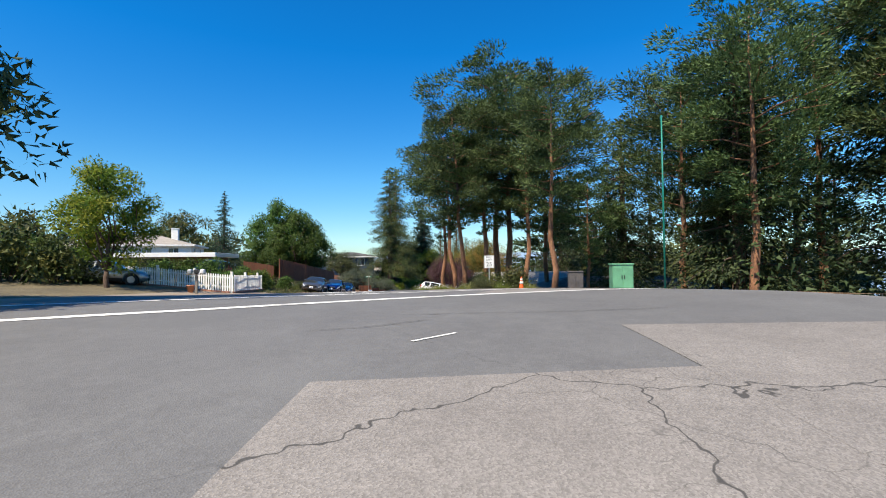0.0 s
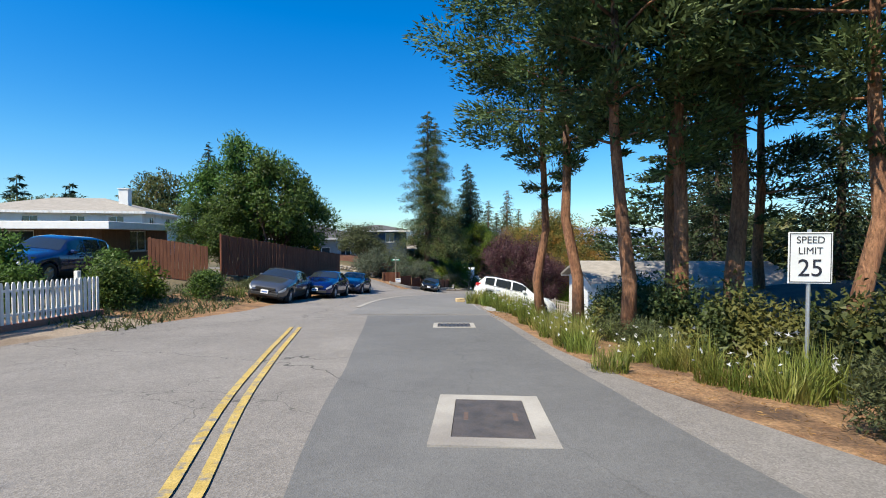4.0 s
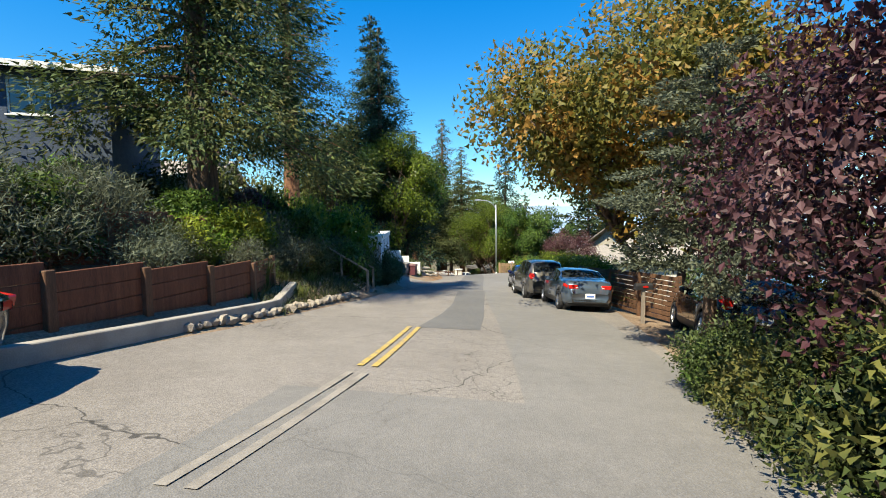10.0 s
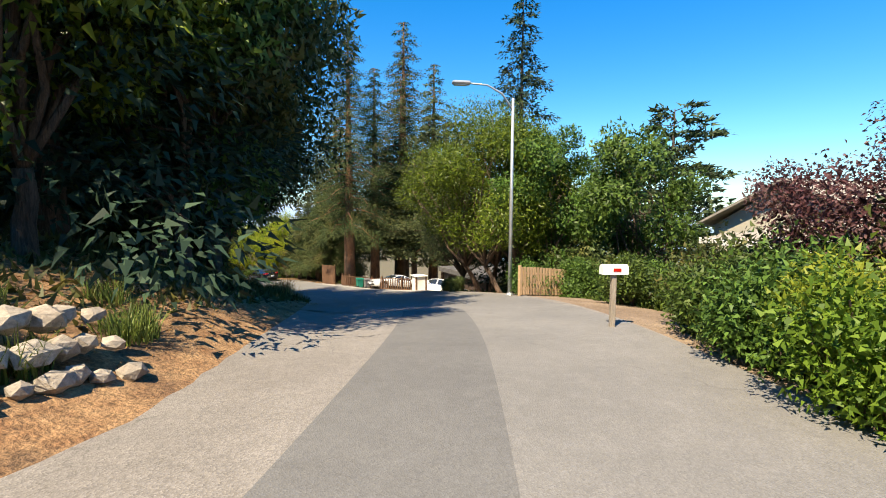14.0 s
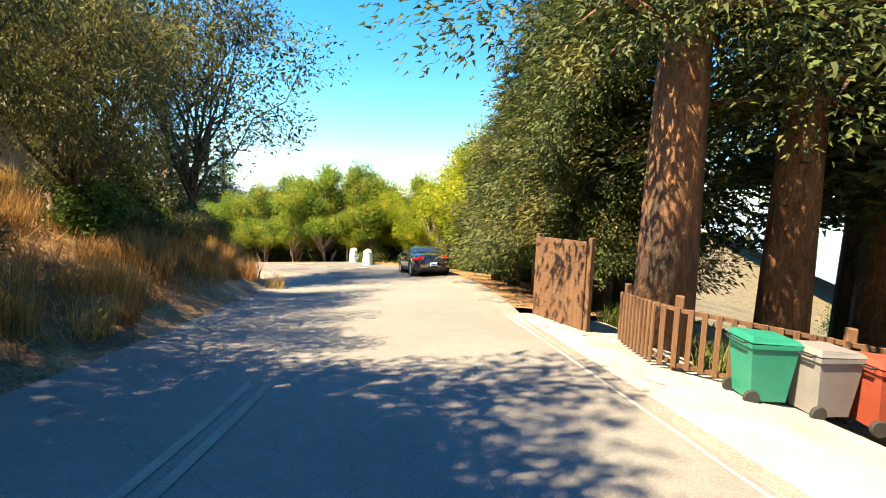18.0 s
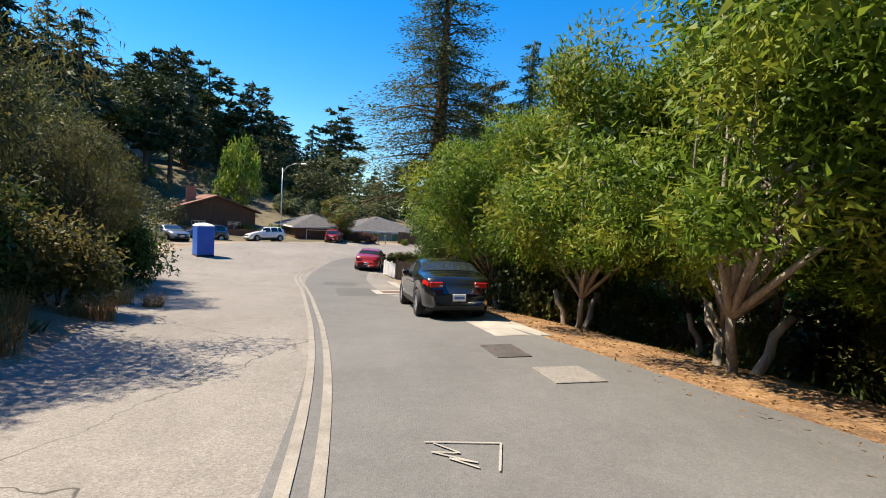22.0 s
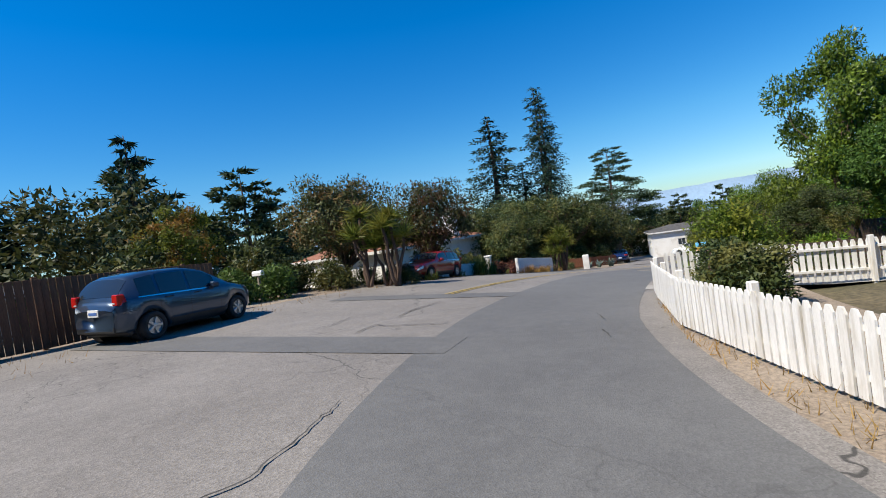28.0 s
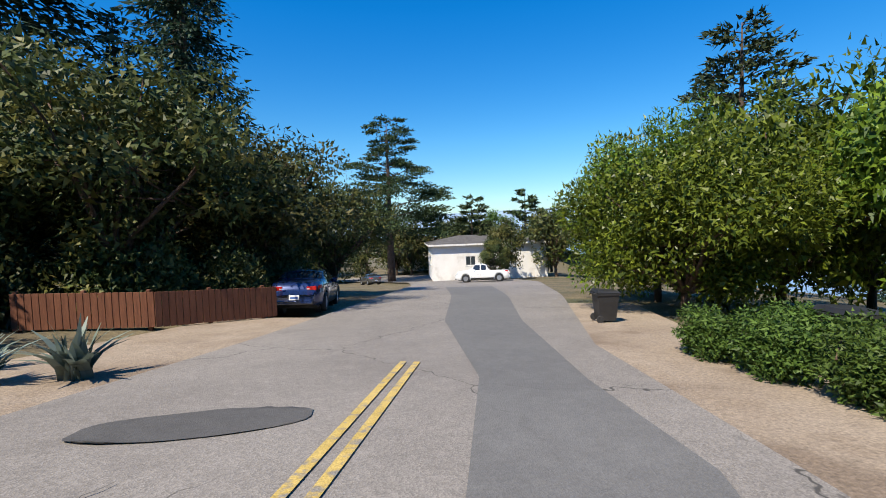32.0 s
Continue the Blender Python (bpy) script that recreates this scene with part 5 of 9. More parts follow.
# ---- houses ----
def house(name, label, x, y, turn, w, d, z0, eave, ridge, wall_mat, roof_mat, kind="hip", over=.5, windows=(), doors=(), chimney=None, gable_mat=None, thick=.22, category="house"):
    """A house at a turned place. w runs along its own x, d along y; heights are absolute. windows: (side, offset, sill, width, height); sides 0 front, 1 right, 2 back, 3 left."""
    root = thing(name, label, category, pose(x, y, 0, 0, 0, turn))
    hw, hd = w / 2, d / 2
    frames = {0: (Vector((0, -hd, 0)), Vector((1, 0, 0)), Vector((0, -1, 0)), hw), 1: (Vector((hw, 0, 0)), Vector((0, 1, 0)), Vector((1, 0, 0)), hd),
              2: (Vector((0, hd, 0)), Vector((-1, 0, 0)), Vector((0, 1, 0)), hw), 3: (Vector((-hw, 0, 0)), Vector((0, -1, 0)), Vector((-1, 0, 0)), hd)}
    for s, (o, u, n, half) in frames.items():
        holes = sorted([(off - ww / 2, off + ww / 2, z0 + sill, z0 + sill + hh) for sd, off, sill, ww, hh in list(windows) + [q[:5] for q in doors] if sd == s])
        lo, hi = -half + (thick if s in (1, 3) else 0), half - (thick if s in (1, 3) else 0)
        mm = Matrix(((u.x, n.x, 0, o.x), (u.y, n.y, 0, o.y), (0, 0, 1, 0), (0, 0, 0, 1)))
        m = pierced(lo, hi, z0 - 1, eave, -thick, 0, holes, mm)
        part("wall", m, M[wall_mat], root)
        for sd, off, sill, ww, hh in windows:
            if sd == s:
                a, b, c, e = off - ww / 2, off + ww / 2, z0 + sill, z0 + sill + hh
                t, c0 = .06, (a + b) / 2
                f = pierced(a, b, c, e, -.12, -.05, [(a + t, c0 - .025, c + t, e - t), (c0 + .025, b - t, c + t, e - t)], mm)
                win = part("window", f, M["white_wood"], root)
                part("pane", Mesh().box(a + t, b - t, -.10, -.085, c + t, e - t, .001, mm), M["pane"], win)
                part("sill", Mesh().box(a - .05, b + .05, -.05, .05, c - .05, c, .008, mm), M["white_wood"], win)
        for dd in doors:
            if dd[0] == s:
                _, off, sill, ww, hh, mt = dd
                a, b, c, e = off - ww / 2, off + ww / 2, z0 + sill, z0 + sill + hh
                dr = part("garage_door" if ww > 1.5 else "door", Mesh().box(a, b, -.14, -.09, c, e, .004, mm), M[mt], root)
                for k in range(4 if ww > 1.5 else 2):
                    part("panel", Mesh().box(a + .08, b - .08, -.09, -.075, c + (e - c) * (k + .12) / (4 if ww > 1.5 else 2), c + (e - c) * (k + .88) / (4 if ww > 1.5 else 2), .01, mm), M[mt], dr)
                part("door_trim", pierced(a - .1, b + .1, c, e + .1, .002, .03, [(a, b, c, e)], mm), M["white_wood"], dr)
    ow, od = hw + over, hd + over
    r = Mesh()
    e0, e1 = eave - .02, eave + .10
    if kind == "hip":
        k = min(hd, hw) * .98
        a, b = ((hw - k, 0) if hw >= hd else (0, hd - k))
        top = [(-a, -b, ridge), (a, -b, ridge), (a, b, ridge), (-a, b, ridge)]
        base = [(-ow, -od, e1), (ow, -od, e1), (ow, od, e1), (-ow, od, e1)]
        r.add(base + top, [(0, 1, 5, 4), (1, 2, 6, 5), (2, 3, 7, 6), (3, 0, 4, 7), (4, 5, 6, 7), (3, 2, 1, 0)])
    elif kind == "gable":         # ridge along own x
        r.add([(-ow, -od, e1), (ow, -od, e1), (ow, od, e1), (-ow, od, e1), (-ow, 0, ridge), (ow, 0, ridge),
               (-ow, -od, e1 - .12), (ow, -od, e1 - .12), (ow, od, e1 - .12), (-ow, od, e1 - .12), (-ow, 0, ridge - .14), (ow, 0, ridge - .14)],
              [(0, 1, 5, 4), (2, 3, 4, 5), (6, 10, 11, 7), (8, 11, 10, 9), (0, 6, 7, 1), (2, 8, 9, 3), (0, 4, 10, 6), (4, 3, 9, 10), (1, 7, 11, 5), (5, 11, 8, 2)])
        for s in (-1, 1):
            g = Mesh()
            x0 = s * hw
            g.add([(x0 - s * .2, -hd, eave), (x0 - s * .2, hd, eave), (x0 - s * .2, 0, ridge - .1), (x0, -hd, eave), (x0, hd, eave), (x0, 0, ridge - .1)], [(0, 1, 2), (5, 4, 3), (0, 2, 5, 3), (2, 1, 4, 5), (1, 0, 3, 4)])
            part("gable", g, M[gable_mat or wall_mat], root)
    else:
        r.box(-ow, ow, -od, od, eave, ridge, .02)
    rf = part("roof", r, M[roof_mat], root)
    for s, (o, u, n, half) in frames.items():
        if kind == "gable" and s in (1, 3):
            continue
        hh = half + over + (0 if s in (0, 2) else -.025)
        mm = Matrix(((u.x, n.x, 0, o.x + n.x * over), (u.y, n.y, 0, o.y + n.y * over), (0, 0, 1, 0), (0, 0, 0, 1)))
        if kind != "flat":
            part("fascia", Mesh().box(-hh, hh, .002, .03, e0 - .08, e1 + .01, .006, mm), M["white_wood"], rf)
    if chimney:
        cx, cy, cw, ctop, mt = chimney
        c = part("chimney", Mesh().box(cx - cw / 2, cx + cw / 2, cy - cw / 2, cy + cw / 2, z0 - .5, ctop, .02), M[mt], root)
        part("cap", Mesh().box(cx - cw / 2 - .06, cx + cw / 2 + .06, cy - cw / 2 - .06, cy + cw / 2 + .06, ctop + .003, ctop + .1, .02), M[mt], c)
    return root


# ---- the place: land, road, markings ----
build_land()


def strip(name, label, *a, category="road", **k):
    return tagged(new(name, ribbon(name, *a, **k)), label, category, kind="structure")


def slab(name, label, corners, material, lift, category="road"):
    return tagged(new(name, patch(name, corners, material, lift)), label, category, kind="structure")


EDGE_L = [(p[0], -p[2]) for p in PROFILE]
EDGE_R = [(p[0], p[7]) for p in PROFILE]
strip("road", "worn pale asphalt street with fine cracks", -7, 43, EDGE_L, EDGE_R, M["old"], 0.02)
for a, b, lft, rgt, mt, what in (
        (-7, 4.25, -11, 11, "new", "grey asphalt over the junction"),
        (4.25, 6.5, [(4.2, -.5), (5.2, -.8), (6.5, -1.9)], [(4.2, 2.9), (5, 2.9), (6.5, 2.2)], "new", "grey asphalt lane along a trench repair"),
        (6.5, 10.6, [(6.5, -2.6), (10.6, -2.6)], [(6.5, 2.2), (9, 2.3), (10.6, 2.3)], "mid", "smooth grey asphalt lane"),
        (11.25, 13.2, [(11.25, -1.7), (11.6, -1.25), (12, -1.0), (13.2, -1.1)], [(11.25, -.2), (11.6, .0), (12.2, .2), (13.2, .4)], "new", "darker asphalt strip down the middle"),
        (10.6, 15.5, .3, [(10.6, 2.9), (11.5, 3.4), (13, 3.6), (15.5, 3.2)], "mid", "smooth grey asphalt lane"),
        (13.2, 15.5, [(13.2, -1.5), (15.5, -1.2)], .3, "new", "darker asphalt strip down the middle"),
        (15.5, 20.4, [(15.5, -3.8), (18, -4.1), (20.4, -3.6)], [(15.5, 3.1), (18, 2.4), (20.4, 2.5)], "mid", "smooth grey asphalt in the trees' shade"),
        (20.4, 26.0, [(20.4, -.6), (22, -.6), (24, -1.0), (26, -1.6)], [(20.4, 4.5), (21.8, 5.5), (22.6, 4.0), (23, 3.4), (24, 1.9), (26, 1.9)], "new", "grey asphalt lane"),
        (26.0, 30.2, [(26, -1.7), (30.2, -1.4)], [(26, 2.2), (29, 1.9), (30.2, 2.2)], "new", "grey asphalt lane"),
        (30.2, 36, [(30.2, -1.4), (31.3, -.75), (32.1, -.2), (32.7, -.15), (33.4, -1.2), (36, -2.5)], [(30.2, 1.9), (31, 1.1), (32, 1.2), (32.4, 1.7), (32.7, 1.3), (33.4, .9), (36, 1)], "new", "narrow grey asphalt repair strip"),
):
    strip("asphalt_lane", what, a, b, lft, rgt, M[mt], 0.026)

# pale old surface and dark patches in the junction
slab("asphalt_patch", "pale rough asphalt patch with cracks", [(-1.6, -1), (6, -1), (2.7, 5.0), (-1.4, 4.5)], M["old"], .031)
slab("asphalt_patch", "pale rough asphalt patch with cracks", [(2.7, -1), (12, -1), (11, 7.6), (2.65, 7.3)], M["old"], .033)
slab("asphalt_patch", "pale rough asphalt patch with cracks", [(-.85, 16.5), (2.4, 17.9), (5.5, 22.2), (-1.1, 21.4)], M["old"], .032)
slab("asphalt_patch", "pale rough asphalt patch", [(.6, 13.4), (6.5, 16.2), (5.4, 18.6), (1.5, 16.6)], M["old"], .032)
slab("asphalt_patch", "dark fresh asphalt apron", [(3.4, 18.6), (12, 21.5), (9.5, 24), (4.2, 22.6)], M["dark"], .031)
slab("asphalt_patch", "pale patch under the painted letters", [(-5.6, 16.6), (-3.0, 17.7), (-3.6, 20.4), (-6.6, 19.2)], M["old"], .031)
slab("asphalt_patch", "dark square asphalt patch", [(-48.69, 155.87), (-48.2, 157.2), (-50.0, 157.8), (-50.55, 156.35)], M["seal"], .031)
slab("asphalt_patch", "greenish asphalt patch across the street", [(-86.0, 176.6), (-77.1, 177.2), (-77.2, 178.3), (-86.0, 177.9)], M["new"], .031)
slab("asphalt_patch", "greenish asphalt patch across the street", [(-84.5, 183.3), (-78.1, 183.5), (-78.2, 184.5), (-84.5, 184.4)], M["new"], .031)
slab("asphalt_patch", "dark asphalt patch beside the lane", [(-43.5, 155.5), (-43.3, 156.9), (-46.9, 157.6), (-47.0, 156.1)], M["seal"], .0305)
slab("asphalt_patch", "dark square asphalt patch", [(-24.9, 150.6), (-23.2, 151.4), (-24.9, 152.9), (-26.6, 152.0)], M["seal"], .031)
slab("asphalt_patch", "grey asphalt patch across the lane", [(-4.6, 89.6), (-.9, 90.0), (-.5, 95.0), (-2.9, 94.9)], M["new"], .0315)
slab("asphalt_patch", "pale concrete strip beside the lane", [(-71.4, 201), (-69.4, 201), (-69.6, 206), (-71.9, 206.3)], M["old"], .031)


def stripe(name, label, pts, width, mat, lift=.036):
    """A painted line through places (x, y)."""
    for k in range(len(pts) - 1):
        a, b = np.array(pts[k], float), np.array(pts[k + 1], float)
        d = (b - a) / np.linalg.norm(b - a)
        s = np.array([d[1], -d[0]]) * width / 2
        slab(name, label, [a - s, a + s, b + s, b - s], M[mat], lift, "road marking")


stripe("crosswalk_line", "worn white crosswalk line on asphalt", [(-11.2, 10.6), (-7.43, 12.3), (-3.9, 13.9), (-.7, 15.9), (3.3, 18.2), (9.4, 20.9)], .34, "white_line")
stripe("crosswalk_line", "worn white crosswalk line on asphalt", [(-9.4, 7.4), (-5.26, 9.5), (-3.9, 10.35), (-.6, 12.55), (3.5, 14.75), (9.6, 17.6)], .36, "white_line")
stripe("paint_mark", "short white paint mark on asphalt", [(-.55, 6.2), (.05, 6.75)], .06, "white_line")
for off in (-.11, .11):
    for nm, mt, rows in (("yellow_line", "yellow_line", [(4.28, -1.1), (4.6, -1.35), (5.2, -2.15), (6.0, -3.3)]),
                         ("faded_line", "faded_line", [(3.2, -.5), (3.8, -.75), (4.28, -1.1)]),
                         ("yellow_line", "yellow_line", [(10.75, -1.9), (11.25, -1.75)]),
                         ("faded_line", "ghost_line", [(10.3, -2.15), (10.75, -1.9)]),
                         ("yellow_line", "ghost_line", [(17.3, -2.2), (18.0, -1.75), (18.6, -1.6)]),
                         ("faded_line", "ghost_line", [(21.4, -.9), (22.3, -.4), (23, -.7), (23.8, -.9), (24.2, -1.1)]),
                         ("yellow_line", "ghost_line", [(24.2, -1.1), (24.9, -1.8), (25.7, -2.1)]),
                         ("yellow_line", "yellow_line", [(29.5, -3.75), (30.2, -3.05), (31.3, -1.95), (32.3, -1.3), (32.8, -1.25)])):
        strip(nm, "worn double yellow centre line" if nm[0] == "y" else "faded double centre line", rows[0][0], rows[-1][0],
              [(t, s + off - .05) for t, s in rows], [(t, s + off + .05) for t, s in rows], M[mt], .037, category="road marking", across=2)
strip("faded_line", "faded pale seam beside the lane", 6.9, 10.25, [(6.9, -2.8), (8.5, -2.72), (10.3, -2.6)], [(6.9, -2.6), (8.5, -2.54), (10.3, -2.48)], M["faded_line"], .037, category="road marking", across=2)


def crack(pts, width, seed):
    """A ragged open crack in the road through places (x, y), narrowing to its ends."""
    rg = np.random.default_rng(seed)
    P = np.array(pts, float)
    run = np.concatenate([[0], np.cumsum(np.hypot(*np.diff(P, axis=0).T))])
    n = max(4, int(run[-1] / .09))
    q = np.linspace(0, run[-1], n + 1)
    line = np.stack([np.interp(q, run, P[:, i]) for i in (0, 1)], 1) + np.cumsum(rg.normal(size=(n + 1, 2)), 0) * .006 + rg.normal(size=(n + 1, 2)) * .012
    d = np.gradient(line, axis=0)
    side = np.stack([d[:, 1], -d[:, 0]], 1) / np.linalg.norm(d, axis=1)[:, None]
    w = width * .26 * np.clip(np.sin(np.pi * np.linspace(.06, .94, n + 1)) * 1.8, .2, 1) * rg.uniform(.45, 1.3, n + 1)
    a, b = line + side * w[:, None], line - side * w[:, None]
    vs = [(x, y, float(ground(x, y)[0]) + .042) for x, y in np.concatenate([a, b])]
    m = Mesh().add(vs, [(k, k + n + 1, k + n + 2, k + 1) for k in range(n)])
    solid("road_crack", m, M["crack"], "ragged dark crack in the worn asphalt", "crack", kind="structure")


for k, (w, pts) in enumerate((
        (.07, [(-79.68, 178.5), (-79.75, 179.35), (-79.45, 179.2), (-79.0, 179.3), (-78.2, 179.5), (-78.15, 179.65)]),
        (.04, [(-78.95, 178.7), (-79.0, 179.1)]), (.045, [(-81.0, 178.8), (-80.9, 179.3), (-81.1, 180.3)]), (.07, [(-79.8, 180.3), (-79.9, 181.2), (-79.85, 182.7)]),
        (.05, [(-75.4, 180.45), (-75.2, 179.8)]), (.06, [(-75.15, 178.95), (-74.95, 178.4)]), (.07, [(-77.75, 196.6), (-77.55, 197.8), (-77.1, 199.7), (-77.0, 200.75)]),
        (.035, [(-79.6, 201.3), (-78.2, 201.05), (-77.1, 201.15), (-76.6, 199.8), (-76.0, 199.7)]), (.03, [(-81.7, 198.6), (-81.65, 199.9), (-81.3, 201.25)]),
        (.05, [(-78.4, 193.2), (-78.0, 195.0), (-77.8, 196.5)]), (.035, [(-79.9, 189.6), (-79.2, 192.0), (-78.9, 194.4)]), (.04, [(-76.8, 203.0), (-76.4, 206.5), (-76.1, 210)]),
        (.06, [(-6.9, 47.5), (-6.45, 46.1), (-5.95, 45.5), (-5.55, 46.8), (-4.5, 48.4)]), (.05, [(-7.5, 51.8), (-6.2, 49.8)]), (.05, [(-5.15, 43.4), (-5.1, 42.8), (-5.2, 42.2)]), (.04, [(-4.1, 43.4), (-3.55, 43.1)]),
        (.03, [(-18.3, 144.5), (-18.15, 145.3), (-17.9, 145.8)]), (.03, [(-16.4, 144.2), (-16.85, 144.7), (-16.9, 145.3)]),
        (.05, [(-76.2, 166.6), (-75.0, 168.2), (-74.6, 170.0), (-75.6, 171.8)]), (.06, [(-74.0, 163.6), (-74.4, 165.0), (-75.6, 166.0), (-76.4, 167.6)]), (.045, [(-77.6, 171.5), (-77.0, 173.6), (-77.4, 175.2)]))):
    crack(pts, w, 300 + k)
crack([(-.95, 8.55), (.3, 8.7), (1.65, 8.7), (4.5, 9.2)], .05, 350)
crack([(-2.2, 6.9), (-1.2, 7.3), (-.3, 8.0)], .04, 351)


def lettering(name, label, body, x, y, turn, w, h, mat, category="lettering"):
    """Letters painted on the road, laid on the land."""
    c = bpy.data.curves.new(name, "FONT")
    c.body = body
    c.materials.append(M[mat])
    flat = bpy.data.objects.new(name, c)
    me = bpy.data.meshes.new_from_object(flat)
    bm = bmesh.new()
    bm.from_mesh(me)
    bmesh.ops.subdivide_edges(bm, edges=[e for e in bm.edges if e.calc_length() > .4], cuts=2)
    bmesh.ops.triangulate(bm, faces=bm.faces)
    bm.to_mesh(me)
    bm.free()
    co = np.array([v.co[:] for v in me.vertices])
    lo, hi = co.min(0), co.max(0)
    co = (co - (lo + hi) / 2) / np.maximum(hi - lo, 1e-6) * np.array([w, h, 0])
    a = radians(turn)
    co = np.stack([x + co[:, 0] * math.cos(a) - co[:, 1] * math.sin(a), y + co[:, 0] * math.sin(a) + co[:, 1] * math.cos(a), co[:, 2]], 1)
    co[:, 2] = ground(co[:, 0], co[:, 1]) + .042
    me.vertices.foreach_set("co", co.ravel())
    me.update()
    bpy.data.objects.remove(flat)
    return tagged(new(name, me), label, category)


lettering("stop_lettering", "worn white STOP letters painted on asphalt", "STOP", -3.75, 16.84, 205.7, 2.1, 2.45, "white_line", "road marking")


def cover(name, label, x, y, w, d, turn, rim=.0, rim_mat="concrete", mat="iron", lift=.03, slots=0):
    """A utility cover or grate flush with the road, in a concrete or metal frame."""
    k = int(np.hypot(SX - x, SY - y).argmin())
    g = math.degrees(math.atan(float(np.gradient(SZ)[k] / _dl[k])))
    root = thing(name, label, "utility cover", pose(x, y, float(ground(x, y)[0]) + lift, 0, 0, heading(ST[k])) @ pose(0, 0, 0, g, math.degrees(math.atan(-PF[k, 1])), turn))
    if rim:
        f = pierced(-w / 2 - rim, w / 2 + rim, -d / 2 - rim, d / 2 + rim, -.012, .02, [(-w / 2, w / 2, -d / 2, d / 2)], pose(0, 0, 0, -90, 0, 0))
        part("frame", f, M[rim_mat], root)
    if slots:
        for i in range(slots):
            x0 = -w / 2 + w * i / slots
            part("bar", Mesh().box(x0 + w * .25 / slots, x0 + w * .8 / slots, -d / 2, d / 2, -.02, .014, .003), M[mat], root)
        part("pit", Mesh().box(-w / 2, w / 2, -d / 2, d / 2, -.03, .002, .001), M["black"], root)
    else:
        part("plate", Mesh().box(-w / 2 + .006, w / 2 - .006, -d / 2 + .006, d / 2 - .006, -.02, .012, .004), M[mat], root)
        if name != "concrete_patch":
            part("key_slot", Mesh().box(-w * .36, -w * .3, -d * .1, d * .1, .008, .014, .002), M["rust"], root)
            part("key_slot", Mesh().box(w * .3, w * .36, -d * .1, d * .1, .008, .014, .002), M["rust"], root)
    return root


cover("utility_cover", "dark steel vault cover in a white concrete frame", -2.42, 25.3, .78, 1.25, -8, .2, "concrete")
cover("utility_cover", "dark square steel cover flush with asphalt", -2.1, 20.9, 1.05, 1.0, -6)
cover("drain_grate", "steel drain grate in a concrete frame", -3.45, 33.1, .9, .75, 0, .12, "concrete", "iron", .03, 8)
cover("utility_cover", "brown steel cover flush with asphalt", -3.46, 59.93, .64, .96, -4, 0, "concrete", "iron")
cover("concrete_patch", "pale steel plate patch in the road", -3.7, 58.0, .62, .55, 0, 0, "concrete", "old")
cover("utility_cover", "steel vault cover in a white concrete frame", -19.95, 151.65, .62, 1.1, 0, .2, "concrete", "rust")
cover("utility_cover", "double steel vault cover in a concrete frame", -23.5, 153.38, .64, 1.28, 0, .08, "concrete", "rust")
cover("utility_cover", "steel vault cover in a white concrete frame", -27.6, 155.15, .78, 1.9, 0, .18, "concrete", "rust")
cover("utility_cover", "steel cover in a wide white concrete frame", -44.9, 157.9, .8, 1.2, 0, .3, "concrete", "rust")
cover("concrete_patch", "pale square concrete patch in the road", -32.3, 156.2, .7, .8, 0, 0, "concrete", "old")
cover("utility_cover", "dark steel cover flush with asphalt", -33.85, 156.2, .57, .95, 0)
cover("drain_grate", "steel drain grate in a light metal frame", -66.9, 163.4, .8, 1.0, -8, .14, "steel", "iron", .03, 10)
cover("utility_cover", "dark vault cover in a pale concrete frame", -70.2, 166.6, .75, 1.1, -8, .22, "concrete")
cover("utility_cover", "dark blue steel plate flush with asphalt", -72.67, 169.42, .78, 1.2, 0)
cover("utility_cover", "dark steel plate flush with asphalt", -74.5, 199.9, .75, .8, 0)
cover("concrete_patch", "pale square concrete patch in the road", -74.6, 197.0, .75, .9, 0, 0, "concrete", "old")
cover("concrete_patch", "pale square concrete patch in the road", -75.2, 194.3, .7, .9, 0, 0, "concrete", "old")

# ---- trees ----
T_PINE = conifer("pine_tree", "tall pine with orange bark and tufted dark crown", 14, 4.2, .30, 11000, "pine", "red_bark", 1, "pine", .22, .27)
T_PINE.matrix_basis = spot(2.4, 33.0)
T_PINE2 = conifer("pine_tree", "leaning pine with orange bark and open crown", 13, 3.8, .34, 9500, "pine", "red_bark", 2, "pine", .20, .27)
T_PINE2.matrix_basis = spot(.9, 32.2, 40) @ pose(0, 0, 0, 0, -5, 0)
T_RED = conifer("redwood_tree", "tall redwood with drooping green sprays", 22, 4.2, .17, 30000, "redwood", "bark", 3, "fir", .55, .26, .12)
T_RED.matrix_basis = spot(-11.1, 82.5)
T_FIR = conifer("fir_tree", "tall dark blue-green fir of conical shape", 20, 4.6, .06, 19000, "fir", "bark", 4, "fir", .42, .32, .04)
T_FIR.matrix_basis = spot(-6.4, 106.5, 30)
T_CED = conifer("cypress_tree", "dark cypress with flat spreading shelves", 17, 6.5, .28, 15000, "cypress", "bark", 5, "cedar", .45, .36)
T_CED.matrix_basis = spot(22.5, 79.6, 10)
T_SPIRE = conifer("redwood_tree", "slender tall conifer with a sparse crown", 22, 2.6, .08, 8000, "fir", "bark", 6, "fir", .32, .36, .25)
T_SPIRE.matrix_basis = spot(-86.7, 229.1)
T_GREEN = broadleaf("broadleaf_tree", "round green tree with dense leaves", 8, 3.2, .10, 14000, .19, "green", seed=11)
T_GREEN.matrix_basis = spot(-63.5, 200.5)
T_BRIGHT = broadleaf("broadleaf_tree", "yellow-green tree with glossy narrow leaves", 6.5, 2.9, .14, 17000, .18, "yellow", "pale_bark", 12, .34, .9, 40, .12, 0, 3)
T_BRIGHT.matrix_basis = spot(-25.2, 161.4)
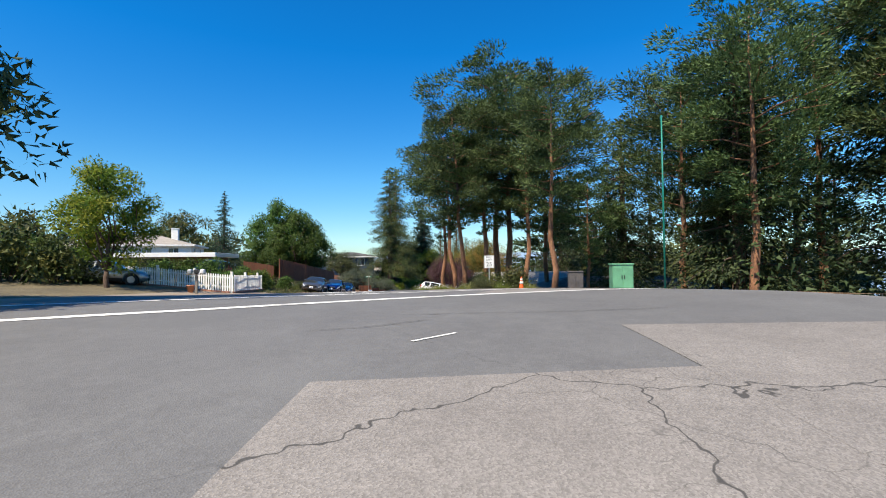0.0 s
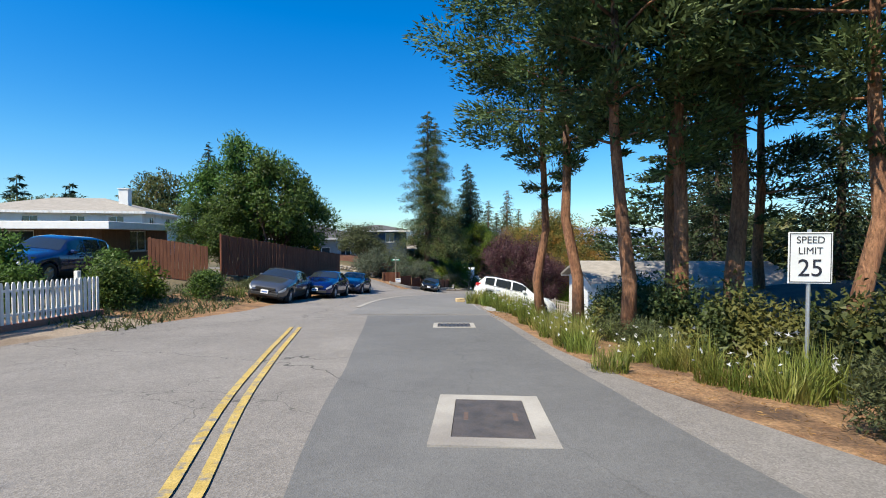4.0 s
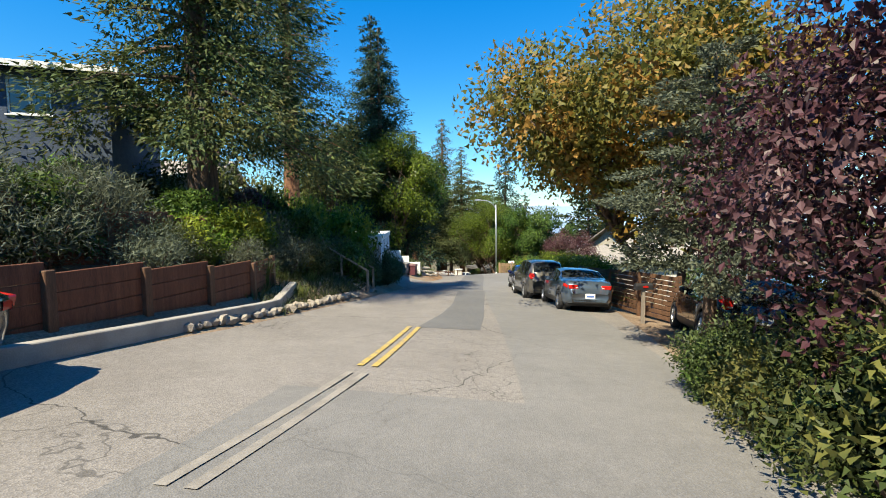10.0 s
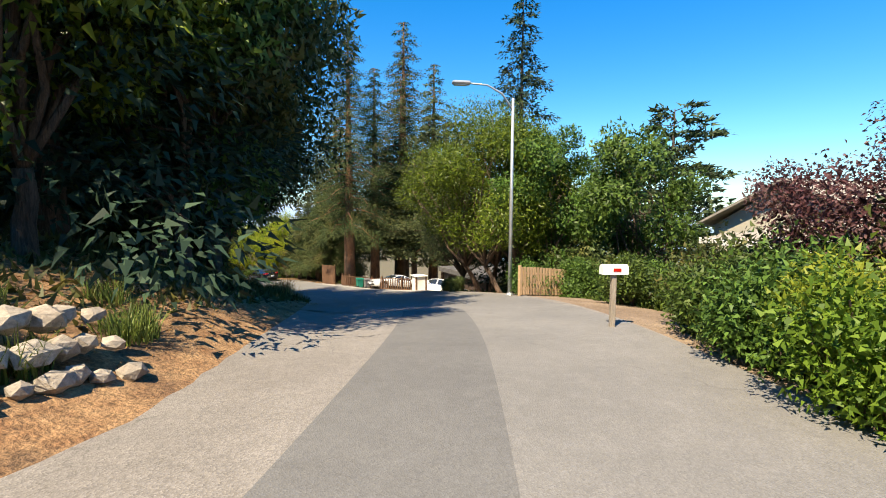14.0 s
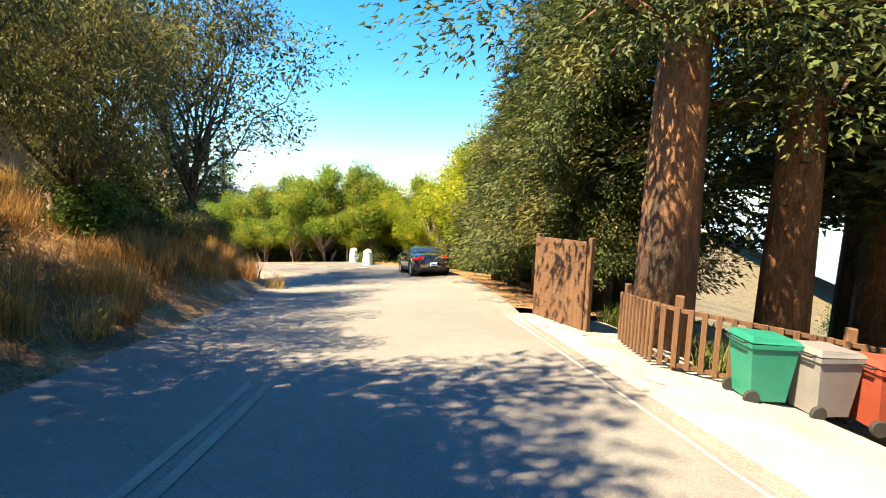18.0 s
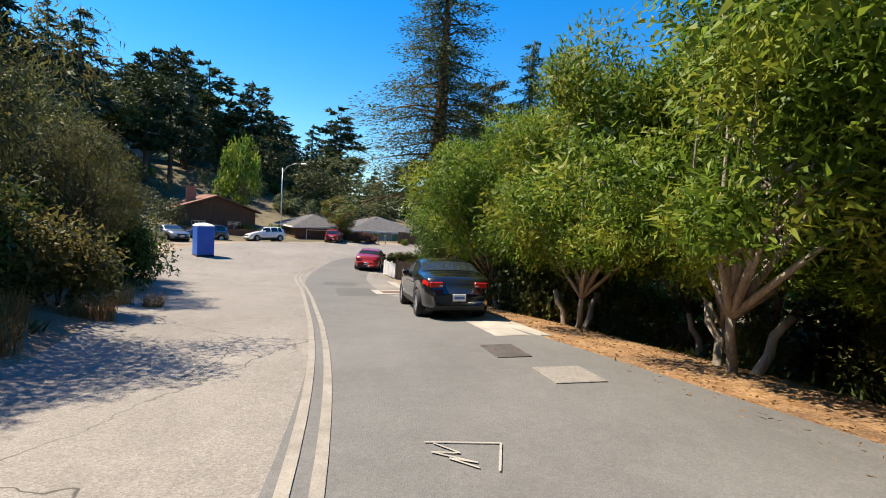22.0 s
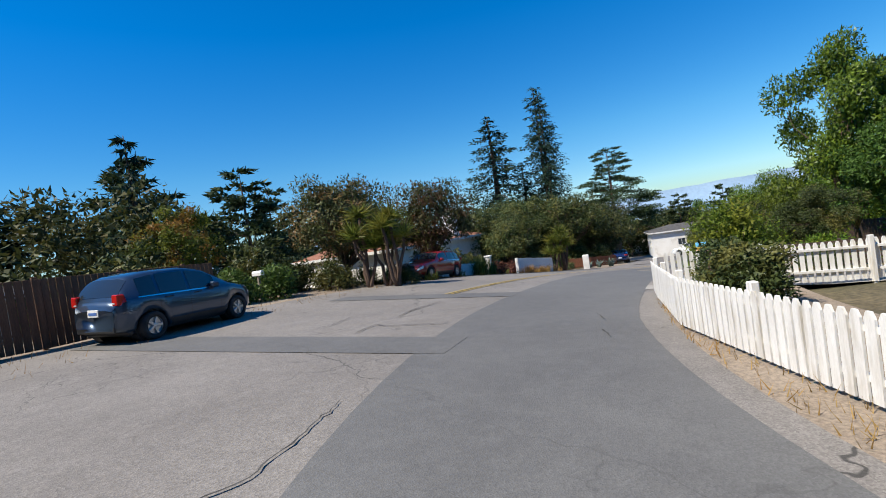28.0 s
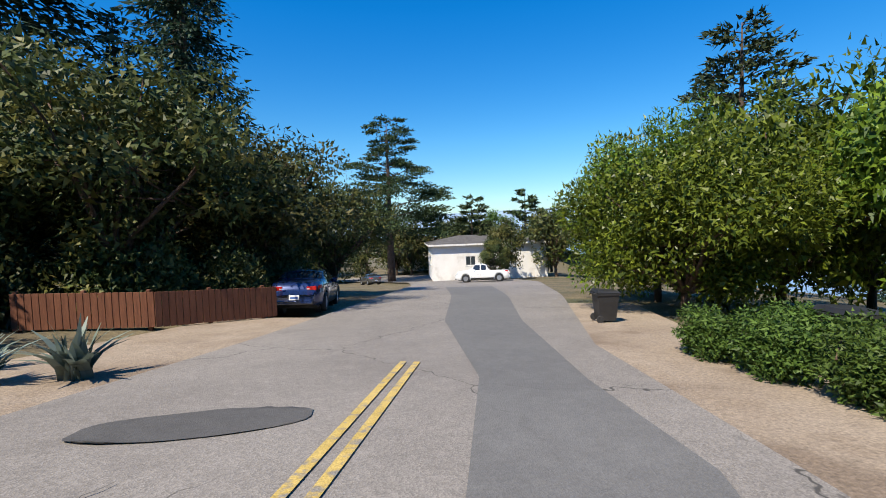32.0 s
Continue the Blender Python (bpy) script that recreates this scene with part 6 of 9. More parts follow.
T_BAY = broadleaf("broadleaf_tree", "yellow-green tree with narrow leaves", 6.8, 3.1, .1, 16000, .185, "yellow", "pale_bark", 17, .34, .9, 38, .12, 0, 3)
T_BAY.matrix_basis = spot(*at(20.2, 10.5)[:2])
T_CITRUS = broadleaf("citrus_tree", "large citrus tree with leaves to the ground", 5.6, 3.4, .0, 15000, .2, "lemon", "bark", 18, .5, .95, 52, .16)
T_CITRUS.matrix_basis = spot(-66.9, 221.0)
T_OAK = broadleaf("oak_tree", "dark green oak with a wide crown", 8.5, 4.6, .16, 14000, .24, "oak", "bark", 13, .5, .75, 44, .26)
T_OAK.matrix_basis = spot(-86.9, 224.4)
T_PLUM = broadleaf("plum_tree", "purple-leaved plum tree at the kerb", 6.2, 3.6, .02, 24000, .11, "plum", "bark", 14, .62, .9, 46, .14, 0, 3, 0, True)
T_PLUM.matrix_basis = spot(-.6, 60.4)
T_MAPLE = broadleaf("maple_tree", "maple with green and orange leaves", 11.0, 6.2, .27, 34000, .22, "rust", "bark", 15, .75, .9, 76, .24, 0, 2)
T_MAPLE.matrix_basis = spot(4.9, 81.1)

T_BARE = conifer("redwood_tree", "tall redwood with a long bare trunk", 26, 4.2, .24, 27000, "redwood", "red_bark", 7, "fir", .62, .22, .12)
T_BARE.matrix_basis = spot(-12, 98.1)
# coarse ones for the far hill and the skyline
F_RED = conifer("redwood_tree", "tall dark conifer on the wooded hillside", 19, 4.2, .12, 3200, "fir", "bark", 23, "fir", .5, .85, .1, 30)
F_RED.matrix_basis = spot(-150, 150)
F_CED = conifer("cypress_tree", "dark flat-topped tree on the wooded hillside", 17, 6.5, .3, 3200, "cypress", "bark", 25, "cedar", .45, .85, .05, 18)
F_CED.matrix_basis = spot(-146, 140)
F_OAK = broadleaf("oak_tree", "dark round tree on the wooded hillside", 10, 5, .1, 3600, .55, "oak", "bark", 33, .5, .8, 30, .26)
F_OAK.matrix_basis = spot(-140, 152)


def thin(me, k):
    """The same crown with every k-th leaf, each larger, for plants that stand off the road."""
    if k == 1 or len(me.polygons) < 2500:
        return me.copy()
    co = np.empty(len(me.vertices) * 3, np.float32)
    me.vertices.foreach_get("co", co)
    m = len(me.polygons[0].vertices)
    q = co.reshape(-1, m, 3)[::k].astype(float)
    mid = q.mean(1, keepdims=True)
    q = mid + (q - mid) * k ** .36
    return arrays(me.name, q.reshape(-1, 3), np.arange(len(q) * m).reshape(-1, m), me.materials[0])


def plant(src, x, y, s=1.0, turn=None, sz=None, lean=0.0, label="", mat=None, up=0.0):
    """Another of the same kind, sized and turned differently."""
    r = random.uniform(0, 360) if turn is None else turn
    ob = copy_thing(src, spot(x, y, 0, up) @ pose(0, 0, 0, 0, lean, r) @ Matrix.Diagonal((s, s, sz or s, 1)))
    if label:
        ob["label"] = label
    away = float(np.min(np.hypot(SX - x, SY - y)))
    small = src.name.startswith(("shrub", "evergreen", "hedge", "round", "laurel", "grass", "strap"))
    k = 1 if src.name.startswith("pine") and away < 30 else 2 if src in (F_RED, F_CED, F_OAK) else (1 if away < (5.5 if small else 9) else 2 if away < (9 if small else 16) else 3 if away < (18 if small else 30) or src.name.startswith("fir") else 5)
    for ch in ob.children:
        if ch.name.startswith(("crown", "foliage")):
            key = (mat, src.name, k)
            if key not in SHARED:
                SHARED[key] = thin(ch.data, k)
                if mat:
                    SHARED[key].materials[0] = LEAF[mat]
            ch.data = SHARED[key]
    return ob


SHARED = {}
for x, y, s, ln in ((4.2, 33.8, 1.25, 0), (5.0, 30.4, 1.0, 0), (.2, 34.8, 1.0, 4), (5.6, 25.6, .95, 0), (9.7, 32.7, .8, 0), (3.6, 36.5, 1.35, 0), (-.6, 37.4, .95, 0), (8.2, 40, 1.2, 0)):
    plant(T_PINE if s > 1 else T_PINE2, x, y, s, None, None, ln)
for x, y, s in ((15, 30, 1.2), (19, 33, 1.45), (23, 29, 1.5), (20.2, 37, 1.3), (26, 35, 1.6), (16, 24.5, 1.2), (28, 25, 1.5), (22, 21, 1.45), (30, 18, 1.5)):
    plant(T_PINE, x, y, s, mat="pine")
for x, y, s in ((17, 27.5, .85), (24, 24, .95), (13, 35, .75)):
    plant(T_RED, x, y, s, label="tall dark conifer beside the junction", mat="cypress")
plant(T_RED, -7.2, 108.5, 1.0, mat="fir")
plant(T_SPIRE, 7.9, 122.5, .82)
for x, y, s in ((10.2, 126.7, .62), (12.5, 131, .72), (14.5, 127, .6)):
    plant(T_FIR, x, y, s, mat="redwood")
plant(T_CED, 18.6, 73.4, 1.45, label="large dark cedar below the road")
plant(T_CED, 20.8, 128.2, 1.0)
plant(T_CED, 26, 140, 1.1)
plant(T_MAPLE, 6.3, 69.6, .58, label="round tree with rust-tinged leaves")
plant(T_PLUM, 9.2, 102.8, .72, up=.0)
for x, y, s, z in ((-17.0, 50.6, 1.0, 1.1), (-16.4, 47.4, .9, 1.05), (-16.9, 53.6, .95, 1.0), (-18.6, 48.6, 1.0, 1.2), (-19.6, 46.2, .55, .6), (-17.4, 44.9, .52, .58)):
    plant(T_GREEN, x, y, s, None, z, mat="green")
plant(T_GREEN, -18.6, 24.4, .92, None, .9, mat="bright", label="round yellow-green tree beside the junction")
plant(T_GREEN, -4.9, 104.0, 1.15, None, 1.4, mat="lemon")
plant(T_GREEN, -4.2, 107.6, 1.2, None, 1.4, mat="green")
for x, y, s in ((-62, 122, 2.9), (-70, 118, 2.5), (-56, 128, 2.2)):
    plant(T_OAK, x, y, s, label="large dark tree far behind the houses")
# redwoods and the wood below the road
for x, y, s in ((-3.4, 138.5, .9), (-1.2, 140.4, .8), (1.3, 143.6, .85), (1.6, 145.5, 1.1), (4.5, 142, .9)):
    plant(T_BARE, x, y, s)
plant(T_RED, -7.3, 145.2, .6)
for x, y, k in ((-6.9, 143.3, .42), (-5.4, 141.7, .45), (-8.3, 145.4, .42), (-6.2, 145.4, .5), (-4.6, 143.4, .5), (-9.6, 147.2, .4)):
    plant(T_RED, x, y, k, label="young redwood with foliage to the ground")
plant(T_RED, -5.0, 142.6, .72, None, .75)
plant(T_CED, 2.6, 141.5, .8, mat="olive")
for x, y, s, mt in ((5.6, 141, 1.05, "olive"), (8.5, 146, 1.1, "redwood"), (1, 151, 1.0, "redwood")):
    plant(T_CED, x, y, s, mat=mt)
for x, y, s in ((16, 47, .8), (21.5, 50, .9), (27, 46, .95), (33, 40, 1.0), (36, 31, 1.0), (12.5, 53, .75)):
    plant(T_FIR if s > .85 else T_RED, x, y, s, label="dark conifer on the slope below the junction", mat="cypress")
for x, y, s in ((22.3, 67.2, 1.2), (23.3, 60.5, 1.35), (26.8, 58.6, 1.4), (29.9, 56.8, 1.5), (17.5, 57, 1.15), (32.5, 54, 1.5), (36, 49, 1.5)):
    plant(F_OAK, x, y, s, label="dark tree on the slope below the road")
plant(T_GREEN, 13.2, 86.3, .85, mat="oak", label="dark tree behind the slat fence")
plant(T_GREEN, 15.6, 84.6, .9, mat="oak", label="dark tree behind the slat fence")
house("house", "tan-roofed house below the laurel hedge", 26.5, 117.0, 10, 16, 8, -10.5, -5.6, -3.4, "beige", "shingle_tan", "gable", .6, [(0, -4, 1.4, 1.6, 1.2), (0, 3, 1.4, 1.6, 1.2)])
# plum and cedar at the bend
plant(T_PLUM, 1.6, 69.4, .72, None, .85)
plant(T_PLUM, 2.9, 66.6, .8)
plant(T_CED, 2.2, 74.2, .34, None, .36, 0, "young grey-green cedar at the verge", "silver")
# street trees; the last three have their shade put into darker leaves
for k in range(17):
    t = 21.9 + k * .165
    if t > 24.5:
        continue
    x, y, _ = at(t, 7.2 + 1.6 * math.sin(k * 2.1))
    plant(T_BRIGHT, x, y, random.uniform(.92, 1.2), mat="bright" if k < 13 else "green")
for k in range(12):
    x, y, _ = at(19.9 + k * .2, 8.6 + 1.2 * math.sin(k * 1.7))
    plant(T_BRIGHT if k % 2 else T_BAY, x, y, random.uniform(.95, 1.2) * (1.08 if k < 6 else .8), mat="yellow" if k > 2 else "green")
for k in range(9):
    x, y, _ = at(20.6 + k * .5, 12.5 + 2 * math.sin(k))
    plant(T_BAY, x, y, random.uniform(1.15, 1.45), mat="bright" if k > 3 else "yellow")
lace = broadleaf("oak_tree", "spreading oak leaning over the bend", 11.3, 5.9, .16, 8000, .2, "oak", "bark", 27, .5, .7, 50, .2)
lace.matrix_basis = spot(-21.3, 142.0)
plant(T_OAK, -23.2, 138.0, 1.1, None, 1.4, mat="oak")

plant(T_OAK, -10.6, 126.0, .9, None, 1.3, label="dense dark tree on the bank")
for x, y, s in ((-5.6, 113.0, 1.15), (-7.0, 117.0, 1.15), (-8.6, 121.2, 1.1), (-5.2, 108.5, 1.0), (-12, 116, 1.3), (-13, 122, 1.2), (-10.5, 108, 1.2)):
    plant(T_OAK, x, y, s, None, s * 1.25, label="dense dark tree on the bank")
for x, y, s in ((7.8, 116.8, .95), (7.2, 119.2, .8), (9.6, 121.5, 1.0), (11, 115.5, 1.0)):
    plant(T_GREEN, x, y, s, None, s * 1.1, mat="green")
plant(T_BARE, -58.9, 165.6, 1.45, None, .9, label="broad redwood with a thick trunk by the fence")
plant(T_RED, -54.5, 170.2, .8, mat="redwood")
for x, y, q in ((-43.6, 145.2, .6), (-46.2, 145.4, .62), (-49.5, 144.6, .66)):
    plant(T_OAK, x, y, q, None, q * 1.15, label="dark shaggy tree above the bank")
plant(T_FIR, -36.5, 72.9, .68, None, .68, 0, 'dark conifer behind the white house')
plant(T_OAK, -46.6, 78.2, 1.2, None, 1.35)
plant(T_OAK, -50, 65.6, .95, None, .8)
plant(T_PINE, -17.0, 7.2, 1.35, label="tall pine beside the junction")
plant(T_OAK, -15.5, 9.5, 1.15)
plant(T_OAK, -16, 2, 1.2)
plant(T_CED, -64.5, 172.5, 1.0, mat="oak")
plant(T_FIR, -92.3, 225.3, 1.55, None, .98)
plant(T_FIR, -89.8, 228.6, .8, None, .7)
plant(T_SPIRE, -87.3, 229.6, 1.2, 120, 1.06)
plant(T_FIR, -30.7, 251.8, 1.1, None, 1.0)
plant(T_OAK, -16.8, 69.6, .62, None, .62, mat='olive', label='small olive-leaved tree before the house')
plant(T_CED, -84.2, 274.8, 1.42)
plant(T_CED, -49.5, 247.6, 1.36)
plant(T_CED, -20, 290, 1.5)
for x, y, s in ((-65.6, 226, 1.0), (-63.0, 222.6, 1.05), (-60.0, 219.5, 1.0), (-56.5, 216.5, .95), (-64, 230, 1.0), (-58, 225, 1.1)):
    plant(T_CITRUS, x, y, s * 1.08, None, s * 1.42)
plant(T_GREEN, -65.2, 203.0, 1.1, None, 1.55, mat="lemon", label="tall green tree above the dark fence")
plant(T_GREEN, -63.4, 197.4, .9, None, 1.0, mat="green", label="green tree leaning over the driveway")
for x, y, s in ((-83.9, 220.3, 1.0), (-82.0, 225.5, .9), (-84, 231, 1.0), (-81.5, 235, .9), (-88.5, 217.5, .95), (-92.5, 216.5, .95), (-89.5, 222, 1.1), (-87, 212.5, .7)):
    plant(T_OAK, x, y, s)
for x, y, s in ((-89.0, 190.3, .62), (-86.9, 195.8, .58), (-92, 194, .66)):
    plant(T_OAK, x, y, s * 1.15, None, s * (1.3 if x > -87 else 1.15), mat="bronze", label="round tree with bronze-green leaves")
plant(T_GREEN, -93.8, 184.9, .62, mat="maple")
plant(T_GREEN, -87.9, 164.6, .8, mat="maple", label="round clipped tree with orange tips")
plant(T_GREEN, -66, 285, 1.1, mat="green")
plant(T_GREEN, -70.2, 257.6, .62, None, .62, mat="oak", label="round dark tree before the white house")
plant(T_GREEN, -67.8, 292, 1.5, mat="green")
# wooded hill
rng = random.Random(5)
for k in range(130):
    a, q = rng.uniform(0, 6.28), math.sqrt(rng.random())
    x, y = -160 + 62 * math.cos(a) * q, 120 + 58 * math.sin(a) * q
    if x > -103 and y > 128:
        continue
    src, s = rng.choice([(F_CED, 1.0), (F_RED, .95), (F_OAK, 1.2), (F_RED, 1.15), (F_CED, 1.2)])
    s *= rng.uniform(.75, 1.15)
    ob = plant(src, x, y, s, rng.uniform(0, 360), label="dark tree on the wooded hillside")
    ob.location.z = float(far_land(np.array([x]), np.array([y]), ground(x, y))[0])
# skyline beyond the last bend
for k in range(26):
    x, y = -128 + k * 3.1 + rng.uniform(-4, 4), 300 + rng.uniform(-25, 25) - abs(k - 10) * 2.2
    src, s = rng.choice([(F_OAK, .95), (F_OAK, 1.1), (F_CED, .7)])
    plant(src, x, y, s * rng.uniform(.8, 1.2), rng.uniform(0, 360), label="tree on the far skyline")
for k in range(16):
    x, y = -112 - rng.uniform(0, 26), 168 + k * 4.2 + rng.uniform(-3, 3)
    src, s = rng.choice([(F_CED, .95), (F_OAK, 1.2), (F_RED, .8)])
    plant(src, x, y, s * rng.uniform(.8, 1.15), rng.uniform(0, 360), label="tall dark tree behind the houses")

# ---- cars ----
P_GREY, P_BLUE, P_NAVY, P_BLACK = paint("grey_paint", (.10, .105, .115), .3, .6), paint("blue_paint", (.002, .011, .10), .15, .3), paint("navy_paint", (.012, .03, .11), .25, .4), paint("black_paint", (.008, .009, .011), .22, .2)
P_WHITE, P_SILVER, P_RED, P_TAN = paint("white_paint", (.72, .73, .73), .3), paint("silver_paint", (.30, .32, .34), .32, .7), paint("red_paint", (.27, .006, .008), .32, .0), paint("taupe_paint", (.17, .16, .145), .35, .6)
P_DBLUE, P_STEEL = paint("dark_blue_paint", (.035, .06, .10), .3, .5), paint("steel_blue_paint", (.10, .14, .19), .3, .6)
for args in (
        ("parked_car", "sedan", "grey sedan parked beside the bank", P_GREY, rest(-12.45, 41.4, 187)),
        ("parked_car", "sedan", "blue sedan parked at the roadside", P_BLUE, rest(-11.75, 45.6, 185)),
        ("parked_car", "sedan", "dark blue sedan parked below the hedge", P_NAVY, rest(-12.2, 52.3, 184)),
        ("parked_car", "coupe", "black coupe parked by the retaining wall", P_BLACK, rest(-8.95, 68.7, 181)),
        ("parked_car", "suv", "white SUV parked on a sloping driveway", P_WHITE, rest(-1.25, 47.1, -85, .0) @ Matrix.Diagonal((1, 1, .93, 1))),
        ("parked_car", "sedan", "pale blue sedan parked on a driveway", P_SILVER, rest(-.85, 49.6, -85)),
        ("parked_car", "sedan", "silver sedan parked by the slat fence", P_STEEL, rest(2.32, 82.4, -6)),
        ("parked_car", "van", "taupe minivan parked at the kerb", P_TAN, rest(2.25, 87.2, -5)),
        ("parked_car", "sedan", "bright blue sedan parked at the kerb", P_BLUE, rest(2.9, 92.1, -8)),
        ("parked_car", "suv", "black SUV parked under the maple", P_BLACK, rest(4.0, 76.3, -20)),
        ("parked_car", "suv", "black SUV parked under the maple", P_BLACK, rest(4.3, 73.0, -14)),
        ("parked_car", "coupe", "white sports car on a lowered driveway", P_WHITE, rest(.6, 134.6, 120)),
        ("parked_car", "hatch", "white hatchback on a lowered driveway", P_WHITE, rest(4.2, 136.2, 60)),
        ("parked_car", "coupe", "black coupe parked below yellow-green trees", P_BLACK, rest(-13.8, 148.6, 41)),
        ("parked_car", "sedan", "black sedan parked under the trees", P_BLACK, rest(-39.3, 157.45, 78)),
        ("parked_car", "sedan", "red sedan parked by the white fence", P_RED, rest(-60.2, 161.3, 66)),
        ("parked_car", "van", "grey minivan parked across the junction", P_GREY, rest(-78.4, 149.2, 205)),
        ("parked_car", "hatch", "white compact car parked by the lamp post", P_WHITE, rest(-80.6, 155.2, 205)),
        ("parked_car", "hatch", "red hatchback parked before a garage", P_RED, rest(-84.9, 163.4, 70)),
        ("parked_car", "sedan", "silver car parked behind the portable toilet", P_SILVER, rest(-74.0, 147.0, 300)),
        ("parked_car", "hatch", "dark blue hatchback parked by the fence", P_DBLUE, rest(-85.75, 178.9, 9)),
        ("parked_car", "wagon", "red station wagon parked by the garden", P_RED, rest(-86.0, 193.6, 177)),
        ("parked_truck", "pickup", "white pickup truck parked along the kerb", P_WHITE, rest(-71.5, 254.5, 82)),
        ("parked_car", "sedan", "dark blue car in the shade of trees", P_NAVY, rest(-79.3, 223.5, 8)),
        ("parked_car", "sedan", "grey car parked far up the street", P_GREY, rest(-86, 268, 30)),
        ("parked_car", "coupe", "silver car parked behind the picket fence", P_SILVER, rest(-20.5, 27.0, -70)),
        ("parked_car", "suv", "dark SUV parked in a driveway", P_NAVY, rest(-19.2, 36.4, 190))):
    car(*args)


# ---- verges ----
def off(rows, d):
    return [(t, s + d) for t, s in rows]


for a, b, mt, wide, what in ((-2, 6.1, "sand", 3.2, "pale dusty verge beside the road"), (6.1, 9.9, "litter", 3.4, "verge with brown leaf litter"), (9.9, 13.25, "dirt", 3.4, "dry earth at the foot of the bank"),
                             (14.1, 19.4, "litter", 3.6, "bank foot with brown leaf litter"), (19.4, 24.5, "dirt", 3.6, "dry earth at the foot of the bank"), (24.5, 33.5, "sand", 3.0, "pale dusty verge beside the road")):
    strip("verge", what, a, b, off(EDGE_L, -wide), off(EDGE_L, .12), M[mt], .012, category="verge", across=11)
for a, b, mt, wide, what in ((2.4, 6.0, "litter", 3.2, "verge with brown pine needles"), (6.0, 9.6, "litter", 3.2, "verge with brown leaf litter"), (9.6, 13.3, "dirt", 3.0, "trodden earth verge by the fence"),
                             (13.3, 17.2, "dirt", 3.0, "dry earth verge"), (19.2, 24.8, "litter", 3.2, "verge with orange fallen leaves"), (24.8, 29.5, "sand", 2.8, "sandy verge below the picket fence"), (30.0, 34, "sand", 2.4, "pale dusty verge")):
    strip("verge", what, a, b, off(EDGE_R, -.12), off(EDGE_R, wide), M[mt], .012, category="verge", across=10)
strip("verge", "trodden earth beside the garage drive", 13.1, 14.3, -9.5, -3.2, M["dirt"], .012, category="verge", across=12)
for nm, lb, a, b, l, r, mt in (
        ("driveway", "concrete driveway down to a white garage", 6.75, 7.5, 2.1, 6.5, "concrete"),
        ("driveway", "concrete driveway between beige railings", 7.62, 8.25, 2.2, 7.5, "concrete"),
        ("driveway", "stained concrete driveway before the garage", 13.28, 13.92, -7.6, -3.6, "old"),
        ("driveway", "white concrete driveway beside a hedge", 13.05, 13.75, 3.4, 11, "concrete"),
        ("apron", "cracked concrete apron beside the road", 17.2, 19.1, 2.3, 4.7, "concrete"),
        ("apron", "pale concrete slab at the verge", 22.95, 23.75, 2.6, 3.8, "concrete"),
        ("kerb", "broken concrete edge beside the verge", 24.32, 24.85, 3.02, 3.5, "concrete"),
        ("driveway", "concrete driveway through the garden", 29.5, 30.02, 2.0, 9, "concrete"),
        ("side_street", "worn side street climbing away", 8.55, 9.65, -26, -6.5, "old"),
        ("lawn", "short green lawn beside the street", 31.0, 32.4, 6.8, 12.5, "lawn")):
    strip(nm, lb, a, b, l, r, M[mt], .03 if nm != "lawn" else .02, category=nm.replace("_", " "), step=.05)

# ---- shrubs used in many places ----
B = {
    "green": bush("shrub", "dense green garden shrub with small leaves", 2.0, 1.8, 1.5, 4800, .11, "green", 41),
    "olive": bush("shrub", "dry olive-green shrub on the bank", 2.0, 2.0, 1.2, 5000, .11, "olive", 42, .3, spiky=.35),
    "silver": bush("shrub", "feathery grey-green shrub on the bank", 2.2, 2.0, 1.6, 5600, .115, "silver", 43, .2, spiky=.3),
    "bright": bush("shrub", "bright yellow-green shrub with dense leaves", 2.0, 1.9, 1.5, 5000, .11, "bright", 44),
    "dark": bush("evergreen_bush", "dark green shrub growing in shade", 2.4, 2.2, 2.0, 5200, .12, "oak", 45),
    "hedge": bush("hedge", "clipped green hedge beside a fence", 2.2, 1.0, 1.3, 3400, .11, "green", 46, .55, "hedge", 1.0, 0, 34),
    "laurel": bush("laurel_hedge", "glossy bright green laurel hedge", 2.4, 2.0, 1.75, 6400, .12, "lemon", 47, .42, "hedge", 1.0, .3, 34),
    "ball": bush("round_hedge", "round clipped green bush by the road", 1.7, 1.7, 1.5, 3600, .10, "green", 48, .55, "hedge"),
    "russet": bush("shrub", "round shrub with russet leaves", 2.6, 2.2, 1.5, 3200, .14, "red", 49),
}
FIRST = {"green": (-14.4, 33.6), "olive": (-9.6, 77.2), "silver": (-11.6, 71.9), "bright": (-8.3, 87.2), "dark": (-9, 47.9 + 70), "hedge": (-14.6, 29.2), "laurel": (4.9, 88.4), "ball": (5.8, 113.1), "russet": (-90.4, 168.5)}
for k, (x, y) in FIRST.items():
    B[k].matrix_basis = spot(x, y, 0 if k != "laurel" else 85)
G = {
    "strap": blades("strap_leaf_plant", "clump of strap leaves with white flowers", 240, .45, .9, .02, "strap", 51, "plant", .8, 5),
    "dry": blades("grass_tuft", "tuft of dry golden grass", 170, .3, .75, .012, "dry", 52, "grass", .75),
    "flax": blades("flax_plant", "tall clump of sword leaves", 80, .3, 1.5, .055, "blade", 53, "plant", .95),
    "agave": blades("agave", "blue-grey agave rosette by the wall", 46, .12, .8, .13, "agave", 54, "agave", .45),
    "fern": blades("grass_tuft", "tuft of green bank grass", 150, .35, .6, .018, "blade", 55, "grass", .7),
}
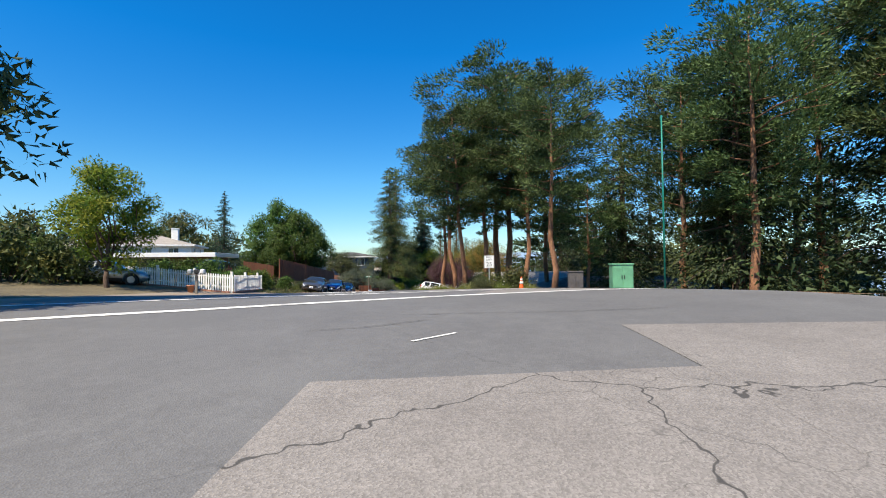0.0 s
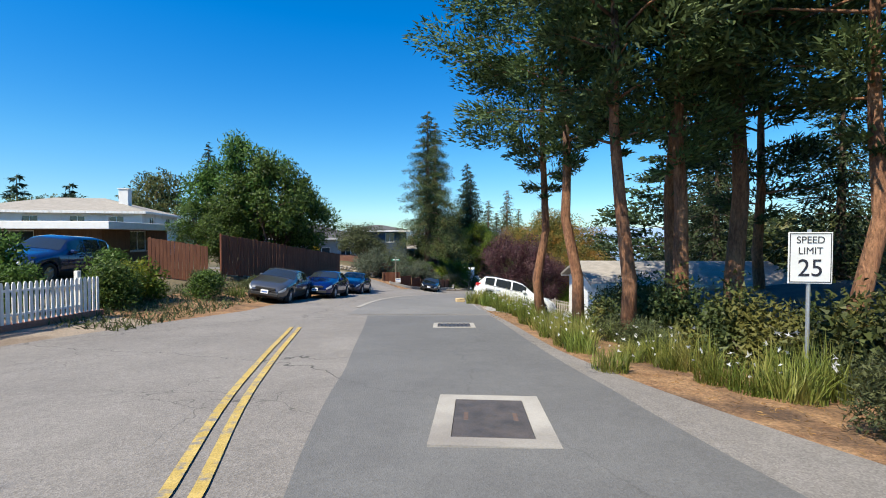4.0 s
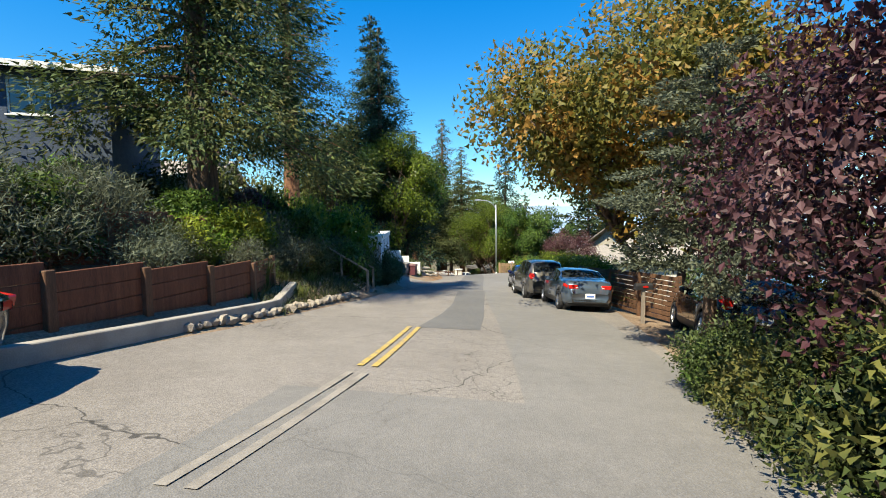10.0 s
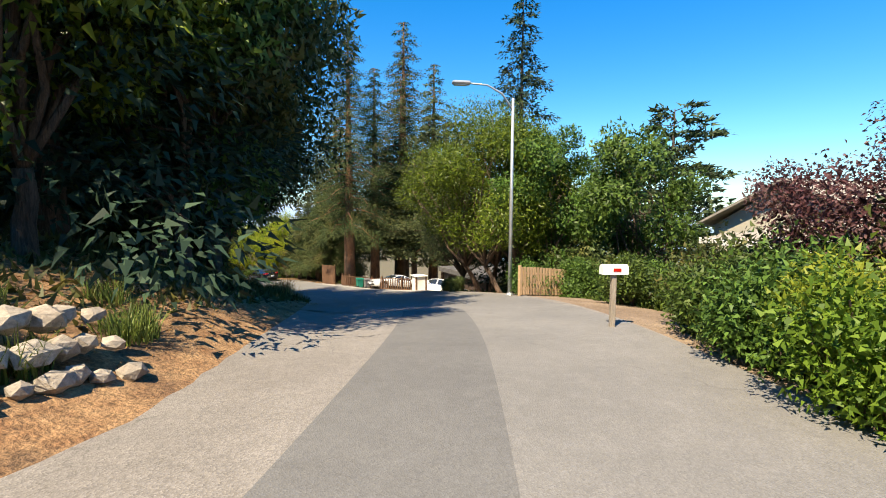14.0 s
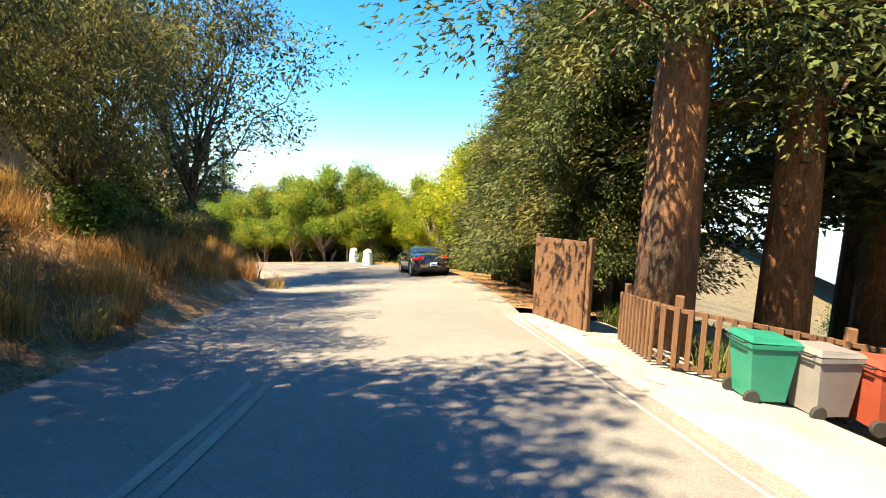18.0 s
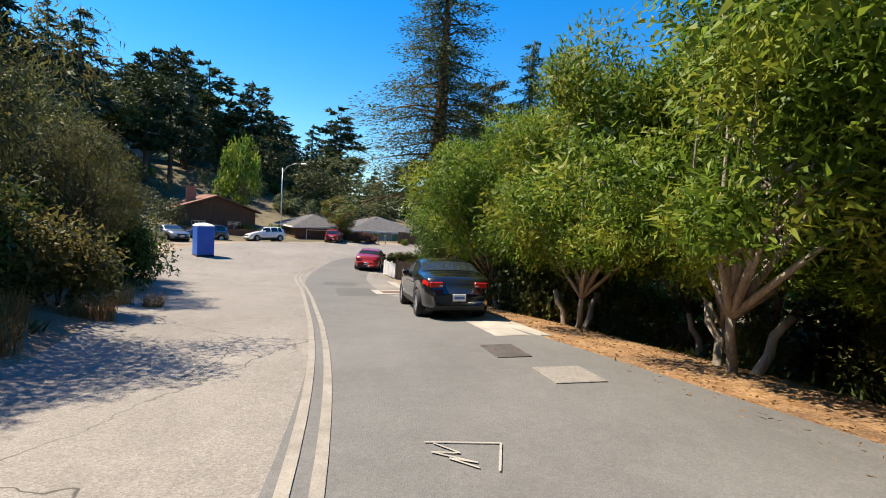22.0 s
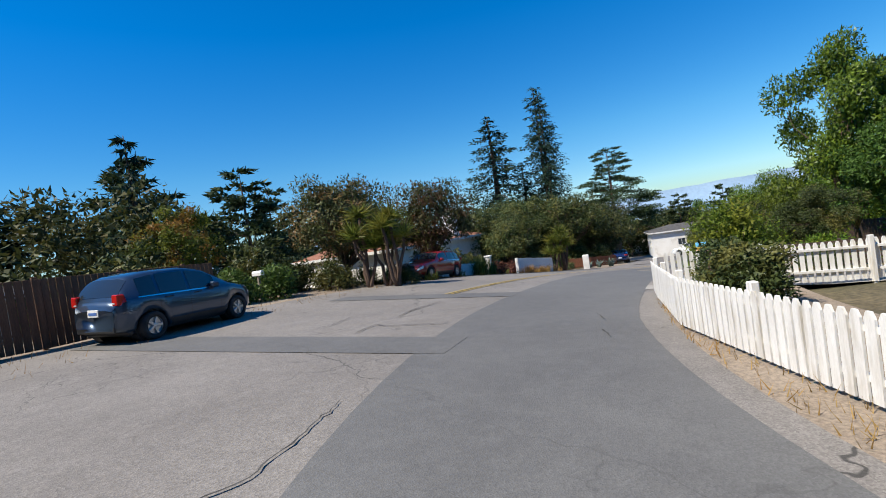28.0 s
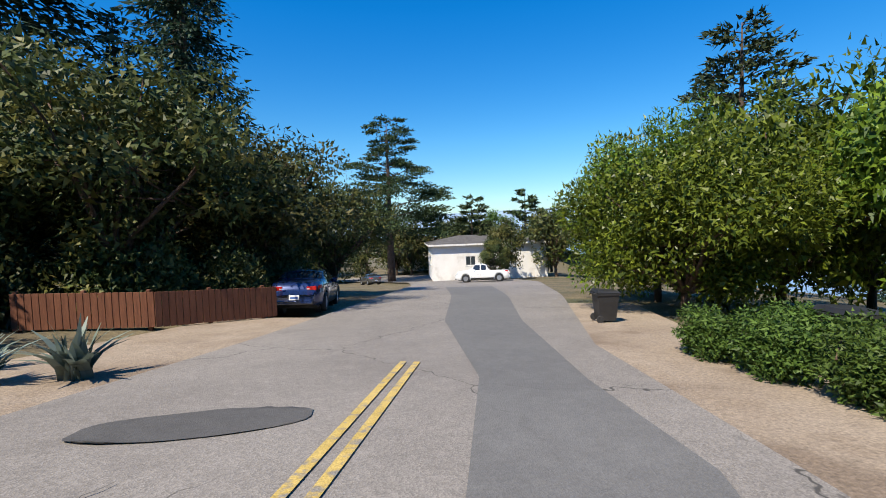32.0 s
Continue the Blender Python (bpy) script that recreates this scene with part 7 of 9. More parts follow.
for k, (x, y) in {"strap": (1.9, 27.2), "dry": (-15.2, 140.6), "flax": (-85.6, 199.5), "agave": (-80.7, 212), "fern": (-8.6, 75.6)}.items():
    G[k].matrix_basis = spot(x, y)
rng = random.Random(77)


def scatter(src, n, t0, t1, s0, s1, lo=.7, hi=1.25, tall=1.0, mat=None, label=""):
    """Many of one plant beside a stretch of the road."""
    for k in range(n):
        t = t0 + (t1 - t0) * (k + rng.random()) / n
        x, y, _ = at(t, rng.uniform(s0, s1))
        s = rng.uniform(lo, hi)
        plant(src, x, y, s, rng.uniform(0, 360), s * tall, 0, label, mat)


# ---- first junction ----
sp = sign_board("speed_limit_sign", "white speed limit sign on a steel post", spot(2.25, 27.8, 0), .61, .76, 1.62, "sign_white", 2.42,
                (("SPEED", .145, .64, "ink"), ("LIMIT", .145, .48, "ink"), ("25", .36, .22, "ink")), border="ink", category="road sign")
cone = thing("traffic_cone", "orange traffic cone with white bands", "traffic cone", spot(3.5, 23.3))
part("base", Mesh().box(-.18, .18, -.18, .18, .0, .03, .008), M["orange"], cone)
part("body", Mesh().lathe([(.14, .03), (.115, .2), (.065, .5), (.03, .7), (.02, .71)], 20), M["orange"], cone, "", True)
part("band", Mesh().lathe([(.0935, .36), (.075, .48)], 20), M["sign_white"], cone, "", True)
part("band", Mesh().lathe([(.066, .54), (.053, .62)], 20), M["sign_white"], cone, "", True)
gb = thing("utility_cabinet", "green steel utility cabinet beside the junction", "utility cabinet", spot(7.6, 20.8, -8, .0) @ Matrix.Scale(.85, 4))
part("body", Mesh().box(-.52, .52, -.45, .45, .12, 1.38, .02), M["green_box"], gb)
part("plinth", Mesh().box(-.58, .58, -.5, .5, -.2, .118, .02), M["concrete"], gb)
part("cap", Mesh().box(-.56, .56, -.49, .49, 1.383, 1.46, .02), M["green_box"], gb)
for k in (-.26, .26):
    d = part("door", Mesh().box(k - .24, k + .24, -.475, -.452, .2, 1.28, .012), M["green_box"], gb)
    part("handle", Mesh().box(k * .25 - .02, k * .25 + .02, -.5, -.477, .65, .85, .008), M["black"], d)
gc = thing("utility_cabinet", "dark grey steel utility cabinet", "utility cabinet", spot(6.25, 23.4, -8))
part("body", Mesh().box(-.36, .36, -.25, .25, .0, 1.08, .015), M["iron"], gc)
for k in (-.18, .18):
    part("door", Mesh().box(k - .165, k + .165, -.27, -.252, .08, 1.0, .008), M["iron"], gc)
part("cap", Mesh().box(-.39, .39, -.29, .29, 1.083, 1.14, .02), M["iron"], gc)
solid("pole", Mesh().tube([(0, 0, -.3), (0, 0, 4.0), (0, 0, 7.5)], [.04, .035, .03], 10), M["bin_green"], "slim green painted steel pole", "pole", spot(9.0, 19.6), True)
upright_fence("picket_fence", "white picket fence on a low brick base", [(-22.5, 27.55), (-13.1, 27.4), (-13.5, 32.4)], 1.0, .085, .06, "white_wood", .07, 2.3, 1.3, .12, post_w=.12)
wall("fence_base", "low red brick edging below the fence", [(-13.25, 27.5), (-13.62, 32.5)], .16, "brick", .3, category="brick edging")
wall("fence_base", "low red brick edging below the fence", [(-22.5, 27.7), (-13.4, 27.55)], .13, "brick", .3, category="brick edging")
mb = thing("mailbox", "cluster of mailboxes on a wooden post", "mailbox", spot(-13.6, 24.2, 20))
part("post", Mesh().box(-.06, .06, -.06, .06, -.3, 1.05, .01), M["grey_wood"], mb)
part("shelf", Mesh().box(-.5, .5, -.2, .2, 1.052, 1.09, .01), M["grey_wood"], mb)
for k, mt in ((-.3, "steel"), (0, "black"), (.3, "white_metal")):
    part("box", Mesh().box(k - .11, k + .11, -.24, .22, 1.093, 1.33, .05), M[mt], mb)
pot = thing("flower_pot", "terracotta pot with a green plant", "flower pot", spot(-14.6, 25.4))
part("pot", Mesh().lathe([(.13, 0), (.2, .36), (.22, .36), (.22, .42), (.18, .42), (.17, .36)], 18), M["terracotta"], pot, "", True)
for x, y, s in ((-16.8, 29.4, 1), (-19, 29.6, 1.05), (-21.2, 29.4, 1), (-15, 31.4, .9), (-23.5, 30, 1.15), (-26, 30.6, 1.2), (-17.5, 33, 1.2), (-20, 34, 1.1)):
    plant(B["hedge"], x, y, s, rng.uniform(-8, 8), s * rng.uniform(1, 1.25), mat="green")
for x, y, k, s in ((-14.9, 35.3, "bright", 1), (-16.5, 36.4, "green", 1.1), (-24, 34, "olive", 1.3), (-27, 33.5, "green", 1.4), (-30, 36, "dark", 1.5), (-13.9, 37.8, "green", .8), (-15.4, 40.2, "olive", .8), (-14.4, 42.6, "olive", .7), (-13.6, 39.6, "fern", 1)):
    plant(B[k] if k in B else G[k], x, y, s)
upright_fence("board_fence", "red stained board fence on the bank", [(-18.5, 40.6), (-16.3, 41.6)], 1.8, .15, .01, "red_wood", 0, 2.0)
upright_fence("board_fence", "red-brown board fence above the parked cars", [(-15.9, 42.3), (-15.3, 44.2), (-14.5, 49.5), (-14.3, 55.4)], 2.0, .16, .012, "red_wood", 0, 2.4, uneven=.012, lift=.5)
house("house", "low flat-roofed house with a white roof edge", -31.0, 44.6, 12, 15, 7, .3, 2.55, 2.95, "brown_wood", "white_metal", "flat", .9, [(0, -4, 1, 2.4, 1.2), (0, 3, 1, 2.4, 1.2), (1, 0, 1, 1.8, 1.2)])
house("house", "white two-storey house with a hipped roof", -42, 61, 20, 14, 10, .4, 4.3, 5.9, "stucco", "shingle_tan", "hip", .5,
      [(0, -4.5, 2.4, 1.2, 1.2), (0, -1.5, 2.4, 1.2, 1.2), (0, 2, 2.4, 1.2, 1.2), (0, 5, 2.4, 1.2, 1.2), (1, -2.5, 2.4, 1.2, 1.2), (1, 2, 2.4, 1.2, 1.2), (0, -3, .8, 1.6, 1.2)], [(0, 2.5, 0, .95, 2.05, "brown_wood")], (4.6, -2.0, .8, 6.6, "stucco"))
house("house", "dark shingled house below the pines", 14, 39.5, 5, 17, 9, -4.2, -1.0, .5, "beige", "shingle", "hip", .7, [(0, -5, 1, 1.8, 1.2), (0, 0, 1, 1.8, 1.2), (3, 0, 1, 1.6, 1.2)], (), (2, 0.2, .8, 1.0, "brick"))
for k in range(30):
    t = 5.0 + 2.2 * (k + rng.random()) / 30
    x, y, _ = at(t, rng.uniform(3.2, 5.2) - .3 * max(0, t - 6))
    s = rng.uniform(.55, .9)
    plant(G["strap"], x, y, s, rng.uniform(0, 360), s * .85)
for x, y in ((1.4, 24.6 + 2.2), (2.6, 25.6), (3.1, 26.8), (1.0, 28.6), (4.2, 25.2)):
    plant(G["strap"], x, y, .85)
scatter(B["dark"], 7, 5.0, 6.6, 5.6, 8, .7, 1.1)
scatter(B["olive"], 5, 4.6, 6.2, 5, 7, .5, .8)
mg = bush("flowering_shrub", "low shrub with magenta flowers", 1.3, 1.1, .5, 1500, .08, "magenta", 61)
mg.matrix_basis = spot(-3.2, 44.4) @ Matrix.Scale(.6, 4)
solid("carton", Mesh().box(-.22, .22, -.15, .15, .0, .18, .01), M["carton"], "printed cardboard carton dropped on the verge", "carton", spot(-4.05, 44.3, 20, .03))

for x, y, s in ((-3.2, 42.4, .95), (-2.9, 43.0, 1.0), (-2.5, 42.2, 1.05), (-2.2, 43.2, 1.0), (-3.0, 43.6, .9), (-1.8, 42.4, 1.1), (-1.5, 43.3, 1.0), (-2.0, 41.6, 1.0), (-1.2, 42.2, 1.1), (-2.6, 41.5, .9), (-.8, 43.0, 1.1)):
    plant(G["strap"], x, y, s)

# ---- down the hill ----
house("house", "white gabled garage house below the road", 7.8, 48.2, 183, 10, 6.6, -2.5, -.35, .75, "stucco", "shingle_tan", "gable", .45, [(0, 2, 1, 1.4, 1.1)], [(1, -.3, .1, 3.6, 2.0, "white_wood")])
house("garage", "brown wooden garage with a tan roof", 8.6, 57.4, 180, 8, 6, -3.4, -1.0, -.1, "brown_wood", "shingle_tan", "gable", .4, (), [(1, 0, .1, 2.6, 2.0, "brown_wood")], category="garage")
house("house", "stucco house with a red tile roof", 12.5, 67, 5, 9, 9, -5.5, -2.6, -1.3, "stucco", "tile", "hip", .5, [(3, -2, 1, 1.4, 1.2), (3, 2, 1, 1.4, 1.2)])
bin_cart("green wheeled bin beside the driveway", "bin_green", spot(-2.5, 51.9, 60, .03) @ Matrix.Diagonal((.8, .8, .95, 1)))


def mailbox(label, m, mat="black", post_mat="grey_wood"):
    root = thing("mailbox", label, "mailbox", m)
    part("post", Mesh().box(-.045, .045, -.045, .045, -.3, 1.0, .008), M[post_mat], root)
    b = Mesh()
    o = [(math.cos(math.pi * k / 8) * .085, .1 + math.sin(math.pi * k / 8) * .085) for k in range(9)] + [(-.085, 0), (.085, 0)]
    n = len(o)
    b.add([(x, -.24, 1.003 + z) for x, z in o] + [(x, .24, 1.003 + z) for x, z in o], [tuple(range(n))[::-1], tuple(range(n, 2 * n))] + [(i, (i + 1) % n, n + (i + 1) % n, n + i) for i in range(n)])
    part("box", b, M[mat], root)
    part("flag", Mesh().box(.088, .096, -.05, .1, 1.06, 1.12, .003), M["lamp_red"], root)
    return root


mailbox("black mailbox on a wooden post", spot(-2.8, 51.2, 80) @ Matrix.Diagonal((1.5, 1.2, .95, 1)))
for pts in ([(-2.05, 54.5), (2.5, 53.9), (5, 53.4)], [(-1.0, 61.0), (3.2, 60.4), (6, 60.0)]):
    upright_fence("railing", "beige wooden baluster railing along a driveway", pts, .85, .05, .1, "beige", 0, 2.0, 1.05, .08, (.06, .94), 0, .1, .04)
upright_fence("board_fence", "dark board fence under the plum tree", [(-1.35, 61.6), (-2.1, 63.6), (-2.0, 66.0)], 1.25, .15, .012, "dark_wood", 0, 1.9)
st = thing("street_name_sign", "green street name blades on a post", "street sign", spot(-12, 65.7, 10))
part("post", Mesh().tube([(0, 0, -.3), (0, 0, 2.75)], [.03, .03], 8), M["grey_wood"], st)
for z, a in ((2.3, 0), (2.52, 90)):
    b = part("blade", Mesh().box(-.42, .42, -.006, .006, 0, .18, .003, pose(0, 0, z, 0, 0, a)), M["sign_green"], st)
    part("marking", Mesh().box(-.3, .3, -.0095, -.007, .05, .13, .001, pose(0, 0, z, 0, 0, a)), M["sign_white"], b)
sign_board("lawn_sign", "small white and blue lawn sign", spot(-11.7, 65.4, 10), .5, .4, .25, "sign_white", .3, ((None, .1, .28, "sign_blue"), (None, .04, .12, "sign_blue")))
sg = sign_board("warning_sign", "yellow diamond warning sign on a post", spot(-18.6, 61.4, 30), .1, .1, 2.1, "sign_yellow", 2.4)
part("diamond", Mesh().box(-.31, .31, -.016, -.008, -.31, .31, .004, pose(0, 0, 2.15, 0, 45, 0)), M["sign_yellow"], sg)
stones("stone_wall", "low wall of stacked field stones", [(-21.3, 67.4), (-17.8, 66.0), (-14.2, 65.5)], 2, .34, "stone", 3)
for k, (pts, h) in enumerate((([(-13.2, 65.2), (-11.2, 66.3), (-9.25, 71), (-7.85, 77.2), (-7.9, 80)], .8), ([(-14.8, 66.8), (-12.9, 67.8), (-11.2, 72), (-9.8, 77), (-9.7, 80.0)], 1.15))):
    root = thing("retaining_wall", "red-brown timber retaining wall on the bank", "retaining wall")
    x, y, a = line_points(pts, 1.75)
    z = ground(x, y)
    for i in range(len(x)):
        part("post", Mesh().box(-.08, .08, -.12, .03, -.3, h + .05, .012, pose(x[i], y[i], z[i], 0, 0, a[i])), M["brown_wood"], root)
        if i + 1 < len(x):
            dx, dy = x[i + 1] - x[i], y[i + 1] - y[i]
            ln = math.hypot(dx, dy)
            for b in range(4):
                zz = max(z[i], z[i + 1]) - .35 + (h + .35) * b / 4
                part("plank", Mesh().box(.0, ln, -.03, .03, 0, (h + .35) / 4 - .008, .008, pose(x[i], y[i], zz, 0, 0, math.degrees(math.atan2(dy, dx)))), M["red_wood"], root)
wall("kerb_wall", "low concrete kerb wall at the verge", [(-12.4, 64.6), (-10.5, 65.6), (-8.6, 70.7), (-7.2, 77.2), (-7.4, 79.8)], .25, "concrete", .22, category="kerb")
house("house", "grey-blue house with a brick base and chimney", -25.3, 74.9, 31, 11.7, 9, -1.5, 1.9, 3.7, "grey_stucco", "shingle", "hip", .6,
      [(0, -4, 1.1, 1.6, 1.3), (0, 1.2, 1.1, 2.0, 1.3), (0, 4, 1.1, 1.2, 1.3), (1, -1.5, 1.1, 1.4, 1.3), (1, 2, 1.1, 1.2, 1.3)], [(0, -1.0, .1, .95, 2.05, "white_wood")], (-2.78, -4.95, .9, 4.1, "brick"))
wall("brick_base", "red brick base course of the house", [(-28.2, 67.9), (-18.1, 73.9)], .8, "brick", .14, category="brick base")
house("house", "dark blue two-storey shingled house", -18.5, 84.5, 15, 7.5, 6.5, -1.2, 2.9, 3.8, "navy_wood", "shingle", "hip", .5, [(0, -2, 2.6, 1.2, 1.2), (0, 1.5, 2.6, 1.2, 1.2), (1, -1.5, 2.6, 1.1, 1.2), (1, 1.5, 2.6, 1.1, 1.2)])
house("house", "low house with pale grey roof and chimney", -19.0, 94, 8, 8, 7, -1.8, .2, 1.4, "grey_stucco", "shingle_tan", "gable", .5, [(1, 0, .8, 1.2, 1.1)], (), (3.7, -1.6, .7, 2.0, "brick"))
stairs = thing("garden_stairs", "weathered wooden garden stairs with a handrail", "stairs", here(12.4, -4.6, 90))
for k in range(9):
    part("tread", Mesh().box(-.5, .5, .28 * k, .28 * k + .3, .17 * k + .1, .17 * k + .145, .008), M["grey_wood"], stairs)
for s in (-.53, .53):
    for k in (0, 4, 8):
        part("post", Mesh().box(s - .045, s + .045, .28 * k + .1, .28 * k + .19, .17 * k - .3, .17 * k + 1.05, .008), M["grey_wood"], stairs)
    part("handrail", Mesh().tube([(s, .1, 1.05), (s, 2.45, 2.46)], [.045, .045], 6), M["grey_wood"], stairs)
    part("stringer", Mesh().tube([(s, -.05, .0), (s, 2.55, 1.55)], [.07, .07], 4), M["grey_wood"], stairs)
slat_fence("slat_fence", "weathered brown horizontal slat fence", [(4.1, 78.4), (3.85, 80), (3.5, 83.6), (4.0, 87.6)], 1.4, "brown_wood", 9, 1.9, .135)
mailbox("dark mailbox on the verge", spot(2.9, 78.2, -90))
for k in range(4):
    x, y = 4.45 + .1 * k, 88.4 + 1.3 * k
    plant(B["laurel"], x, y, 1.0, 85 + rng.uniform(-5, 5), rng.uniform(1.15, 1.3))
    plant(B["laurel"], x + 1.7, y + .3, 1.0, 85 + rng.uniform(-5, 5), rng.uniform(1.15, 1.3))
strip("berm", "dark asphalt berm along the lane", 7.6, 8.8, 1.95, 2.35, M["dark"], .05, category="kerb", across=3)
for x, y, s in ((5.3, 67.1, 1.6), (.4, 63.2, .9), (-.2, 65.0, 1.0), (1.0, 66.5, 1.1), (.0, 68.2, .9)):
    plant(B["bright" if s > 1.5 else "dark"], x, y, s)
scatter(B["dark"], 8, 9.7, 10.6, 3.6, 5.5, .6, 1.0)
# bank plants above the road
scatter(B["silver"], 7, 9.9, 11.2, -9.4, -8.4, 1.0, 1.5)
scatter(B["silver"], 6, 9.7, 11.0, -12.4, -10.6, 1.4, 2.0)
scatter(B["olive"], 6, 10.0, 11.4, -11.6, -9.8, 1.1, 1.7)
scatter(B["green"], 4, 10.0, 11.2, -9.2, -8.3, .5, .8)
scatter(B["olive"], 14, 11.4, 13.1, -9.6, -5.6, .6, 1.0, mat="willow")
scatter(B["green"], 11, 10.8, 13.2, -12, -8.6, .7, 1.2)
scatter(B["bright"], 8, 11.3, 12.9, -10.5, -7.5, .7, 1.15)
scatter(B["dark"], 6, 10.6, 13.0, -16, -12.5, .8, 1.4)
scatter(B["dark"], 6, 10.3, 10.75, 2.9, 4.2, .5, .8)
scatter(B["green"], 5, 10.35, 10.8, 2.7, 3.6, .4, .6)
scatter(G["flax"], 14, 11.4, 12.8, -8.5, -6.2, .55, .8, mat="yucca", label="clump of yellowish sword leaves")
scatter(G["fern"], 34, 11.45, 13.2, -7.6, -5.4, .5, .95)
scatter(B["olive"], 6, 12.3, 13.15, -6.6, -5.4, 1.0, 1.3, label="mounding yellow-green shrub on the bank")
stones("stone_edging", "row of rough stones along the bank", [at(10.9, -5.5)[:2], at(11.5, -5.1)[:2], at(12.1, -4.75)[:2]], 1, .28, "stone", 5)
for x, y, k, s, z in ((-7.4, 89.9, "bright", 1.9, 2.5), (-9.2, 88.6, "bright", 1.6, 2.2), (-6.6, 90.6, "olive", 1.4, 2.0), (-5.9, 91.9, "olive", 1.35, 1.8), (-5.5, 93.2, "olive", 1.2, 1.35), (-6.4, 92.6, "olive", 1.4, 2.3), (-5.4, 90.4, "olive", 1.2, 1.3),
                      (-7.2, 87.6, "olive", 1.3, 1.6), (-6.4, 86.2, "green", 1.1, 1.3), (-8.6, 85.4, "green", 1.3, 1.6), (-10.2, 87.0, "green", 1.4, 2.0), (-9.4, 83.0, "silver", 1.2, 1.4), (-7.6, 83.6, "olive", 1.1, 1.2), (-11.2, 90.0, "dark", 1.4, 1.9), (-12.8, 88.4, "dark", 1.5, 2.0), (-9.2, 80.6, "bright", 1.1, 1.3), (-8.0, 81.6, "silver", 1.0, 1.1)):
    plant(B[k], x, y, s, None, z)
plant(B["green"], -11.0, 86.0, 1.2, None, 1.6, 0, "shrub with dark red leaves", "plum")
# garage and bins at the foot
house("garage", "pale blue flat-roofed garage with white door", -9.7, 94.4, 0, 8.6, 8.8, -6.2, -3.4, -3.1, "blue_stucco", "white_metal", "flat", .06, (), [(1, 1.85, .15, 2.9, 1.95, "white_wood")], category="garage")
solid("number_bars", Mesh().box(-.012, .0, -.25, .25, -.06, .06, .003), M["ink"], "dark house number on the garage wall", "number plate", pose(-5.37, 96.2, -3.82))
for k, (x0, x1, z) in enumerate(((-5.35, -4.6, -4.55), (-4.6, -4.0, -4.95), (-4.0, -3.2, -5.4))):
    y = 98.95 - .1 * k
    solid("wall_step", Mesh().box(x0 + .002, x1, y - .12, y + .12, -6.9, z, .015), M["stucco"], "white stepped garden wall beside the garage", "garden wall")
bin_cart("green wheeled bin by the garage", "bin_green", spot(-5.1, 97.85, 75, .03) @ Matrix.Scale(0.72, 4))
bin_cart("grey wheeled bin by the garage", "bin_grey", spot(-4.29, 97.6, 60, .03) @ Matrix.Scale(0.78, 4))
bin_cart("maroon wheeled bin by the garage", "bin_maroon", spot(-3.75, 97.72, 70, .03) @ Matrix.Scale(0.8, 4))
stones("stone_wall", "low wall of stacked field stones", [(-3.2, 98.9), (-2.5, 99.8), (-1.9, 101.4)], 3, .28, "stone", 7)
scatter(B["olive"], 5, 14.15, 14.6, -6, -4.6, .5, .8)
scatter(G["fern"], 12, 14.15, 14.8, -5.5, -4, .5, .9)
slat_fence("rail_fence", "cream painted rail fence beside a driveway", [(5.4, 99.3), (7.3, 99.2), (11, 99)], .95, "white_wood", 4, 1.8, .1)
house("house", "beige house with a tan shingle roof", 17.5, 107, 5, 10, 9, -9.6, -6.0, -4.5, "beige", "shingle_tan", "hip", .6, [(3, -2, 1, 1.5, 1.2), (3, 2, 1, 1.5, 1.2), (0, -2, 1, 1.5, 1.2), (0, 2, 1, 1.5, 1.2)], [(0, 0, .1, .95, 2.05, "white_wood")])
car("parked_car", "sedan", "silver car parked on a white driveway", P_SILVER, rest(8.6, 96.0, -80))
bin_cart("green wheeled bin on the driveway", "bin_green", spot(6.2, 98.2, 200, .03))
for x, y, s in ((5.0, 99.9, 1.0), (5.5, 101.2, 1.1), (5.9, 102.6, 1.05), (6.3, 103.9, .95), (6.9, 100.8, 1.15)):
    plant(B["ball"], x, y, s, None, s * 1.1, mat="bright" if y < 101 else "green")
mailbox("pale mailbox on a post", spot(4.7, 104.3, -90), "white_metal")
upright_fence("gate", "orange-brown slatted gate between posts", [(5.2, 112.2), (7.6, 113.2)], 1.0, .12, .03, "tan_wood", 0, 2.4)
street_lamp("tall grey street lamp with one arm", spot(4.96, 112.9, 0), 7.2, 1.6)
scatter(B["green"], 8, 14.6, 16.2, 5, 8, .8, 1.2)
scatter(B["dark"], 12, 14.6, 17.1, 6, 10, 1.0, 1.6)

for x, y, k, s in ((-23.4, 23.6, "dark", 1.5), (-22.0, 25.0, "dark", 1.3), (-25.5, 25.0, "green", 1.7), (-21.0, 26.6, "dark", .9), (-28.1, 29.5, "dark", 1.9), (-25.2, 27.6, "green", 1.7), (-30.5, 31.5, "dark", 2.0)):
    plant(B[k], x, y, s, None, s * 1.1)
for x, y, k, s in ((-5.4, 91.4, "olive", .8), (-5.3, 92.9, "dark", .75), (-5.5, 90.0, "olive", .85), (-6.6, 92.0, "green", .95)):
    plant(B[k], x, y, s, None, s * 1.1, 0, "rough shrub hanging over the bank")
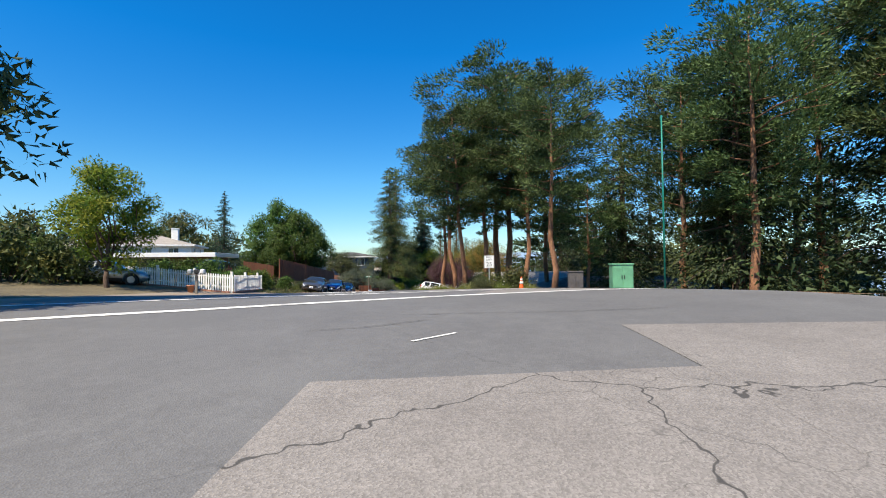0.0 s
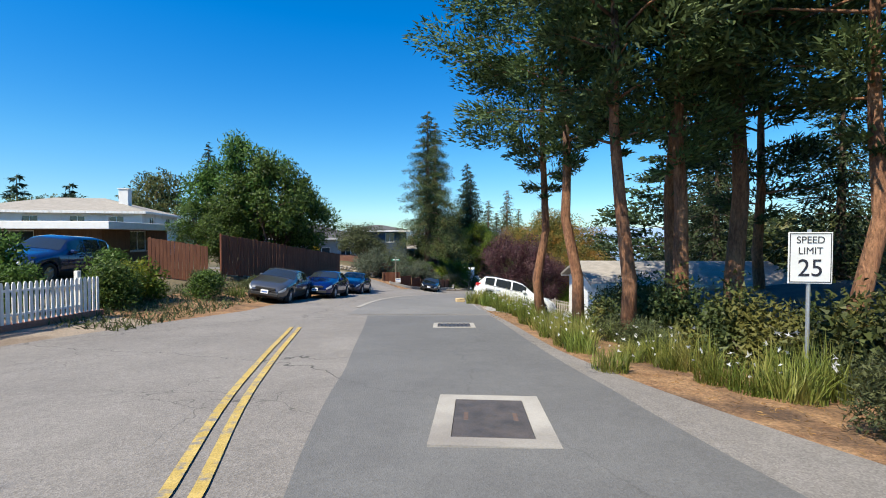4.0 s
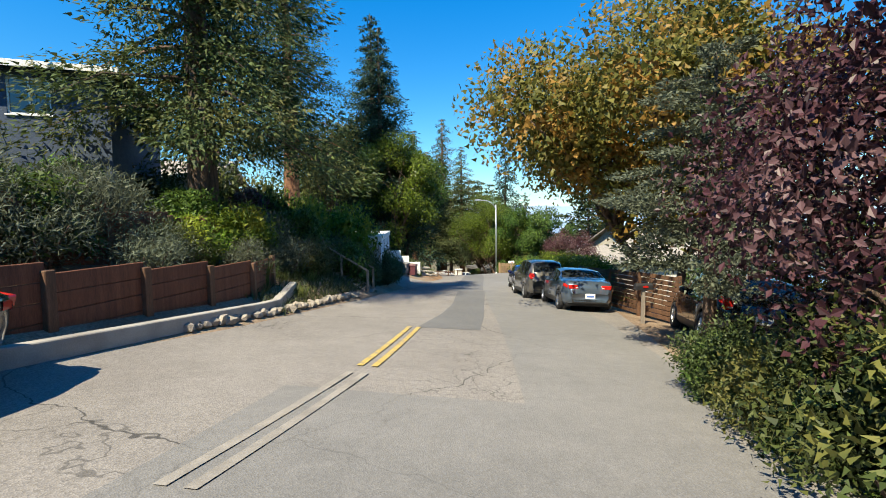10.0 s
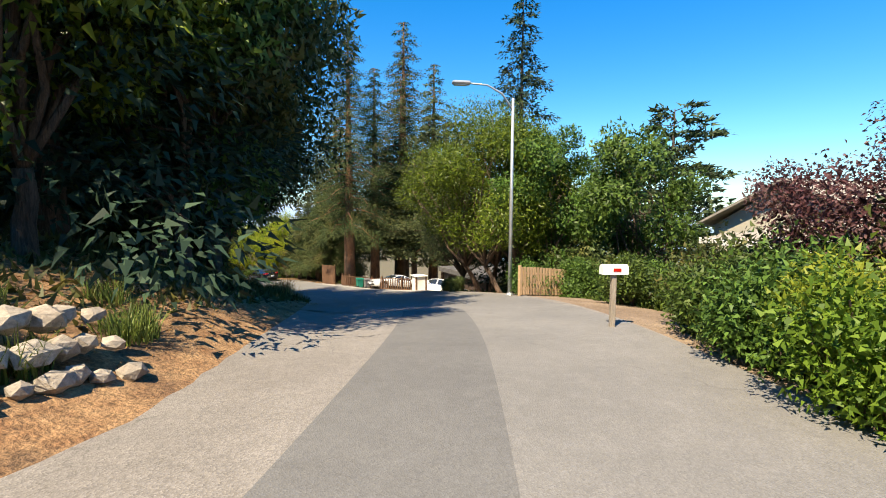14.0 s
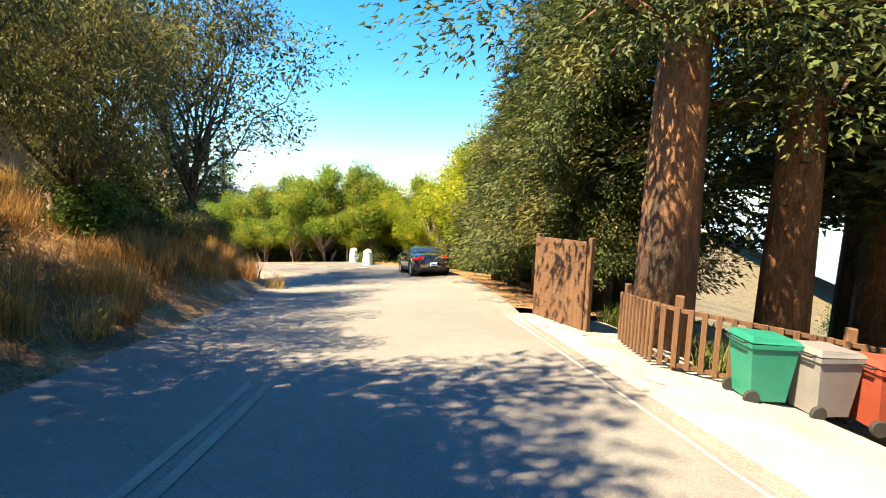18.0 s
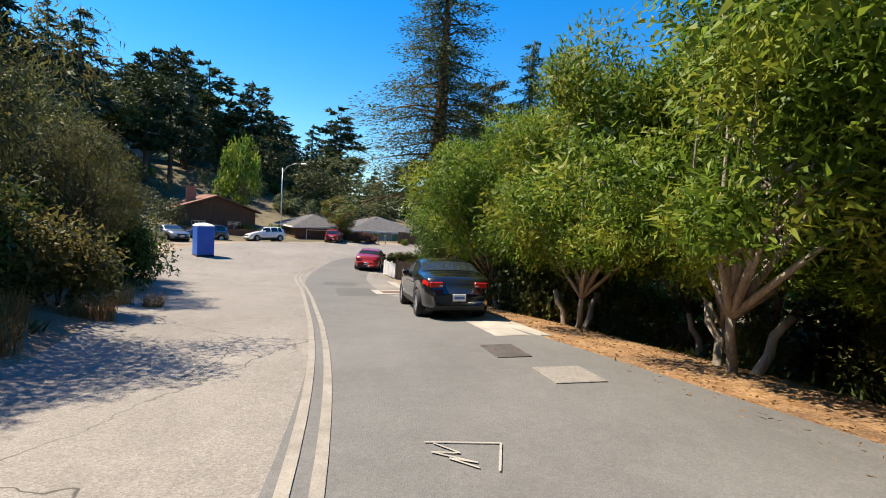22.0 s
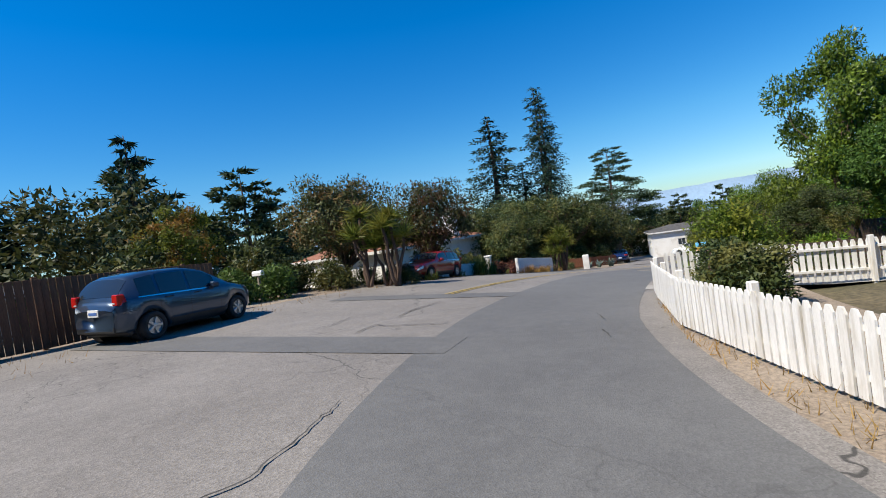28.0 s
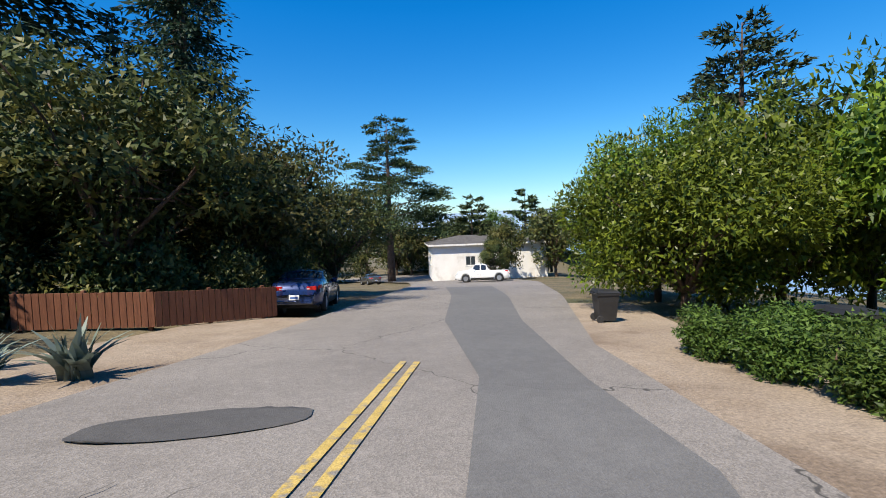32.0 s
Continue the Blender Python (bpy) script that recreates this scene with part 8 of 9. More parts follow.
# ---- shaded bend ----
pl = thing("pillar", "white panelled pillar with brown trim", "pillar", spot(2.25, 125.75, heading(17.2)) @ Matrix.Diagonal((1.15, 1.15, .92, 1)))
part("shaft", Mesh().box(-.3, .3, -.3, .3, -.2, 1.05, .02), M["stucco"], pl)
part("cap", Mesh().box(-.38, .38, -.38, .38, 1.053, 1.12, .02), M["white_wood"], pl)
for s in (-.3, .3):
    part("trim", Mesh().box(s - .05, s + .05, -.325, -.302, 0, 1.05, .006), M["brown_wood"], pl)
upright_fence("railing", "brown wooden baluster railing by the apron", [(2.7, 128.2), (-.46, 130.9)], .85, .07, .1, "brown_wood", 0, 1.9, 1.05, .08, (.05, .95), .0, .11, .035)
upright_fence("railing", "brown wooden baluster railing behind the bins", [(-4.05, 137.7), (-3.5, 136.2), (-1.2, 136.3), (3.4, 136.6)], .85, .07, .1, "brown_wood", 0, 1.9, 1.08, .08, (.05, .95), .0, .11, .035)
bin_cart("green wheeled bin against the railing", "bin_green", spot(-2.3, 135.75, heading(19) + 80, .03) @ Matrix.Scale(.8, 4))
bin_cart("grey wheeled bin against the railing", "bin_grey", spot(-1.7, 135.8, heading(19) + 88, .03) @ Matrix.Scale(.8, 4))
bin_cart("red-brown wheeled bin against the railing", "bin_red", spot(-1.1, 135.85, heading(19) + 78, .03) @ Matrix.Scale(.8, 4))
slat_fence("wooden_screen", "leaning screen of weathered horizontal boards", [(-5.9, 139.1), (-4.65, 138.1)], 1.7, "brown_wood", 16, 1.58, .105)
house("carport", "dark carport beside the lowered driveway", 9.0, 133.5, 20, 6, 7, -13.3, -10.1, -9.7, "dark_wood", "shingle", "flat", .4, [(3, 0, .4, 3.5, 1.8)], category="carport")
house("shed", "grey wooden shed above the bank", -20.5, 135.2, 50, 4, 3, -9.6, -7.3, -6.7, "grey_wood", "shingle_tan", "gable", .3, [(0, 0, 1, .8, .8)], category="shed")
upright_fence("board_fence", "tan board fence on the crest of the bank", [(-21.5, 141.3), (-26.9, 143.5), (-32.2, 145.6)], 1.75, .15, .012, "tan_wood", 0, 2.2, uneven=.01, lift=.8)
for x, y, h in ((-23.75, 156.45, 1.2), (-20.8, 154.0, 1.2)):
    p = thing("stone_pillar", "tapered white painted stone pillar", "pillar", spot(x, y, 45) @ Matrix.Scale(.84, 4))
    part("shaft", Mesh().lathe([(.42, -.2), (.40, .3), (.33, .9), (.30, 1.02)], 9), M["white_stone"], p)
    part("cap", Mesh().lathe([(.30, 1.023), (.34, 1.06), (.24, 1.2), (.08, 1.27)], 9), M["white_stone"], p)
for k in range(3):
    plant(B["hedge"], -21.3 - k * .95, 155.0 + k * .85, .62, -42, .6)
sign_board("small_sign", "small blue and white sign by the pillars", spot(-22.6, 155.2, 45), .35, .3, .35, "sign_white", .4, ((None, .08, .2, "sign_blue"),))
mailbox("black mailbox beside the white pillar", spot(-24.9, 157.2, 45))
scatter(G["dry"], 70, 16.2, 22.4, -7.2, -4.6, .7, 1.3)
scatter(G["dry"], 40, 18.5, 22.0, -9.5, -7, .8, 1.4)
scatter(B["olive"], 12, 16.4, 22.4, -9.5, -6.2, .6, 1.1, mat="olive")
scatter(B["green"], 10, 15.6, 20.0, -10, -6.4, .7, 1.2)
scatter(B["dark"], 16, 15.3, 19.0, -13, -7.5, .9, 1.5)
scatter(B["olive"], 12, 19.4, 23.2, -14, -10, 1.0, 1.6)
scatter(B["dark"], 9, 21.8, 24.6, -12, -7.5, 1.0, 1.7)
scatter(B["dark"], 6, 22.5, 23.6, -7.6, -5.8, .8, 1.2, mat="willow", label="dry olive shrub on the bank")
scatter(B["olive"], 7, 20.9, 22.8, -10.5, -8.4, 1.0, 1.5, mat="willow", label="dry golden shrub on the bank")
scatter(G["dry"], 34, 20.6, 22.3, -6.6, -4.6, 1.1, 1.6)
scatter(B["dark"], 8, 21.2, 23.4, -12, -8, 1.3, 1.8, 1.5)
scatter(B["green"], 6, 22.4, 24.0, -8.5, -6.2, 1.0, 1.4, 1.4)
scatter(G["dry"], 16, 22.0, 23.6, -5.9, -4.6, .7, 1.2)
scatter(B["green"], 7, 22.3, 24.4, -9, -6.5, .8, 1.3)
wl = broadleaf("willow_tree", "loose grey-green willow-like tree on the bank", 6, 2.8, .12, 14000, .18, "willow", "bark", 71, .2, 1.0, 44, .12, 0, 3, .8)
scatter(B["olive"], 7, 19.3, 20.4, -7.4, -5.4, .5, .9)
scatter(B["dark"], 5, 19.4, 20.3, -8.4, -6.4, .6, 1.0)
scatter(G["dry"], 45, 20.9, 22.3, -7.0, -4.4, 1.0, 1.5)
scatter(B["dark"], 12, 20.2, 21.2, -8.0, -5.4, .5, .75, .9, label="dark scrub on the dry bank")
scatter(G["dry"], 60, 18.6, 22.4, -5.8, -4.2, .8, 1.4)
scatter(B["dark"], 6, 24.85, 25.15, -12.5, -10.2, .7, 1.0)
wl.matrix_basis = spot(-36.8, 146.8)
plant(wl, -33.0, 144.2, 1.05)
plant(wl, -15.0, 134.8, 1.1)
plant(wl, -12.2, 131.0, 1.0)
plant(wl, -43.5, 148.0, .8)
ptt = thing("portable_toilet", "blue portable toilet with a white roof", "portable toilet", spot(-63.6, 150.2, -70))
part("cabin", Mesh().box(-.55, .55, -.55, .55, .12, 2.1, .03), M["potty"], ptt)
part("base", Mesh().box(-.58, .58, -.58, .58, -.05, .118, .02), M["black"], ptt)
part("roof", Mesh().lathe([(.80, 2.103), (.78, 2.16), (.5, 2.28), (.1, 2.33)], 4, pose(0, 0, 0, 0, 0, 45)), M["white_metal"], ptt)
dr = part("door", Mesh().box(-.4, .4, -.575, -.553, .2, 2.0, .01), M["potty"], ptt)
part("notice", Mesh().box(-.15, .15, -.582, -.578, 1.35, 1.65, .002), M["sign_white"], dr)
part("handle", Mesh().box(.28, .33, -.6, -.578, 1.0, 1.14, .008), M["black"], dr)
for k in range(4):
    part("vent", Mesh().box(-.3, .3, -.582, -.578, 1.78 + k * .04, 1.80 + k * .04, .001), M["black"], dr)
for x, y, s in ((-60.5, 146, 1.2), (-58.8, 146.6, 1.0), (-62.8, 145.2, 1.1), (-66, 143.8, 1.3)):
    plant(B["bright"] if s > 1.1 else B["green"], x, y, s)
street_lamp("tall steel street lamp with curved arm", spot(-83.8, 157, 240), 8.6, 2.2)
upright_fence("board_fence", "long brown board fence across the junction", [(-84.2, 139), (-85.5, 147), (-88.4, 156)], 1.6, .2, .01, "brown_wood", 0, 2.4)
house("house", "low house with a red-brown shingle roof", -96, 149, 12, 11, 9, -17.8, -14.4, -12.4, "brown_wood", "shingle_red", "gable", .6, [(1, -2, 1, 1.5, 1.2), (1, 2, 1, 1.5, 1.2)], (), (2.5, -2.5, 1.0, -11.6, "brick"))
house("garage", "garage with a grey shingle roof", -93.5, 162, 10, 8, 7, -18.4, -15.8, -14.2, "brown_wood", "shingle", "hip", .5, (), [(1, 0, .1, 4, 2.1, "brown_wood")], category="garage")
plant(F_OAK, -99, 153, .62, 20, 1.5, 0, "tall narrow poplar behind the roofs", "bright")
for x, y, s, mt in ((-90.6, 153.5, 1.4, "maple"), (-91.2, 157, 1.5, "green"), (-89.5, 148, 1.3, "green"), (-88.6, 143.6, 1.3, "maple"), (-90.6, 166.3, 1.1, "maple")):
    plant(B["green"], x, y, s, None, s * 1.15, 0, "round garden shrub with orange tips" if mt == "maple" else "round green garden shrub", mt)
for x, y, a in ((-128, 133, 35), (-142, 124, 30), (-150, 140, 40)):
    z = float(far_land(np.array([x]), np.array([y]), ground(x, y))[0])
    house("hill_house", "blue-grey house among trees on the hillside", x, y, a + 90, 13, 7, z - .5, z + 4.2, z + 6.0, "grey_stucco", "shingle", "hip", .6, [(s, o, h, 1.6, 1.3) for s in (0, 1) for o in ((-4, 0, 4) if s == 0 else (-1.5, 1.5)) for h in (.9, 2.9)])
upright_fence("picket_fence", "white board fence beside a parked car", [(-56.6, 161.2), (-54.5, 161.25)], .92, .14, .02, "white_wood", 0, 1.2)
upright_fence("board_fence", "dark board fence under the redwood", [(-54.35, 161.3), (-53.1, 162.2), (-51.7, 163.7)], 1.15, .16, .01, "dark_wood", 0, 1.7)
solid("timber_box", Mesh().box(-.55, .55, -.35, .35, .0, .3, .02), M["tan_wood"], "open wooden box lying on the verge", "box", spot(-45.6, 161.2, 60, .02))
scatter(B["dark"], 22, 19.9, 24.4, 9, 13, 1.0, 1.6)
scatter(B["dark"], 10, 21.5, 24.0, 6.4, 8, .5, .8)
scatter(B["green"], 6, 20.0, 21.4, 6.2, 7.4, .5, .8, mat="green")

hr = random.Random(17)
for k in range(46):
    x, y = hr.uniform(-150, -100), hr.uniform(110, 172)
    if x > -108 and y > 140:
        continue
    ob = plant(B["green"], x, y, hr.uniform(1.6, 2.8), None, hr.uniform(1.4, 2.4), 0, "rounded shrub on the hillside", hr.choice(["green", "olive", "bright", "oak"]))
    ob.location.z = float(far_land(np.array([x]), np.array([y]), ground(x, y))[0]) - .1
for x, y, s in ((-70.5, 139.5, 1.3), (-74.5, 139, 1.5)):
    plant(B["russet"], x, y, s, None, s * 1.2, 0, "orange-leaved shrub on the bank", "maple")
for x, y, k, s in ((-57.5, 163.4, "dark", .6), (-55.6, 164.2, "dark", .9), (-53.6, 164.6, "green", 1.0), (-52.2, 166.0, "dark", 1.2), (-56.5, 167, "dark", 1.3), (-60.8, 167.5, "green", .9)):
    plant(B[k], x, y, s)
# scribbled paint marks and the house below the trees
for pts in ([(-31.0, 153.62), (-30.74, 154.2), (-30.32, 153.93)], [(-30.95, 153.68), (-30.7, 153.8), (-30.8, 153.6), (-30.5, 153.85), (-30.65, 153.68), (-30.42, 153.82)]):
    stripe("paint_mark", "scribbled white survey marks on asphalt", pts, .02, "faded_line", .04)
house("house", "white house with a red roof below the trees", -33.5, 168.5, 70, 14, 7, -19.6, -16.2, -15.0, "stucco", "tile", "hip", .6, [(3, 0, 1, 1.6, 1.2), (0, -4, 1, 1.6, 1.2), (0, 0, 1, 1.6, 1.2), (0, 4, 1, 1.6, 1.2)])
scatter(B["dark"], 12, 23.9, 24.8, 6.5, 10, .9, 1.3, 1.4)
scatter(B["dark"], 10, 23.3, 24.35, 5.6, 8, .8, 1.1, 1.4)
big = broadleaf("bay_tree", "tall leaning tree with narrow glossy leaves", 10, 4.2, .16, 18000, .2, "lemon", "bark", 19, .32, .9, 52, .2, -.5, 2)
big.matrix_basis = spot(5.6, 120.4)
plant(big, 6.0, 117.6, .9)
plant(big, 4.9, 124.4, .75, mat="olive")
plant(big, -9.6, 118.6, 1.1, None, 1.2, 0, "tall dark tree above the shaded bank", "oak")
for x, y in ((3.6, 121.2), (3.9, 119.8)):
    plant(B["hedge"], x, y, .75, 70, .6, 0, "low dry clipped hedge by the drop", "oak")

scatter(G["fern"], 8, 18.6, 19.4, 4.6, 6.0, .7, 1.0)
for k in range(9):
    plant(B["dark"], -13.95 + .08 * (k % 3), 44.6 + k * 1.2, .5, None, .44, 0, "dark ivy-like shrub under the red fence")
for x, y, q in ((-9.3, 75.7, .95), (-8.5, 78.3, .85), (-10.4, 74.2, 1.15), (-8.3, 80.9, .7), (-11.2, 77.2, 1.2)):
    plant(B["silver"], x, y, q, None, q * .95)
for x, y, q in ((-5.9, 88.9, .75), (-5.7, 90.8, .75), (-6.0, 87.4, .8), (-5.5, 92.6, .7), (-7.0, 89.6, .95), (-7.0, 92.2, .95)):
    plant(B["olive"], x, y, q, None, q * 1.1, 0, "mounding yellow-green shrub on the bank")
for x, y, q in ((-8.4, 91.6, 1.1), (-8.6, 89.6, 1.2)):
    plant(B["bright"], x, y, q, None, q * 1.4)
# ---- picket fence garden ----
PF_LINE = [(-64.4, 164.7), (-65.9, 166.0), (-67.3, 167.4), (-69.7, 170), (-71.5, 173.1), (-72.9, 176.4), (-74.0, 179.2), (-74.4, 182.4), (-74.5, 183.6)]
upright_fence("picket_fence", "white picket fence along the bend", PF_LINE[::-1], .74, .1, .035, "white_wood", .06, 2.1, .88, .06)
upright_fence("picket_fence", "white picket fence across the garden", [(-66, 185), (-69.5, 184.6), (-74.2, 183.8)], .9, .09, .05, "white_wood", .07, 2.1, 1.05, .08)
tr = thing("trellis_arch", "white wooden trellis arch in the fence", "trellis", spot(-71.75, 175.9, 112) @ Matrix.Diagonal((.62, .42, .78, 1)))
for sx in (-.75, .75):
    for sy in (-.35, .35):
        part("post", Mesh().box(sx - .045, sx + .045, sy - .045, sy + .045, -.3, 2.35, .008), M["white_wood"], tr)
    for k in range(10):
        part("lath", Mesh().box(sx - .01, sx + .01, -.305, .305, .3 + k * .2, .335 + k * .2, .004), M["white_wood"], tr)
    for k in (-.15, .05, .2):
        part("lath", Mesh().box(sx + .012, sx + .03, k - .017, k + .017, .2, 2.2, .004), M["white_wood"], tr)
for sy in (-.4, .4):
    part("beam", Mesh().box(-1.05, 1.05, sy - .025, sy + .025, 2.353, 2.47, .01), M["white_wood"], tr)
for k in range(8):
    x = -.9 + k * 1.8 / 7
    part("rafter", Mesh().box(x - .02, x + .02, -.6, .6, 2.473, 2.56, .008), M["white_wood"], tr)
for k in range(5):
    part("lath", Mesh().box(-.7 + k * .3, -.665 + k * .3, .47, .49, .25, 2.3, .004), M["white_wood"], tr)
for k in range(8):
    part("lath", Mesh().box(-.74, .74, .492, .51, .3 + k * .27, .335 + k * .27, .004), M["white_wood"], tr)
for k in range(9):
    f = k / 8
    x, y = np.interp(f * 8, range(9), [p[0] for p in PF_LINE]), np.interp(f * 8, range(9), [p[1] for p in PF_LINE])
    if k not in (5, 6):
        plant(B["hedge"], float(x) + 1.5, float(y) - .7, 1.1, rng.uniform(100, 130), rng.uniform(.85, 1.0), 0, "dark garden hedge behind the fence", "oak")
for x, y, q in ((-66.0, 167.9, .5), (-66.9, 169.6, .55), (-68.3, 171.6, .5), (-69.3, 173.6, .52), (-67.2, 172.8, .6), (-70.2, 175.4, .5)):
    plant(B["dark"], x, y, q, None, q * 1.05, 0, "dark shrub behind the picket fence")
lem = bush("lemon_bush", "lemon bush with yellow fruit", 2.3, 2.2, 2.2, 4600, .12, "bright", 81)
lem.matrix_basis = spot(-72.6, 185.6)
rb = thing("mailbox", "small mailbox painted in rainbow stripes", "mailbox", spot(-73.35, 184.15, 0))
part("post", Mesh().box(-.05, .05, -.05, .05, -.3, .9, .01), M["white_wood"], rb)
for k, mt in enumerate(("pink", "sign_yellow", "sky_paint")):
    part("stripe", Mesh().box(-.13, .13, -.22, .22, .903 + k * .085, .985 + k * .085, .01), M[mt], rb)
bt = broadleaf("pine_tree", "dense green pine hanging over the picket fence", 8.2, 4.4, .12, 30000, .17, "pine", "pale_bark", 91, .34, .8, 54, .24)
bt.matrix_basis = spot(-68.1, 171.5)
for x, y, k in ((-70.6, 197.4, .5), (-68.4, 195.9, .55), (-72.2, 198.2, .4)):
    plant(T_GREEN, x, y, k, None, k * .8, mat="oak", label="dark garden tree beside the driveway")
for x, y, k, mt in ((-66.5, 188.5, .55, "green"), (-63.2, 186, .6, "oak"), (-61.5, 181, .7, "green"), (-62, 175.6, .6, "oak"), (-64.8, 179.5, .45, "bright"), (-60.5, 171.5, .75, "oak")):
    plant(T_GREEN, x, y, k, None, k * 1.1, mat=mt, label="garden tree behind the picket fence")
house("house", "low grey hipped-roof house with green garage doors", -98, 172.5, 0, 12, 11, -18.2, -16.2, -14.1, "beige", "shingle", "hip", .6, [(0, 2, .7, 1.4, 1.0)], [(1, -2.4, .05, 2.5, 1.7, "green_box"), (1, 2.0, .05, 2.5, 1.7, "green_box")])
upright_fence("board_fence", "brown board fence beside the street", [(-87.2, 172.6), (-86.9, 176.6), (-87.6, 181.6)], 1.6, .15, .01, "brown_wood", 0, 2.0)
mailbox("small mailbox by the brown fence", spot(-88.3, 184.0, 90), "white_metal")
mailbox("small mailbox beside the russet hedge", spot(-86.3, 169.5, 90))
mailbox("small mailbox beside the russet hedge", spot(-85.8, 170.3, 90), "bin_green")
for x, y, k, s in ((-88.3, 184.6, "green", 1.0), (-90.2, 186, "dark", 1.3), (-93, 178.6, "green", 1.3), (-94, 183, "dark", 1.6), (-85.9, 173.0, "bright", .62), (-85.9, 166.4, "russet", .95), (-85.5, 168.2, "russet", .85), (-88.6, 183.2, "green", 1.0), (-91.2, 188, "olive", 1.2)):
    plant(B[k], x, y, s)
cw = Mesh()
R0, R1 = 1.3, 1.1
arc = [math.radians(150 + 240 * k / 24) for k in range(25)]
o = [(math.cos(a) * R0, math.sin(a) * R0) for a in arc] + [(math.cos(a) * R1, math.sin(a) * R1) for a in reversed(arc)]
n = len(o)
cw.add([(x, y, -.4) for x, y in o] + [(x, y, 1.05) for x, y in o], [(i, (i + 1) % n, n + (i + 1) % n, n + i) for i in range(n)] + [(n + i, n + i + 1, n + n - 2 - i, n + n - 1 - i) for i in range(24)])
solid("curved_wall", cw, M["stucco"], "curved white stucco garden wall", "garden wall", spot(-91.0, 190.9, 60), True)


def yucca(label, m, h, heads, seed):
    rg = np.random.default_rng(seed)
    root = thing("yucca", label, "yucca", m)
    for k in range(heads):
        a = 2.4 * k
        top = (math.cos(a) * .25 * h * .6 * (k > 0), math.sin(a) * .25 * h * .6 * (k > 0), h * (.9 if k == 0 else rg.uniform(.55, .8)))
        wood = Mesh()
        limb(wood, (0, 0, -.2), top, .09, .055, rg, 0, 4, 8)
        st = part("stem", wood, M["bark"], root, "", True)
        nl = 170
        d = rg.normal(size=(nl, 3))
        d[:, 2] = np.abs(d[:, 2]) * .9 - .15
        P = np.array(top) + rg.normal(size=(nl, 3)) * .06
        part("leaf_head", leaf_cloud("leaf_head", P, d, .75, .075, LEAF["yucca"], rg), None, st)
    return root


for x, y, q in ((-87.2, 189.2, .55), (-88.6, 188.6, .6), (-86.0, 189.7, .5), (-84.9, 189.3, .5), (-87.6, 187.4, .8), (-89.6, 187.8, .8)):
    plant(B["dark"], x, y, q, None, q * .95, 0, "dark shrub under the yuccas")
for x, y, q in ((-85.6, 199.2, 1.0), (-86.2, 200.0, 1.05), (-85.9, 200.8, .95)):
    plant(G["flax"], x, y, q, label="large clump of dark sword leaves by the wall")
for x, y, h, k in ((-84.7, 188.2, 3.4, 4), (-85.4, 188.5, 3.0, 3), (-86.1, 188.0, 3.6, 4), (-81.6, 206.9, 3.3, 5), (-82.1, 206.3, 2.6, 3)):
    yucca("branched yucca with rosettes of sword leaves", spot(x, y, 30 * k), h, k, int(-x * 3))
wall("garden_wall", "low white stucco garden wall", [at(31.2, -8.7)[:2], at(31.5, -8.5)[:2], at(31.72, -8.3)[:2]], 1.05, "stucco", .22, category="garden wall")
wall("garden_wall", "low white stucco garden wall", [at(30.3, -12.2)[:2], at(30.7, -11.4)[:2], at(31.0, -10.6)[:2]], .8, "stucco", .22, category="garden wall")
solid("gate_post", Mesh().box(-.2, .2, -.2, .2, -.3, 1.35, .02).box(-.25, .25, -.25, .25, 1.353, 1.45, .02), M["stucco"], "white stucco gate post with cap", "gate post", spot(-86.4, 203.5, 5))
house("house", "white stucco house with a clay tile roof", -96, 207, 0, 9, 16, -20.6, -16.9, -15.3, "stucco", "tile", "hip", .5, [(1, -5.5, .9, 1.6, 1.2), (1, -1.5, .9, 1.4, 1.2), (1, 5, .9, 1.6, 1.2), (0, 0, .9, 1.4, 1.2)], [(1, 2.0, .05, .95, 2.05, "brown_wood")], (3.9, 2.9, 1.15, -14.2, "stucco"))
for x, y, s in ((-88.6, 197.2, 1.1), (-88.6, 199.4, 1.15), (-88.4, 201.6, 1.15), (-88.3, 203.8, 1.05), (-88.5, 206.2, 1.0)):
    plant(B["hedge"], x, y, s, 85, s * 1.35, 0, "leafy hedge behind the white garden wall", "oak")
for k in range(14):
    x, y, _ = at(30.0 + 2.2 * k / 14, -rng.uniform(8.6, 11.2))
    plant(G[rng.choice(["flax", "dry", "dry", "fern"])], x, y, rng.uniform(.7, 1.1))
for x, y, s in ((-84.8, 201, .9), (-83.6, 205.5, .8), (-85.5, 206.5, 1.0), (-82.2, 211.5, .8)):
    plant(B["russet"] if s > .85 else B["olive"], x, y, s * .7)
solid("mailbox_pillar", Mesh().box(-.22, .22, -.22, .22, -.3, 1.1, .02), M["stucco"], "white stucco mailbox pillar", "mailbox", spot(-79.85, 206.3, 10))
for x, y, s in ((-78.95, 213.0, 1.15), (-79.9, 212.6, 1.0), (-80.8, 213.4, .9)):
    plant(G["agave"], x, y, s)
upright_fence("board_fence", "red-brown board fence under the oaks", [(-84.5, 217.6), (-81.4, 218.2), (-79.3, 220.6)], .9, .15, .012, "red_wood", 0, 1.5)
scatter(G["dry"], 22, 31.15, 31.75, -8.6, -7.7, .6, 1.0)
strip("gutter", "dark asphalt strip along the verge", 30.6, 32.1, [(30.6, -9.0), (31.0, -8.2), (31.5, -7.5), (32.1, -5.0)], [(30.6, -7.4), (31.0, -6.4), (31.4, -5.8), (32.1, -4.5)], M["dark"], .033, category="gutter")
strip("driveway", "pale concrete driveway past a hedge", 31.98, 32.28, 4.6, 11, M["concrete"], .03, category="driveway", step=.05)
